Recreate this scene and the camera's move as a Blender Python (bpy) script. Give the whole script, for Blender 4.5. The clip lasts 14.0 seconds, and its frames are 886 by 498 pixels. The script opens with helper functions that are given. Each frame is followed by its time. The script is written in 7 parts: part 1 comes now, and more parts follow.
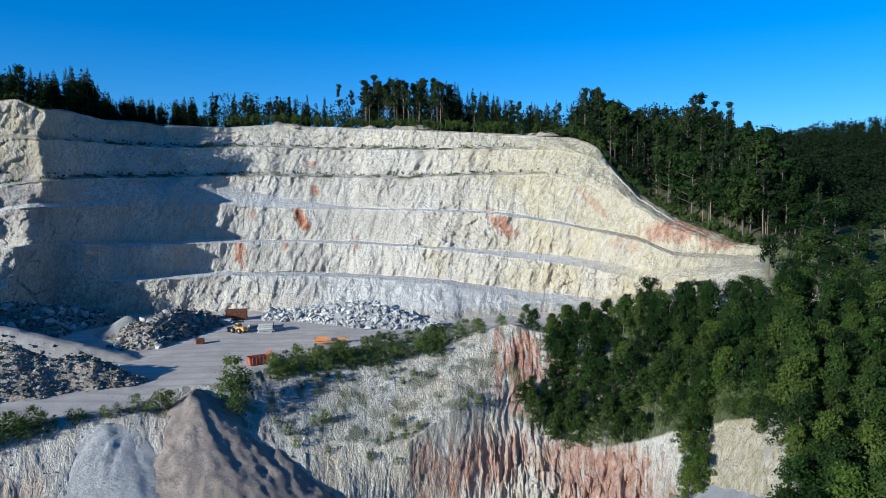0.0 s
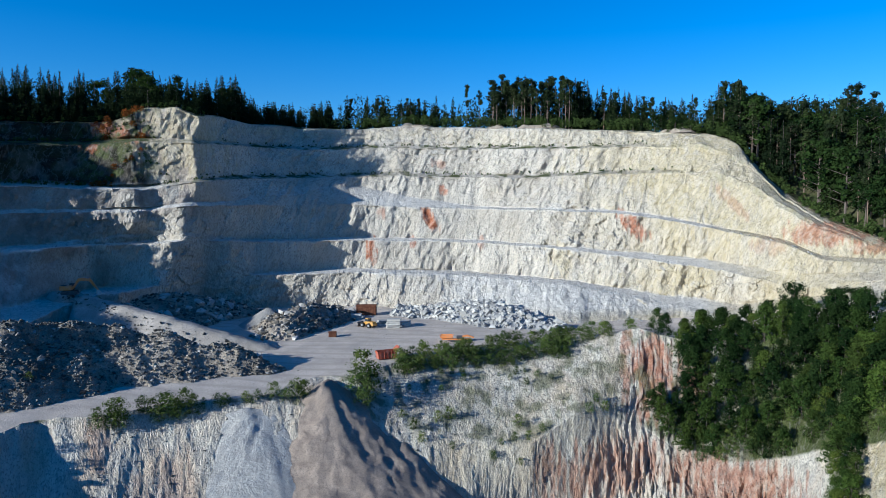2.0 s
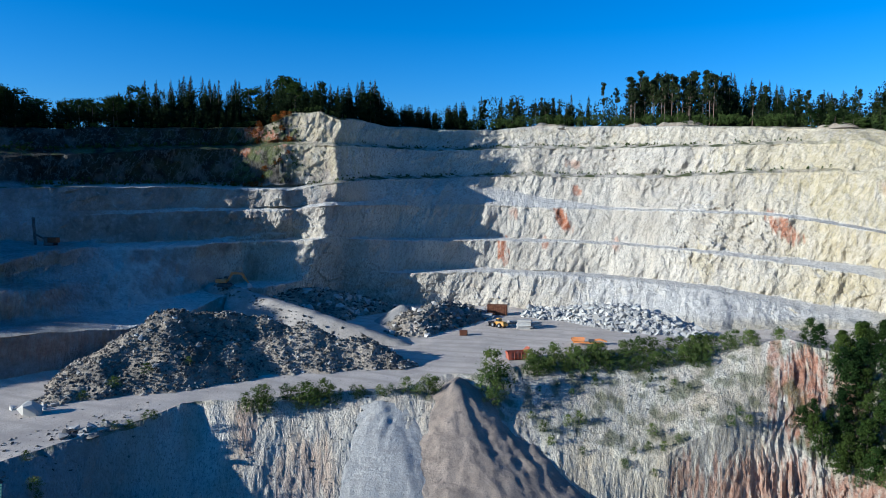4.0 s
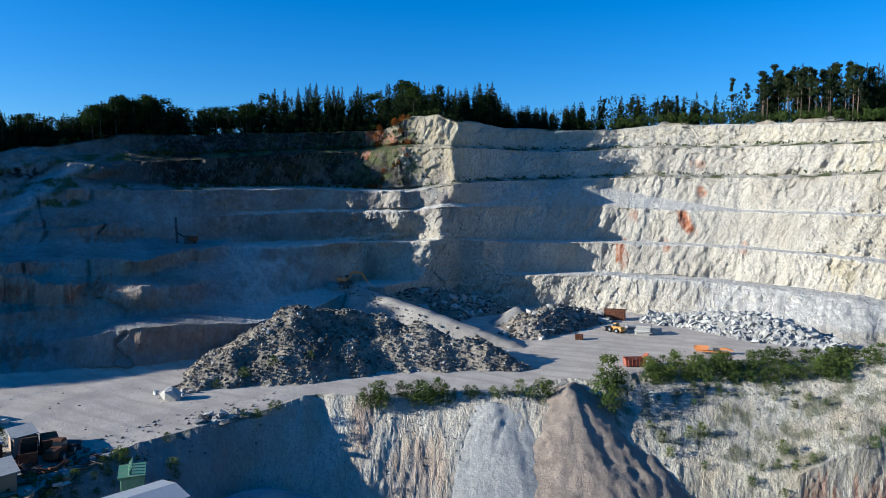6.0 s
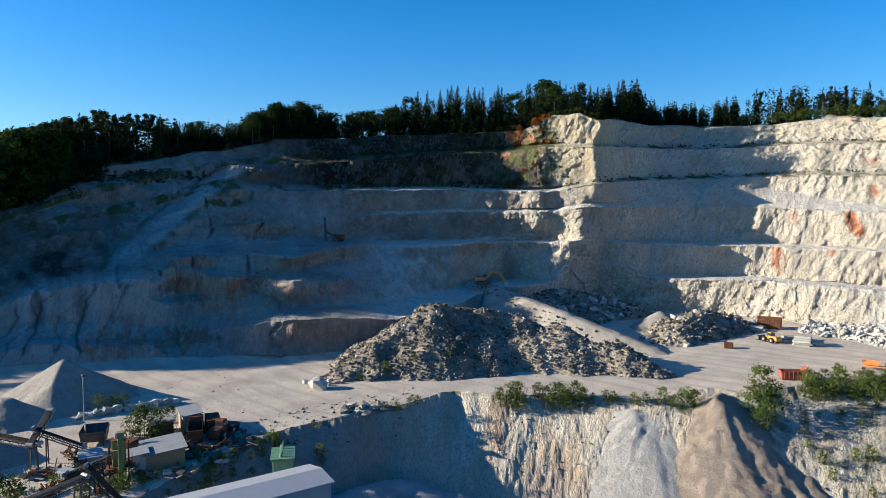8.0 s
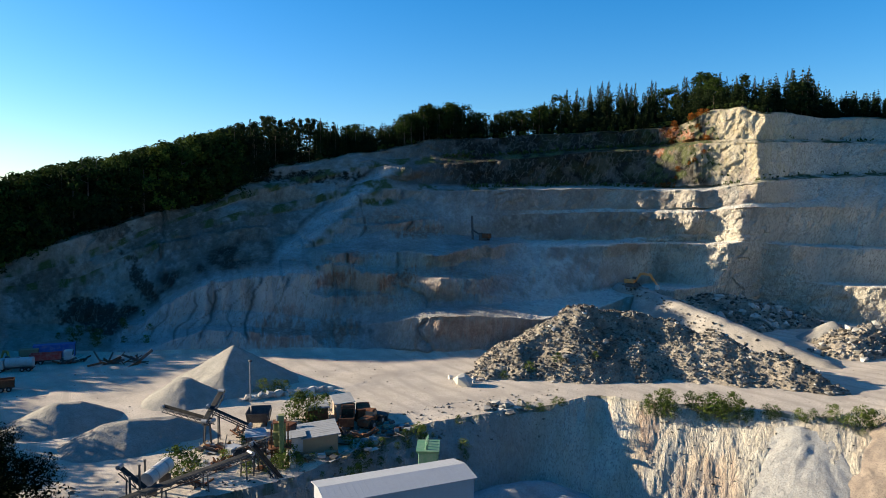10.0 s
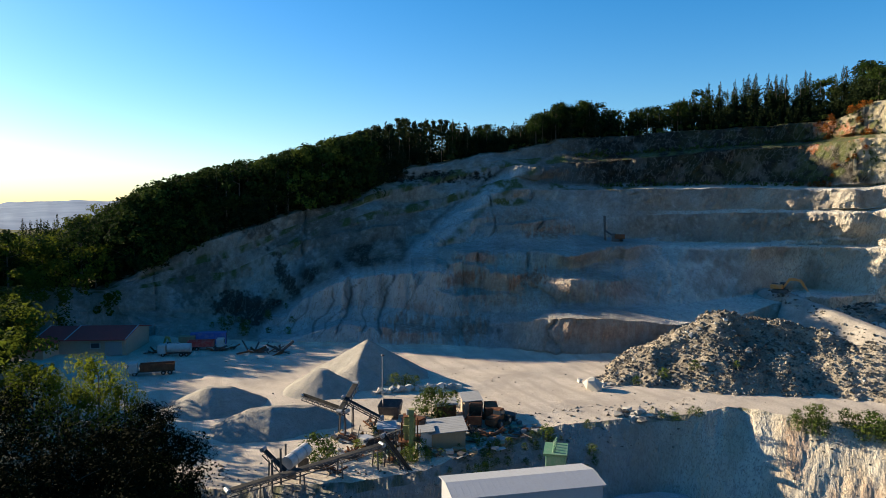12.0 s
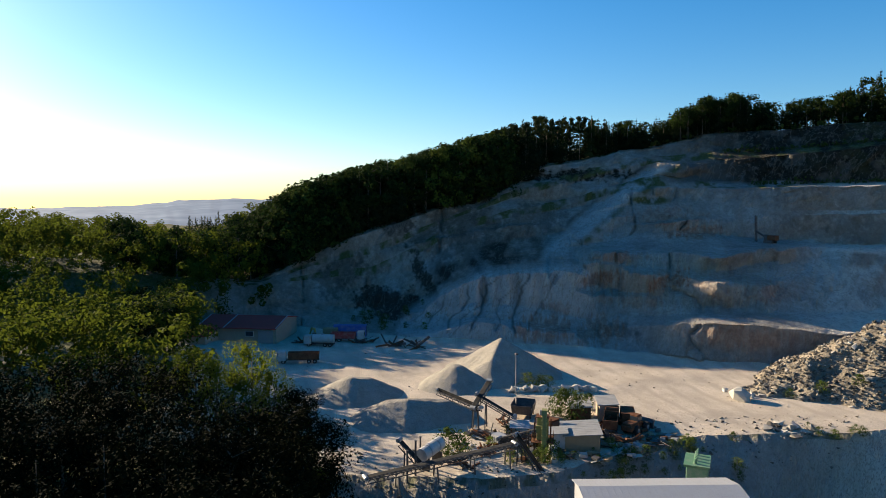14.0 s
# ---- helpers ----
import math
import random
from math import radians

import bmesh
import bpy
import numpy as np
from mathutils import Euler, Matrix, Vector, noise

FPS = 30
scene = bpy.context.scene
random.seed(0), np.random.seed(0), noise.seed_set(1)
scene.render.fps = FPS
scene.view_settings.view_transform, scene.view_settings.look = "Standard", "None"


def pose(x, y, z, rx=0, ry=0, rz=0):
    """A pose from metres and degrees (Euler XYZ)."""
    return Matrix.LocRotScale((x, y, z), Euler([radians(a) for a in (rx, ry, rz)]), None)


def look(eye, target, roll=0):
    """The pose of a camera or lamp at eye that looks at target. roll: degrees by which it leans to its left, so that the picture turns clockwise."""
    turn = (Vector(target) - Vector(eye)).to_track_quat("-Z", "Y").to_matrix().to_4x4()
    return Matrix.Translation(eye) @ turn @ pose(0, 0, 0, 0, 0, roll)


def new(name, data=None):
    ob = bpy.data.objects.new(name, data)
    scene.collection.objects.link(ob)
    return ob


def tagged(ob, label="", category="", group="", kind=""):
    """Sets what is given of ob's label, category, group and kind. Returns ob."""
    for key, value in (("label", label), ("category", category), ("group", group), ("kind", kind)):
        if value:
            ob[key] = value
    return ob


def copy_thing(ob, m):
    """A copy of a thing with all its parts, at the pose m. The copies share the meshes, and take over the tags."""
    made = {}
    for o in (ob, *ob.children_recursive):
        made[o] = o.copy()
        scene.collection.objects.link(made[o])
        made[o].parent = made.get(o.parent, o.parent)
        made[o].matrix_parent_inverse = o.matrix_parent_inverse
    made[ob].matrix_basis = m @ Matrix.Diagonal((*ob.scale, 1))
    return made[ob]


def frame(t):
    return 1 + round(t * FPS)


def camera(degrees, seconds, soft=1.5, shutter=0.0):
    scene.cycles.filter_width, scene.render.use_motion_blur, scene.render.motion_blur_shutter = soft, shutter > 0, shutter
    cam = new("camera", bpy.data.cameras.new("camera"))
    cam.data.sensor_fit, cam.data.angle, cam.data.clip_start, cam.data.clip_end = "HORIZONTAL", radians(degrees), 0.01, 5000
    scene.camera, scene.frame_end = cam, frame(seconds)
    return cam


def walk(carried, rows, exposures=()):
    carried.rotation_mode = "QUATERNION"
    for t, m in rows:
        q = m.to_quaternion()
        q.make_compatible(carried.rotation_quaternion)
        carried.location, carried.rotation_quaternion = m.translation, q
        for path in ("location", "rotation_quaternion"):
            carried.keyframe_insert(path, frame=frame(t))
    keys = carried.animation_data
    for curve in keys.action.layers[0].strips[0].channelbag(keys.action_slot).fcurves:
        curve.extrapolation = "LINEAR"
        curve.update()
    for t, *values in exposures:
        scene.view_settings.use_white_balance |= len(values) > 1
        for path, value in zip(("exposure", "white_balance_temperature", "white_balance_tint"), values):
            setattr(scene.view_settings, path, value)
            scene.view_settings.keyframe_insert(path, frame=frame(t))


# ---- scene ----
# The drone hovers over the lower pit, 38 m above the quarry floor, and turns to its left.
EYE = 38.0
cam = camera(64.9, 14.0, 0.5)
TURNS = [
    (0.0, 0.0, -3.89, 0.35), (0.5, 2.39, -3.88, 0.33), (1.0, 4.97, -3.88, 0.30), (1.5, 7.63, -3.89, 0.29),
    (2.0, 10.34, -3.88, 0.28), (2.5, 13.18, -3.88, 0.23), (3.0, 16.15, -3.87, 0.17), (5.5, 28.01, -3.71, 0.05),
    (6.0, 30.65, -3.68, 0.03), (6.5, 33.38, -3.67, -0.02), (7.0, 36.08, -3.67, -0.01), (7.5, 39.05, -3.67, 0.0),
    (8.0, 42.01, -3.67, -0.04), (10.5, 56.86, -3.76, -0.17), (11.0, 59.61, -3.77, -0.20), (11.5, 62.30, -3.80, -0.23),
    (12.0, 64.68, -3.80, -0.23), (12.5, 67.50, -3.84, -0.28), (13.0, 70.48, -3.90, -0.27), (13.5, 73.14, -3.93, -0.28),
    (14.0, 75.80, -3.97, -0.29),
]
walk(cam, [(t, pose(0, 0, EYE, 90 + pitch, roll, yaw)) for t, yaw, pitch, roll in TURNS],
     [(0.0, 0.66, 4700, 10), (3.0, 0.75, 4750, 10), (6.5, 0.95, 5100, 10), (8.0, 1.19, 5700, 11), (11.0, 1.41, 6500, 11), (14.0, 1.36, 6950, 13)])

# ---- light: a low evening sun behind the left hill, and a clear sky ----
SUN_AZ, SUN_EL = 131.0, 17.5        # degrees to the left of +y, and above the horizon
world = bpy.data.worlds.new("world")
scene.world = world
world.use_nodes = True
wn = world.node_tree.nodes
sky = wn.new("ShaderNodeTexSky")
sky.sky_type = "NISHITA"
sky.sun_disc = False
sky.sun_elevation = radians(SUN_EL)
sky.sun_rotation = radians(-SUN_AZ)
sky.air_density, sky.dust_density, sky.ozone_density = 1.0, 0.5, 3.0
wn["Background"].inputs["Strength"].default_value = 0.070
deep = wn.new("ShaderNodeMix")                    # a deep blue evening sky
deep.data_type, deep.blend_type = "RGBA", "MULTIPLY"
deep.inputs["Factor"].default_value = 1.0
deep.inputs[7].default_value = (0.86, 0.965, 1.07, 1)
world.node_tree.links.new(sky.outputs["Color"], deep.inputs[6])
rich = wn.new("ShaderNodeHueSaturation")
rich.inputs["Saturation"].default_value = 1.3
world.node_tree.links.new(deep.outputs[2], rich.inputs["Color"])
world.node_tree.links.new(rich.outputs["Color"], wn["Background"].inputs["Color"])
sun = new("sun", bpy.data.lights.new("sun", "SUN"))
sun.data.energy, sun.data.angle, sun.data.color = 5.0, radians(0.5), (1.0, 0.86, 0.62)
a_sun, e_sun = radians(SUN_AZ), radians(SUN_EL)
sun_way = Vector((-math.sin(a_sun) * math.cos(e_sun), math.cos(a_sun) * math.cos(e_sun), math.sin(e_sun)))
sun.matrix_world = look(sun_way * 600, (0, 0, 0))

# ---- small tools ----
def hashed(ix, iy, iz, seed):
    h = (ix * 374761393 + iy * 668265263 + iz * 2147483647 + seed * 144665) & 0xFFFFFFFF
    h = ((h ^ (h >> 13)) * 1274126177) & 0xFFFFFFFF
    return ((h ^ (h >> 16)) & 0xFFFF) / 65535.0


def vnoise(x, y, z=0.0, seed=0):
    """Smooth value noise, -1 to 1, on arrays."""
    x, y, z = np.broadcast_arrays(np.asarray(x, float), np.asarray(y, float), np.asarray(z, float))
    ix, iy, iz = (np.floor(c).astype(np.int64) for c in (x, y, z))
    fx, fy, fz = x - ix, y - iy, z - iz
    fx, fy, fz = (f * f * (3 - 2 * f) for f in (fx, fy, fz))
    total = 0
    for dx in (0, 1):
        for dy in (0, 1):
            for dz in (0, 1):
                w = (fx if dx else 1 - fx) * (fy if dy else 1 - fy) * (fz if dz else 1 - fz)
                total = total + w * hashed(ix + dx, iy + dy, iz + dz, seed)
    return total * 2 - 1


def fbm(x, y, z=0.0, seed=0, octaves=4):
    total, amp, size = 0, 0.5, 1.0
    for o in range(octaves):
        total = total + amp * vnoise(np.asarray(x) * size, np.asarray(y) * size, np.asarray(z) * size, seed + o)
        amp, size = amp * 0.5, size * 2.03
    return total


def blocks(x, y, seed=0):
    """Broken facets: each cell of a jittered grid has its own height and tilt, about -1 to 1."""
    x, y = np.broadcast_arrays(np.asarray(x, float), np.asarray(y, float))
    ix, iy = np.floor(x).astype(np.int64), np.floor(y).astype(np.int64)
    best, out = np.full(x.shape, 9.0), np.zeros(x.shape)
    for dx in (-1, 0, 1):
        for dy in (-1, 0, 1):
            cx, cy = ix + dx, iy + dy
            px, py = cx + hashed(cx, cy, 1, seed), cy + hashed(cx, cy, 2, seed)
            d = (x - px) ** 2 + (y - py) ** 2
            h = (hashed(cx, cy, 3, seed) * 2 - 1) * 0.5 + (x - px) * (hashed(cx, cy, 4, seed) * 2 - 1) * 1.6 + (y - py) * (hashed(cx, cy, 5, seed) * 2 - 1) * 1.6
            out = np.where(d < best, h, out)
            best = np.minimum(best, d)
    return out


def polar(az, r, z=0.0):
    """The point r metres off and az degrees to the left of +y."""
    return Vector((-math.sin(radians(az)) * r, math.cos(radians(az)) * r, z))


def mesh_of(name, verts, faces, material, smooth=False):
    me = bpy.data.meshes.new(name)
    me.from_pydata(np.asarray(verts).tolist(), [], np.asarray(faces).tolist() if isinstance(faces, np.ndarray) else faces)
    if smooth:
        me.shade_smooth()
    for m in material if isinstance(material, (list, tuple)) else [material]:
        me.materials.append(m)
    return me


def thing(name, m, label, category, group="", kind=""):
    """An Empty at the base of a thing, to carry its parts."""
    ob = new(name)
    ob.empty_display_size = 0.3
    ob.matrix_basis = m
    return tagged(ob, label, category, group, kind)


def part(name, bm, material, parent, label=""):
    """One mesh under a thing or under a part, from a bmesh (which is freed) or from mesh data."""
    me = bm
    if isinstance(bm, bmesh.types.BMesh):
        me = bpy.data.meshes.new(name)
        bm.to_mesh(me)
        bm.free()
        me.materials.append(material)
    ob = new(name, me)
    ob.parent = parent
    if label:
        ob["label"] = label
    return ob


def box(bm, sx, sy, sz, m=None, bevel=0.0):
    """A block sx by sy by sz on its base, with broken edges, added to bm."""
    m = m or Matrix()
    one = bmesh.new()
    bmesh.ops.create_cube(one, size=1.0, matrix=Matrix.Translation((0, 0, sz / 2)) @ Matrix.Diagonal((sx, sy, sz, 1)))
    if bevel:
        bmesh.ops.bevel(one, geom=one.edges[:], offset=bevel, segments=1, affect="EDGES", profile=0.5)
    put(bm, one, m)
    return bm


def put(bm, one, m):
    """Adds the bmesh one, moved by m, to bm."""
    at = {v: bm.verts.new(m @ v.co) for v in one.verts}
    for f in one.faces:
        bm.faces.new([at[v] for v in f.verts])
    one.free()


def rod(bm, a, b, r0, r1=None, n=8):
    """A tapered round bar from a to b, added to bm."""
    a, b = Vector(a), Vector(b)
    one = bmesh.new()
    bmesh.ops.create_cone(one, cap_ends=True, segments=n, radius1=r0, radius2=r0 if r1 is None else r1, depth=(b - a).length)
    turn = (b - a).to_track_quat("Z", "Y").to_matrix().to_4x4()
    put(bm, one, Matrix.Translation((a + b) / 2) @ turn)
    return bm


def beam(bm, a, b, w, h):
    """A square bar from a to b, added to bm."""
    a, b = Vector(a), Vector(b)
    one = bmesh.new()
    bmesh.ops.create_cube(one, size=1.0, matrix=Matrix.Diagonal((w, h, (b - a).length, 1)))
    turn = (b - a).to_track_quat("Z", "Y").to_matrix().to_4x4()
    put(bm, one, Matrix.Translation((a + b) / 2) @ turn)
    return bm


def prism(bm, outline, width, m=None):
    """The outline [(x, z), ...] drawn out width metres along y, centred, added to bm."""
    m = m or Matrix()
    left = [bm.verts.new(m @ Vector((x, -width / 2, z))) for x, z in outline]
    right = [bm.verts.new(m @ Vector((x, width / 2, z))) for x, z in outline]
    n = len(outline)
    bm.faces.new(left)
    bm.faces.new(right[::-1])
    for i in range(n):
        bm.faces.new((left[i], right[i], right[(i + 1) % n], left[(i + 1) % n]))
    bmesh.ops.recalc_face_normals(bm, faces=bm.faces[:])
    return bm


# ---- materials ----
class Nodes:
    """A node material under construction."""

    def __init__(self, name, roughness=0.9, metallic=0.0):
        self.mat = bpy.data.materials.new(name)
        self.mat.use_nodes = True
        self.tree = self.mat.node_tree
        self.shader = self.tree.nodes["Principled BSDF"]
        self.shader.inputs["Roughness"].default_value = roughness
        self.shader.inputs["Metallic"].default_value = metallic
        self.shader.inputs["Specular IOR Level"].default_value = 0.5 if roughness < 0.72 else 0.12
        self.place = self.add("ShaderNodeTexCoord").outputs["Object"]

    def add(self, kind):
        return self.tree.nodes.new(kind)

    def link(self, a, b):
        self.tree.links.new(a, b)

    def noise(self, scale, detail=4.0, rough=0.6, stretch=(1, 1, 1)):
        m = self.add("ShaderNodeMapping")
        m.inputs["Scale"].default_value = stretch
        self.link(self.place, m.inputs["Vector"])
        n = self.add("ShaderNodeTexNoise")
        n.inputs["Scale"].default_value, n.inputs["Detail"].default_value, n.inputs["Roughness"].default_value = scale, detail, rough
        self.link(m.outputs["Vector"], n.inputs["Vector"])
        return n.outputs["Fac"]

    def ramp(self, fac, *stops):
        r = self.add("ShaderNodeValToRGB")
        while len(r.color_ramp.elements) < len(stops):
            r.color_ramp.elements.new(0.5)
        for e, (at, c) in zip(r.color_ramp.elements, stops):
            e.position, e.color = at, (*c, 1) if len(c) == 3 else c
        self.link(fac, r.inputs["Fac"])
        return r.outputs["Color"]

    def mix(self, fac, a, b, how="MIX"):
        m = self.add("ShaderNodeMix")
        m.data_type, m.blend_type = "RGBA", how
        for v, s in ((fac, m.inputs["Factor"]), (a, m.inputs[6]), (b, m.inputs[7])):
            if isinstance(v, (int, float)):
                s.default_value = v
            elif isinstance(v, tuple):
                s.default_value = (*v, 1)
            else:
                self.link(v, s)
        return m.outputs[2]

    def field(self, name):
        a = self.add("ShaderNodeAttribute")
        a.attribute_name = name
        return a.outputs["Fac"]

    def random(self):
        return self.add("ShaderNodeObjectInfo").outputs["Random"]

    def island(self):
        return self.add("ShaderNodeNewGeometry").outputs["Random Per Island"]

    def bump(self, height, strength=0.5, distance=0.3):
        b = self.add("ShaderNodeBump")
        b.inputs["Strength"].default_value, b.inputs["Distance"].default_value = strength, distance
        self.link(height, b.inputs["Height"])
        self.link(b.outputs["Normal"], self.shader.inputs["Normal"])

    def colour(self, c):
        if isinstance(c, tuple):
            self.shader.inputs["Base Color"].default_value = (*c, 1)
        else:
            self.link(c, self.shader.inputs["Base Color"])
        return self.mat


def rock_face(name, pale, dark, red=(0.27, 0.075, 0.028), yellow=(0.60, 0.49, 0.27), tint=(0.47, 0.40, 0.30), grain=0.34):
    """Quarried rock, scraped in leaning ribs, with stains and painted shade from the fields for red, yellow, wear, soil
    and vegetation.
    """
    n = Nodes(name, 0.95)
    at = n.add("ShaderNodeSeparateXYZ")
    n.link(n.place, at.inputs[0])
    shear = n.add("ShaderNodeMath")
    shear.operation, shear.inputs[1].default_value = "MULTIPLY_ADD", 0.30
    n.link(at.outputs["Z"], shear.inputs[0])
    n.link(n.field("along"), shear.inputs[2])
    wall = n.add("ShaderNodeCombineXYZ")
    n.link(shear.outputs[0], wall.inputs["X"])
    n.link(at.outputs["Z"], wall.inputs["Z"])
    span = n.add("ShaderNodeVectorMath")
    span.operation = "LENGTH"
    level = n.add("ShaderNodeVectorMath")
    level.operation, level.inputs[1].default_value = "MULTIPLY", (0.6, 0.6, 0.0)
    n.link(n.place, level.inputs[0])
    n.link(level.outputs["Vector"], span.inputs[0])
    n.link(span.outputs["Value"], wall.inputs["Y"])
    world_place, n.place = n.place, wall.outputs[0]
    ribs = n.noise(0.80, 6, 0.66, (1, 1, grain))
    scratches = n.noise(2.4, 4, 0.65, (1, 1, grain + 0.1))
    bands = n.noise(0.10, 4, 0.6, (1, 1, 0.35))
    seams = n.noise(0.28, 6, 0.6, (1, 1, 0.30))
    n.place = world_place
    lumps = n.noise(0.55, 8, 0.72)
    broad = n.noise(0.035, 5, 0.6)
    # rib and scratch hollows of the bump are darkened in colour as shade
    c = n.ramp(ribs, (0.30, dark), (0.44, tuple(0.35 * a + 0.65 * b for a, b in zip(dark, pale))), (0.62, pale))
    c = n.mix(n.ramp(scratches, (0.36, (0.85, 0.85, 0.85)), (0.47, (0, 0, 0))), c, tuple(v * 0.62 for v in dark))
    c = n.mix(n.ramp(bands, (0.44, (0, 0, 0)), (0.62, (0.55, 0.55, 0.55))), c, tint)
    c = n.mix(n.ramp(broad, (0.42, (0, 0, 0)), (0.64, (0.5, 0.5, 0.5))), c, tuple(0.92 * v for v in dark))
    # the left wall's shade is put into the colour: greyer, darker rock
    c = n.mix(n.field("shade_grey"), c, n.ramp(n.mix(0.55, lumps, n.noise(0.09, 6, 0.62)), (0.38, (0.20, 0.193, 0.181)), (0.50, (0.305, 0.296, 0.279)), (0.61, (0.42, 0.41, 0.388))))
    c = n.mix(n.field("slick"), c, n.ramp(n.mix(0.5, lumps, n.noise(0.14, 6, 0.6)), (0.37, (0.35, 0.348, 0.332)), (0.58, (0.51, 0.507, 0.482))))
    c = n.mix(n.field("worn"), c, n.ramp(n.mix(0.5, seams, lumps), (0.36, (0.16, 0.125, 0.10)), (0.5, (0.29, 0.228, 0.175)), (0.62, (0.42, 0.35, 0.29))))
    # near-black tone: dark soil and scrub, with shade painted in along with it
    c = n.mix(n.field("soil_shade"), c, n.ramp(n.noise(0.35, 7, 0.7), (0.34, (0.012, 0.012, 0.008)), (0.58, (0.032, 0.028, 0.020)), (0.76, (0.075, 0.062, 0.046))))
    c = n.mix(n.field("yellow"), c, n.mix(n.ramp(ribs, (0.35, (0, 0, 0)), (0.65, (1, 1, 1))), tuple(v * 0.78 for v in yellow), n.mix(n.noise(0.3, 4), yellow, pale)))
    c = n.mix(n.field("red"), c, n.ramp(n.mix(0.5, ribs, lumps), (0.40, tuple(v * 0.8 for v in red)), (0.50, (0.40, 0.165, 0.085)), (0.60, (0.52, 0.36, 0.26))))
    c = n.mix(n.field("veg"), c, n.mix(n.noise(0.6, 5), (0.05, 0.075, 0.02), (0.13, 0.13, 0.05)))
    # pale bench tops, their colour lifted to look sunlit
    c = n.mix(n.field("dust_light"), c, n.ramp(lumps, (0.36, (0.56, 0.515, 0.44)), (0.6, (0.72, 0.67, 0.585))))
    # dark specks and seams painted in as the shade of small hollows
    pit_shade = n.noise(1.5, 6, 0.75)
    c = n.mix(n.ramp(pit_shade, (0.33, (0.8, 0.8, 0.8)), (0.43, (0, 0, 0))), c, tuple(v * 0.45 for v in dark))
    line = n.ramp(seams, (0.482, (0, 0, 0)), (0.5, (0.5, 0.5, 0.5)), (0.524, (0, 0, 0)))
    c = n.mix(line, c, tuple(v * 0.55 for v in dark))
    hold = n.add("ShaderNodeMath")
    hold.operation, hold.inputs[1].default_value = "MULTIPLY_ADD", 0.9
    n.link(ribs, hold.inputs[0])
    n.link(lumps, hold.inputs[2])
    more = n.add("ShaderNodeMath")
    more.operation, more.inputs[1].default_value = "MULTIPLY_ADD", 0.55
    n.link(scratches, more.inputs[0])
    n.link(hold.outputs[0], more.inputs[2])
    n.bump(more.outputs[0], 0.95, 1.4)
    return n.colour(c)


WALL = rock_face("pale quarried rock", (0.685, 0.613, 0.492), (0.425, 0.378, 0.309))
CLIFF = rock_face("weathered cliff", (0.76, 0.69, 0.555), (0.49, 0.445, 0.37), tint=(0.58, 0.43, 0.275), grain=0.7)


def gravel(name, pale, dark, scale=0.25, bump=0.5, tracks=False):
    n = Nodes(name, 0.95)
    c = n.ramp(n.noise(scale, 6, 0.65), (0.3, dark), (0.65, pale))
    c = n.mix(n.field("veg"), c, n.mix(n.noise(0.6, 5), (0.05, 0.075, 0.02), (0.15, 0.15, 0.06)))
    c = n.mix(n.ramp(n.noise(4.0, 4, 0.75), (0.36, (0.7, 0.7, 0.7)), (0.52, (0, 0, 0))), c, tuple(v * 0.75 for v in dark))
    if tracks:                                       # wheel tracks winding over the floor
        wave = n.add("ShaderNodeTexWave")
        wave.wave_type = "RINGS"
        for key, value in (("Scale", 0.06), ("Distortion", 9.0), ("Detail", 2.0), ("Detail Scale", 0.35)):
            wave.inputs[key].default_value = value
        n.link(n.place, wave.inputs["Vector"])
        worn = n.mix(n.ramp(n.noise(0.04, 3), (0.36, (0, 0, 0)), (0.50, (0.75, 0.75, 0.75))), (0, 0, 0), n.ramp(wave.outputs["Fac"], (0.70, (0, 0, 0)), (0.78, (0.8, 0.8, 0.8)), (0.86, (0.1, 0.1, 0.1)), (0.95, (0.9, 0.9, 0.9))))
        c = n.mix(worn, c, dark)
    n.bump(n.noise(1.6, 7, 0.78), bump, 0.6)
    return n.colour(c)


FLOOR = gravel("trodden quarry floor", (0.585, 0.498, 0.40), (0.37, 0.314, 0.254), 0.12, 0.35, True)
RAMP_STONE = gravel("stony ramp", (0.40, 0.355, 0.30), (0.24, 0.213, 0.18), 0.3, 0.45)
PIT = gravel("pit floor", (0.38, 0.365, 0.34), (0.24, 0.23, 0.22))
GRIT = gravel("tipped gravel", (0.49, 0.46, 0.405), (0.34, 0.318, 0.28), 0.5, 0.7)
SAND = gravel("washed sand", (0.33, 0.305, 0.265), (0.23, 0.213, 0.185), 0.5, 0.5)
EARTH = gravel("dumped earth", (0.37, 0.295, 0.225), (0.225, 0.178, 0.138), 0.35, 0.7)
EARTH_PALE = gravel("sandy earth", (0.46, 0.38, 0.28), (0.30, 0.245, 0.18), 0.4, 0.6)
SPOIL = gravel("spoil", (0.46, 0.385, 0.295), (0.10, 0.088, 0.072), 0.07, 1.0)


def forest_floor():
    n = Nodes("forest floor", 1.0)
    c = n.ramp(n.noise(0.2, 6), (0.3, (0.035, 0.045, 0.015)), (0.6, (0.09, 0.085, 0.04)), (0.75, (0.05, 0.075, 0.02)))
    n.bump(n.noise(0.8, 6, 0.7), 0.8, 0.8)
    return n.colour(c)


WOODLAND = forest_floor()


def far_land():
    n = Nodes("haze-blue distant land", 1.0)
    # the blue of distance haze is painted into the land's colour
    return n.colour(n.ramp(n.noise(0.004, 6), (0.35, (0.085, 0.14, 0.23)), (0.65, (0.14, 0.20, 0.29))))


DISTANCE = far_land()


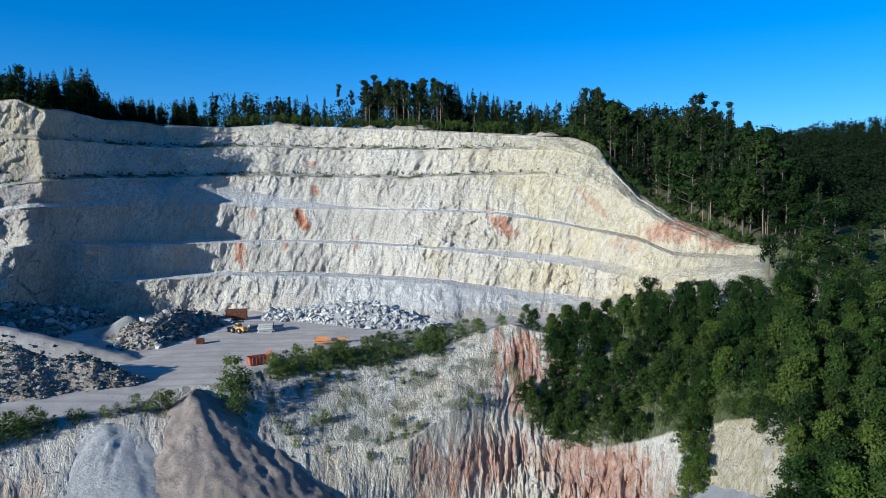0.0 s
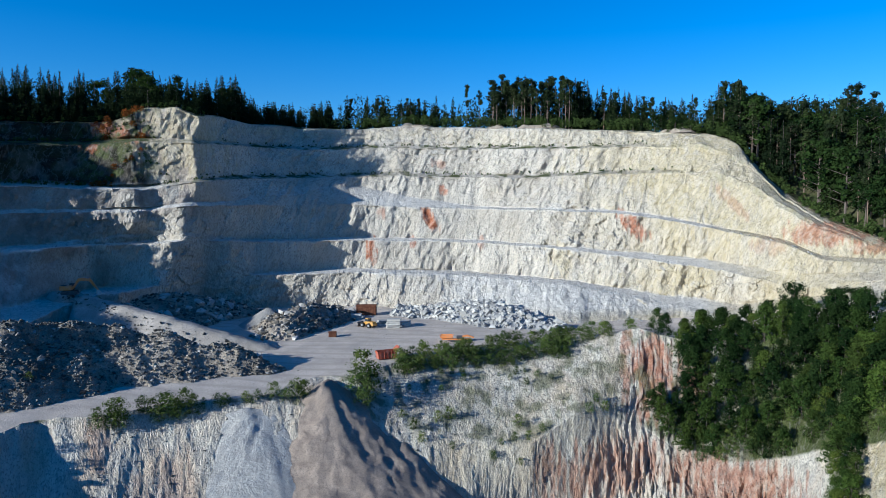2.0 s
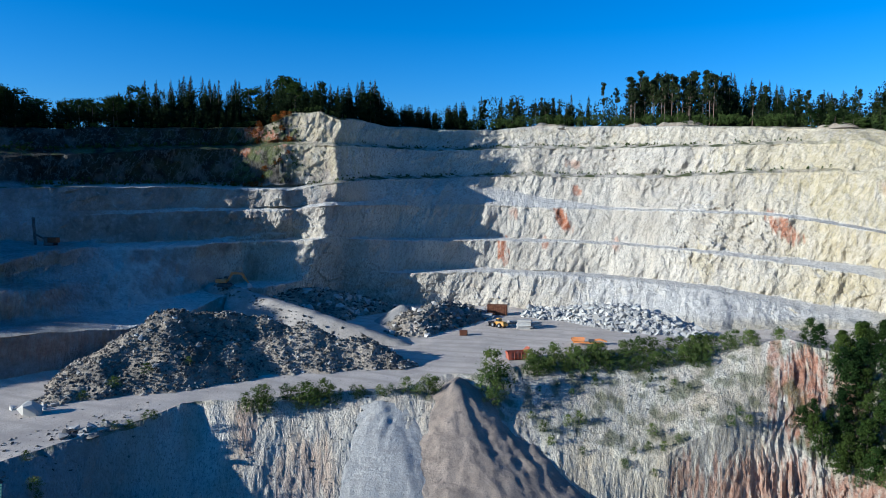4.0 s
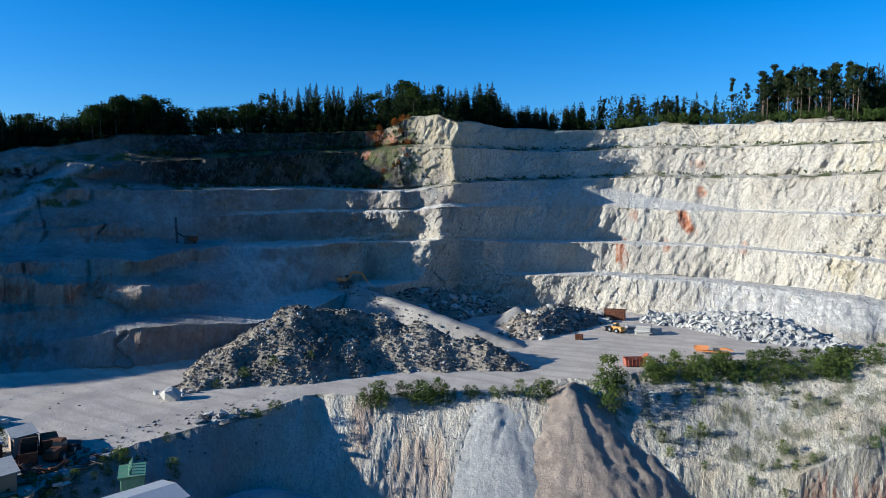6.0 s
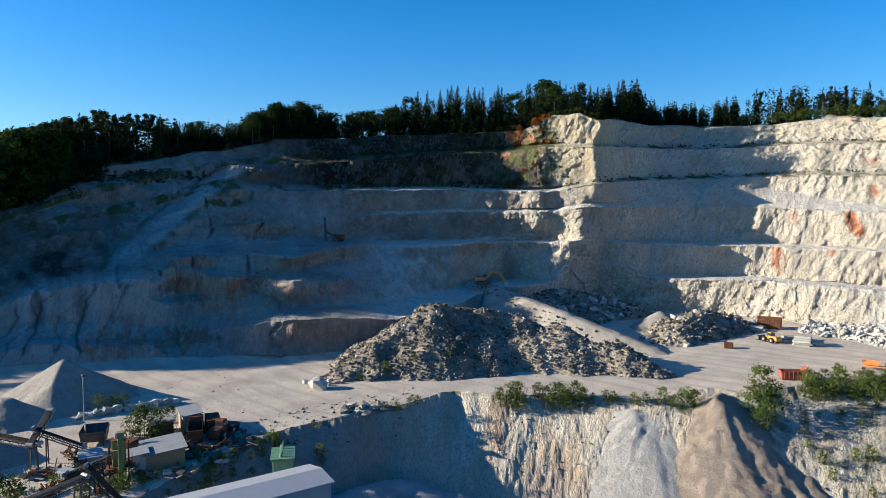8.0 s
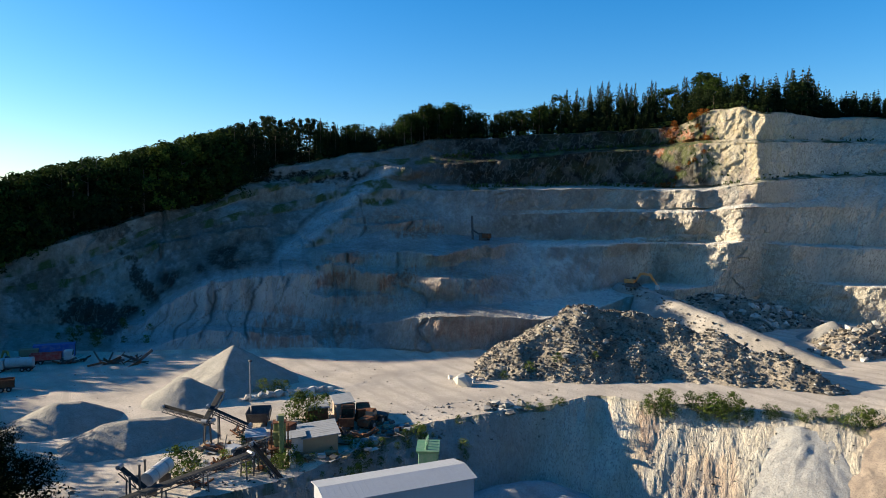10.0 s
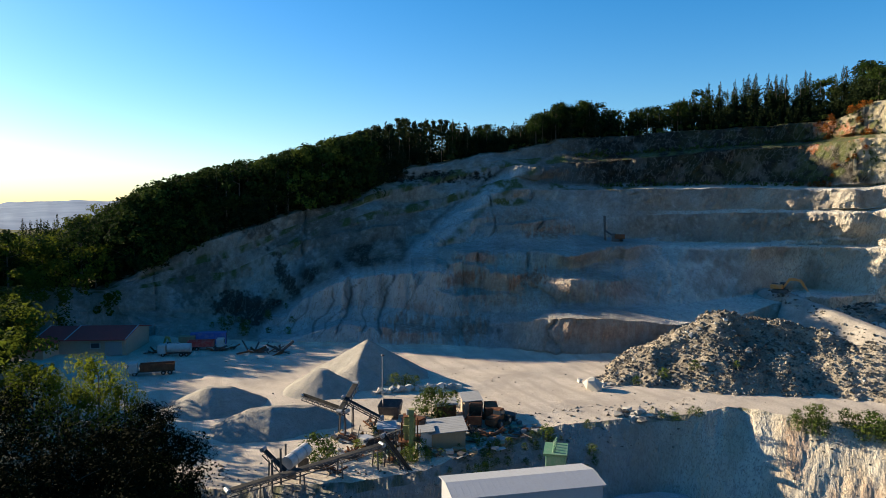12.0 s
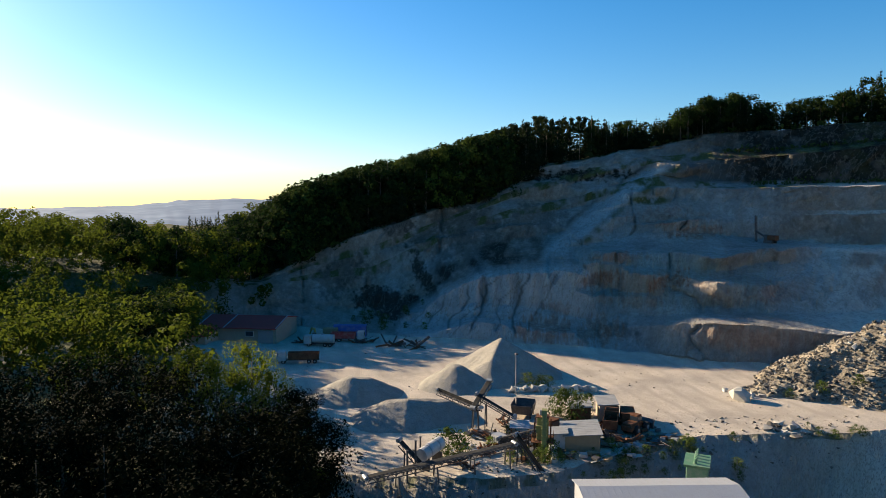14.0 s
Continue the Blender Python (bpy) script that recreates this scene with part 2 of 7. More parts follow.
def stone(name, pale, dark, brown):
    n = Nodes(name, 0.9)
    c = n.ramp(n.random(), (0.0, dark), (0.45, brown), (0.8, pale), (1.0, tuple(v * 1.15 for v in pale)))
    c = n.mix(n.ramp(n.noise(1.5, 5), (0.35, (0.5, 0.5, 0.5)), (0.65, (0, 0, 0))), c, dark)
    n.bump(n.noise(2.5, 6, 0.7), 0.6, 0.15)
    return n.colour(c)


def rubble(name, pale, dark, brown):
    n = Nodes(name, 0.9)
    c = n.ramp(n.island(), (0.0, dark), (0.5, brown), (1.0, pale))
    c = n.mix(n.ramp(n.noise(0.06, 3), (0.42, (0, 0, 0)), (0.58, (0.7, 0.7, 0.7))), c, dark)
    c = n.mix(n.ramp(n.noise(1.5, 5), (0.35, (0.5, 0.5, 0.5)), (0.65, (0, 0, 0))), c, dark)
    n.bump(n.noise(2.5, 6, 0.7), 0.6, 0.15)
    return n.colour(c)


HEAP_STONE = stone("spoil stone", (0.47, 0.44, 0.39), (0.060, 0.057, 0.054), (0.20, 0.185, 0.16))
HEAP_RUBBLE = rubble("spoil rubble", (0.52, 0.465, 0.375), (0.050, 0.046, 0.041), (0.235, 0.205, 0.16))
PALE_STONE = stone("pale boulder", (0.53, 0.505, 0.445), (0.29, 0.275, 0.25), (0.42, 0.39, 0.335))
PALE_RUBBLE = rubble("pale rubble", (0.56, 0.535, 0.475), (0.27, 0.26, 0.24), (0.43, 0.40, 0.345))


def leaves(name, dark, pale, odd, thinness=0.22):
    n = Nodes(name, 0.9)
    n.shader.inputs["Specular IOR Level"].default_value = 0.03
    c = n.mix(n.island(), dark, pale)
    c = n.mix(n.ramp(n.random(), (0.0, (0, 0, 0)), (1.0, (0.75, 0.75, 0.75))), c, odd, "MIX")
    c = n.mix(0.5, c, n.mix(n.island(), dark, pale))
    scatter = n.add("ShaderNodeMath")
    scatter.operation = "FRACT"
    wide = n.add("ShaderNodeMath")
    wide.operation = "MULTIPLY"
    wide.inputs[1].default_value = 7.31
    n.link(n.random(), wide.inputs[0])
    n.link(wide.outputs[0], scatter.inputs[0])
    c = n.mix(1.0, c, n.ramp(scatter.outputs[0], (0.0, (0.55, 0.6, 0.6)), (0.6, (1.0, 1.0, 1.0)), (1.0, (1.5, 1.4, 1.1))), "MULTIPLY")
    n.colour(c)
    thin = n.add("ShaderNodeBsdfTranslucent")
    n.link(c, thin.inputs["Color"])
    both = n.add("ShaderNodeMixShader")
    both.inputs["Fac"].default_value = thinness
    n.link(n.shader.outputs[0], both.inputs[1])
    n.link(thin.outputs[0], both.inputs[2])
    n.link(both.outputs[0], n.tree.nodes["Material Output"].inputs["Surface"])
    return n.mat


NEEDLES = leaves("spruce needles", (0.0096, 0.0176, 0.0072), (0.024, 0.0376, 0.0144), (0.0208, 0.0272, 0.0104))
PINE = leaves("pine needles", (0.0144, 0.024, 0.0104), (0.036, 0.0496, 0.0208), (0.0288, 0.0352, 0.0144))
LEAF = leaves("broad leaves", (0.00702, 0.01716, 0.00546), (0.02418, 0.0468, 0.0117), (0.03432, 0.0468, 0.01092))
LIGHT_LEAF = leaves("light green leaves", (0.018, 0.038, 0.008), (0.060, 0.092, 0.018), (0.084, 0.096, 0.019))
# the near wood's shade is put into this darker copy of the leaf
SHADED_LEAF = leaves("near leaves darkened for shade", (0.003, 0.005, 0.0015), (0.007, 0.0095, 0.0025), (0.008, 0.009, 0.0025), 0.06)
# sunlight on valley and edge trees is put into these brighter copies
VALLEY_LEAF = leaves("olive leaves brightened for sun", (0.0448, 0.06944, 0.01008), (0.1176, 0.1512, 0.01904), (0.1568, 0.1546, 0.01792), 0.45)
SUNLIT_LEAF = leaves("yellow-green leaves brightened for sun", (0.045, 0.066, 0.009), (0.12, 0.145, 0.016), (0.15, 0.145, 0.015), 0.45)
RUSTY_LEAF = leaves("rusty leaves", (0.10, 0.032, 0.008), (0.24, 0.085, 0.018), (0.30, 0.13, 0.03), 0.3)
BUSH_LEAF = leaves("shrub leaves", (0.042, 0.070, 0.018), (0.105, 0.145, 0.036), (0.140, 0.150, 0.040), 0.28)


def bark(name, a, b):
    n = Nodes(name, 0.95)
    c = n.ramp(n.noise(3, 5, 0.6, (1, 1, 0.2)), (0.3, a), (0.7, b))
    n.bump(n.noise(8, 5, 0.6, (1, 1, 0.2)), 0.6, 0.05)
    return n.colour(c)


BARK = bark("bark", (0.06, 0.048, 0.038), (0.16, 0.13, 0.105))
PINE_BARK = bark("pine bark", (0.10, 0.075, 0.055), (0.26, 0.19, 0.14))

# ---- the land: edges of pit, cliff, floor and benches, each as (degrees left of +y, distance, height) ----
LINE = {}
LINE["toe"] = [(-40, 100, -3), (-33, 100, -3), (-26, 108, -5), (-21, 128, -12), (-15, 141, -25), (-5, 141, -25), (2, 134, -23), (8, 125, -19), (17, 112, -18), (32, 113, -15), (47, 117, -10), (54, 104, -7), (60, 84, -8), (70, 80, -8), (85, 80, -5), (100, 90, 0), (115, 95, 2)]
LINE["lip"] = [(-40, 130, 5), (-33, 128, 5), (-26, 124, 3), (-21, 140, -5.2), (-16.8, 148, -11.8), (-10.1, 151, -17.3), (-5.4, 156, -10.5), (-0.7, 147, -6.6), (3.1, 138, -10.9), (6.5, 136.5, -10.2), (14.5, 136, -6.5), (18, 135, -3.6), (25.1, 137.9, -0.5), (32.6, 138.5, -0.5), (37.3, 136.4, -0.5), (41.1, 138.9, -0.5), (44.8, 129.9, -0.6), (55.2, 117, -0.6), (62, 103, -0.6), (66, 95, -0.7), (72, 91, -0.7), (85, 92, -0.6), (100, 98, 2), (115, 100, 3)]
LINE["brow"] = [(-40, 176, 16), (-32.7, 165, 14.4), (-26.7, 162, 14.8), (-20.9, 165, 10.8), (-14.5, 170, 7.8), (-10, 174, 3.8), (-5.4, 178, 6.4), (0, 178.6, 2.5), (14.1, 164, 0.3), (17.6, 150.6, 0.2), (20.6, 152.9, 0.1), (25.1, 139.4, 0), (32.6, 139.7, 0), (37.3, 137.4, 0), (41.1, 140, 0), (44.8, 131.5, 0), (55.2, 118.5, 0), (62, 105, 0), (66, 97, 0), (72, 93, 0), (85, 95, 0), (100, 104, 2.5), (115, 106, 4)]
LINE["floor"] = [(-40, 205, 14), (-30, 205, 12), (-22, 208, 8), (-14, 212, 2), (-8, 214, 0.5), (0.2, 205.1, 0.3), (17.5, 241.5, 0.3), (29.3, 248.8, 0.3), (44, 175, 0.3), (54.2, 169.5, 0.3), (63, 178, 0.3), (67.7, 179.8, 0.3), (78, 188.5, 0.3), (86.2, 200.4, 0.3), (90.6, 211.4, 0.3), (100, 190, 2.5), (115, 180, 5)]
LINE["foot"] = [(-40, 215, 15), (-30, 212, 13), (-22, 214, 10), (-14, 222, 4), (-8, 226, 1.5), (0.2, 212, 0.8), (4, 223.5, 0.8), (10.4, 238.3, 0.8), (17.5, 250.9, 0.8), (29.3, 255.2, 0.8), (38, 214, 0.8), (44, 182, 0.8), (50.1, 175.3, 0.8), (54.2, 172.7, 0.8), (78, 190.8, 0.8), (86.2, 203, 0.8), (90.6, 214.3, 0.8), (100, 195, 4), (115, 190, 7)]
LINE["c1"] = [(-40, 222, 17), (-30, 220, 16), (-24, 220, 14), (-12.7, 230, 1.3), (-6.8, 236, 4.8), (0, 240, 9.3), (8.5, 252.9, 11.4), (17.4, 254.8, 12.8), (21.5, 252.9, 12.4), (25.5, 245.5, 12.5), (28.1, 233.7, 13.2), (30.3, 222.2, 12.4), (37.3, 228.1, 11.1), (41.5, 200.8, 8.3), (45.6, 182, 7.8), (50.2, 173, 9.2), (54.3, 173, 9.4), (57.3, 178, 8.3), (60.8, 186, 5.3), (64, 190, 3.5), (73.1, 198, 5.1), (77, 200, 1.4), (81.7, 204, 1.3), (86.2, 208, 2.4), (90.6, 205, 4.8), (100, 204, 7), (115, 200, 9)]
LINE["t2"] = [(-40, 230, 17), (-24, 228, 15), (-12.7, 242, 4.4), (-6.8, 246, 6.2), (0, 252, 9.9), (8.5, 266.5, 11.5), (17.4, 268.6, 12.9), (21.5, 266.7, 12.4), (25.5, 258.1, 12.6), (28.1, 245.8, 13.2), (30.3, 235.7, 12.1), (37.3, 248.8, 10.5), (41.5, 222.9, 10.3), (45.6, 205, 10), (50.2, 190, 10.4), (54.3, 186, 10), (57.3, 187, 9.4), (64, 195, 6.1), (67.7, 199, 8.4), (73.1, 202, 9.4), (77, 203, 3.9), (81.7, 207, 1.8), (86.2, 211, 2.9), (90.6, 208, 5.3), (100, 207, 8), (115, 204, 10)]
LINE["c2"] = [(-40, 238, 18), (-30, 234, 18), (-24, 233, 17), (-16.6, 236, 11.3), (-11.8, 246, 14.6), (0, 257, 20.5), (6.7, 267.9, 22.3), (13, 272.5, 23.1), (17.3, 272.8, 23.3), (25.4, 263.5, 23.9), (30.8, 241.8, 25.5), (33.4, 250.5, 24.6), (46.4, 234, 24.8), (50, 227.5, 25.4), (54.5, 216, 24.1), (58.7, 212, 23.3), (70.1, 207, 20.3), (72.9, 207, 17.5), (75.2, 207, 12.9), (77.5, 208, 6), (81.7, 212, 2.6), (86.2, 217, 3.8), (90.6, 212, 6.5), (115, 210, 12)]
LINE["t3"] = [(-40, 244, 18.5), (-30, 240, 19), (-24, 239, 18), (-16.6, 240, 15), (-11.8, 254, 16.9), (-8.1, 260, 18.4), (-0, 264, 21.1), (6.7, 275.2, 22.7), (13, 279.9, 23.6), (17.3, 280.2, 23.8), (25.4, 271.9, 24.2), (30.8, 249.5, 25.8), (33.4, 258.6, 25), (46.4, 246, 25.1), (54.5, 230, 28), (58.8, 228, 29.6), (62.3, 224, 26), (70.1, 214, 21.3), (72.9, 212, 18.4), (75.2, 212, 14.9), (77.5, 214, 8.6), (81.7, 216, 4.4), (86.2, 221, 5.5), (90.5, 216, 7.5), (115, 214, 13)]
LINE["c3"] = [(-40, 249, 19), (-30, 245, 20), (-24, 244, 19), (-18.3, 240, 20), (-15.7, 248, 24.1), (-4.5, 266, 33.4), (1.1, 271.7, 34.6), (7.5, 282.8, 35.1), (13.8, 285.4, 35.8), (19.3, 285.2, 37.3), (22.2, 282.3, 37.2), (27.2, 267.3, 37), (30.7, 251.4, 36.9), (33.4, 260.7, 35.9), (46.3, 249, 34.4), (50, 241.5, 33.4), (54.5, 236, 32.6), (58.8, 234, 34.3), (62.3, 233, 32.9), (66.4, 230, 28.2), (70.1, 226, 25.5), (75.2, 220, 20.3), (77.5, 219, 14.2), (81.7, 219, 8.1), (86.2, 224, 8.6), (90.5, 219, 9.5), (100, 216, 11), (115, 217, 14)]
LINE["t4"] = [(-40, 254, 20), (-30, 250, 21), (-24, 249, 20), (-18.3, 246, 20.7), (-15.7, 256, 25), (-4.5, 274, 34.2), (1.1, 278.7, 35.1), (7.5, 291.2, 35.9), (12.9, 296.8, 39.6), (17.2, 299.3, 44.3), (19.3, 293.7, 44.7), (22.1, 286.6, 41.3), (27.1, 270.4, 38.6), (30.7, 254.3, 37.9), (33.4, 262.7, 36.7), (46.3, 251, 35.6), (50, 243.5, 35.5), (54.5, 241, 37.7), (58.8, 242, 39.5), (62.3, 238, 35.6), (66.4, 236, 32.7), (75.2, 226, 23.5), (77.5, 224, 17.3), (81.7, 221, 10.1), (86.2, 226, 10.2), (90.5, 221, 10.4), (100, 218, 12), (115, 220, 15)]
LINE["c4"] = [(-40, 260, 22), (-30, 255, 22), (-23.2, 240, 21.9), (-18.2, 252, 28.3), (-12.2, 273, 43.5), (-8.1, 281, 48.8), (-0.8, 285, 48.6), (3.8, 292.4, 47.6), (8.4, 299.9, 48.3), (13.8, 301.3, 48.8), (17.2, 301.4, 48.6), (22.1, 296.2, 48), (27.1, 278.7, 47), (29.6, 258.1, 45.3), (33.4, 264.7, 43.1), (41.8, 258.3, 43.3), (50.4, 246.5, 42.7), (54.6, 245, 42.2), (58.8, 247, 43), (62.4, 244, 40.4), (66.4, 240, 35.1), (70.1, 236, 32.6), (75.2, 230, 27), (77.5, 228, 21.6), (81.7, 223, 13.9), (86.2, 228, 12.7), (90.5, 223, 11), (100, 220, 13), (115, 223, 16)]
LINE["t5"] = [(-40, 264, 23), (-30, 260, 23), (-23.2, 244, 22), (-18.2, 258, 29), (-12.2, 280, 46.3), (-8.1, 289, 50.2), (-0.8, 292, 49.8), (3.8, 299.5, 49), (8.4, 307.2, 49.8), (13.7, 308.7, 50.6), (17.2, 308.8, 50.2), (22.1, 303.6, 49.6), (27.1, 285.9, 48.5), (29.6, 263.9, 46.2), (33.4, 271.8, 44.1), (41.8, 266.3, 44.6), (50.4, 254.5, 43.9), (54.6, 252, 44.4), (58.9, 252, 47.4), (66.4, 244, 38.4), (72.9, 236, 32.3), (75.2, 233, 28.8), (81.7, 225, 16.4), (86.2, 230, 14.3), (90.5, 225, 11.5), (100, 222, 14), (115, 226, 17)]
LINE["c5"] = [(-40, 270, 25), (-30, 264, 25), (-23.2, 247, 22.1), (-20.7, 254, 25.7), (-18.2, 262, 30.3), (-15.7, 272, 37.8), (-13.3, 282, 50.2), (-9.9, 290, 58.2), (-5.4, 296, 60.1), (-0, 299, 59.9), (7.5, 313, 61.2), (15.4, 315.6, 61.8), (22, 311.1, 60.8), (25.1, 303, 61.1), (28.8, 279.2, 60.3), (29.9, 266.3, 59.4), (33.4, 276.9, 60.2), (37.3, 282.1, 58.8), (41.8, 270.4, 57.3), (50.4, 260.5, 53.4), (58.9, 257, 51.6), (63.3, 252, 47.5), (70.1, 244, 38.9), (75.2, 237, 31.5), (81.7, 228, 20.3), (86.2, 232, 16.5), (90.5, 228, 11.7), (100, 225, 15), (115, 230, 18)]
LINE["t6"] = [(-40, 275, 26), (-30, 268, 26), (-23.2, 249, 22.2), (-20.7, 257, 26), (-18.2, 266, 30.8), (-15.7, 276, 38.7), (-13.2, 287, 51.8), (-9.9, 296, 60.4), (-5.4, 303, 61.9), (-0.1, 306, 61.4), (7.5, 320.3, 62.8), (15.4, 323, 63.6), (22, 318.5, 62.5), (25.1, 310.3, 62.7), (28.8, 286.2, 61.8), (29.9, 274, 61.3), (33.4, 285, 62.3), (37.3, 291.4, 60.9), (41.8, 279.4, 59.3), (50.4, 268.5, 56.1), (54.7, 265, 55.8), (58.9, 262, 54.3), (63.3, 257, 50.7), (66.4, 254, 47.1), (70.1, 248, 41.7), (72.9, 242, 36.1), (81.6, 230, 23.1), (86.2, 233, 17.7), (90.5, 230, 11.8), (100, 227, 16), (115, 233, 19)]
LINE["c6"] = [(-40, 280, 27), (-30, 271, 27), (-26.6, 240, 19.1), (-23.2, 251, 22.5), (-18.2, 270, 31.5), (-15.7, 280, 40.2), (-13.2, 291, 53.4), (-12.4, 297, 59.8), (-10.8, 303, 64.4), (-5.4, 310, 67.3), (-0.1, 312, 69.1), (7.4, 326.5, 71.8), (12.8, 329.5, 73.3), (17.1, 329, 71.4), (22, 324.9, 71.4), (25.8, 313, 71.6), (28.3, 296, 72.5), (29.4, 280.8, 70.8), (31, 282.2, 74), (33.1, 290.2, 73.8), (35.4, 295.1, 68), (41.8, 285.4, 66.5), (50.6, 276, 63.2), (55.1, 272, 62.5), (58.8, 268, 58.4), (67.8, 257, 50.3), (70.1, 250, 43.4), (73.2, 244, 36.9), (77, 238, 34.1), (81.6, 232, 27.7), (86.1, 234, 20), (90.5, 232, 11.8), (94.7, 220, 5.1), (100, 222, 12), (115, 235, 20)]
ORDER = ["toe", "lip", "brow", "floor", "foot", "c1", "t2", "c2", "t3", "c3", "t4", "c4", "t5", "c5", "t6", "c6"]
# beyond the rim: degrees, then how far behind the rim and how much higher the wooded hill stands
HILL = [(-40, 60, -4), (-31, 62, -2), (-29, 64, 5), (-27, 65, 16), (-24.3, 65, 26), (-22, 64, 34), (-20, 62, 36), (-16, 60, 22), (-13, 60, 7), (0, 60, 3), (30, 60, 3), (55, 60, 4),
        (70, 60, 10), (78, 60, 14), (86, 60, 16), (91, 60, 10), (96, 60, 4), (115, 60, 0)]
BACK = [(-40, 640, 87), (-33, 650, 86), (-27, 660, 82), (-22, 650, 66), (-16, 620, 52), (0, 620, 52), (50, 600, 45), (70, 560, 25),
        (85, 520, 5), (95, 520, -6), (115, 520, -8)]
FAR = [(-40, 1500, 60), (-20, 1500, 40), (60, 1500, 0), (90, 1500, -14), (115, 1500, -18)]
HORIZON = [(-40, 4700, 20), (60, 4700, 20), (86, 4700, 34), (92, 4700, 44), (96, 4700, 32), (100, 4700, -4), (106, 4700, -18), (115, 4700, -20)]

view = np.concatenate([np.arange(-36.0, -27.0, 0.15), np.arange(-27.0, 86.0, 0.09), np.arange(86.0, 112.01, 0.15)])
rest = np.arange(114.0, 323.0, 2.5)
AZ = np.concatenate([view, rest])


def across(table, az, smooth=2):
    t = np.array(table, float)
    a = np.concatenate([[t[-1, 0] - 360], t[:, 0], [t[0, 0] + 360]])
    out = []
    for c in (1, 2):
        v = np.interp(az, a, np.concatenate([[t[-1, c]], t[:, c], [t[0, c]]]))
        if smooth and len(az) > 50:
            for _ in range(smooth):
                w = np.concatenate([v[-2:], v, v[:2]])
                v = (w[:-4] + 2 * w[1:-3] + 3 * w[2:-2] + 2 * w[3:-1] + w[4:]) / 9
        out.append(v)
    return out


def profile(az, smooth=2):
    """Distance and height of every edge at the degrees az: arrays of edges by degrees."""
    az = np.atleast_1d(np.asarray(az, float))
    rows = [(np.full(az.shape, 0.01), np.full(az.shape, -27.0))]
    toe = across(LINE["toe"], az, smooth)
    rows.append((toe[0] * 0.55, toe[1] - 3.0))
    rows += [tuple(across(LINE[k], az, smooth)) for k in ORDER]
    rim = rows[-1]
    rows.append((rim[0] + 6.0, rim[1] + 1.0))
    d, up = across(HILL, az, smooth)
    rows.append((rim[0] + d, rim[1] + up))
    for table in (BACK, FAR, HORIZON):
        rows.append(tuple(across(table, az, smooth)))
    r = np.array([a for a, _ in rows])
    z = np.array([b for _, b in rows])
    drawn_in = 0.78 * np.clip((-4 - az) / 5, 0, 1) * np.clip((az + 26) / 4, 0, 1)      # the upper benches run out to the east, drawn in along the camera's sight lines
    for k in ("t5", "t6"):
        i = EDGES.index(k)
        closer = r[i - 1] + (r[i] - r[i - 1]) * (1 - drawn_in)
        z[i] = EYE + (z[i] - EYE) * closer / r[i]
        r[i] = closer
    for i in range(1, len(r)):
        r[i] = np.maximum(r[i], r[i - 1] + 0.35)
    return r, z


EDGES = ["mid", "near"] + ORDER + ["back1", "back2", "back3", "back4", "back5"]
STEPS = dict(near=4, toe=14, lip=48, brow=44, floor=40, foot=5, c1=22, t2=12, c2=22, t3=9, c3=22, t4=10, c4=24, t5=8, c5=24, t6=8, c6=20,
             back1=4, back2=12, back3=22, back4=14, back5=10)
ROUGH = dict(near=0.3, toe=0.5, lip=0.6, brow=0.5, floor=0.0, foot=0.3, c1=1.15, t2=0.35, c2=1.15, t3=0.35, c3=1.15, t4=0.5, c4=1.2, t5=0.4,
             c5=1.2, t6=0.4, c6=1.1, back1=0.5, back2=0.8, back3=4.0, back4=6.0, back5=8.0)
KR, KZ = profile(AZ)
grid_r, grid_z, rough, band = [KR[0]], [KZ[0]], [0.0], [0]
for k in range(1, len(EDGES)):
    n = STEPS[EDGES[k]]
    for i in range(1, n + 1):
        f = i / n
        grid_r.append(KR[k - 1] * (1 - f) + KR[k] * f)
        grid_z.append(KZ[k - 1] * (1 - f) + KZ[k] * f)
        here = ROUGH[EDGES[k]]
        after = ROUGH[EDGES[k + 1]] if k + 1 < len(EDGES) else here
        rough.append(here if i < n else 0.55 * max(here, after) if max(here, after) < 2 else min(here, after))
        band.append(k)
GR, GZ, RO, BAND = np.array(grid_r), np.array(grid_z), np.array(rough)[:, None], np.array(band)
arc = np.radians(AZ)[None, :] * 245.0
rounded = np.clip((AZ - 50) / 8, 0, 1) * np.clip((93 - AZ) / 6, 0, 1)
warp = 5.0 * fbm(arc * 0.06, GZ * 0.09, 0.0, 5, 3)
low = BAND[:, None] <= EDGES.index("brow")
flutes = 1 - np.abs(fbm((arc + warp) * np.where(low, 0.36, 0.17), GZ * np.where(low, 0.12, 0.045), 0.0, 3, 5)) * 2.6
knobs = fbm(arc * 0.34 + GZ * 0.3, GZ * 0.42, GR * 0.05, 9, 5)
ledges = np.sin(GZ * 0.72 + 3.0 * fbm(arc * 0.03, GZ * 0.05, 0.0, 13, 3)) * np.clip(fbm(arc * 0.02, GZ * 0.04, 0.0, 15, 2) * 3 + 0.6, 0, 1)
cracks = np.clip(1 - np.abs(fbm((arc + 2 * warp) * 0.06, GZ * 0.03, 0.0, 17, 3)) * 14, 0, 1)
bulge = fbm(arc * 0.035, GZ * 0.02, 0.0, 21, 3)
facets = 0.75 * blocks((arc + warp * 0.6 + GZ * 0.55) * 0.19, (GZ - arc * 0.10) * 0.30, 5) + 0.5 * blocks((arc - GZ * 0.5) * 0.45, (GZ + arc * 0.1) * 0.62, 7)
rills = np.abs(fbm((arc + 0.35 * warp + GZ * 0.25) * 0.7, GZ * 0.13, 0.0, 23, 3))
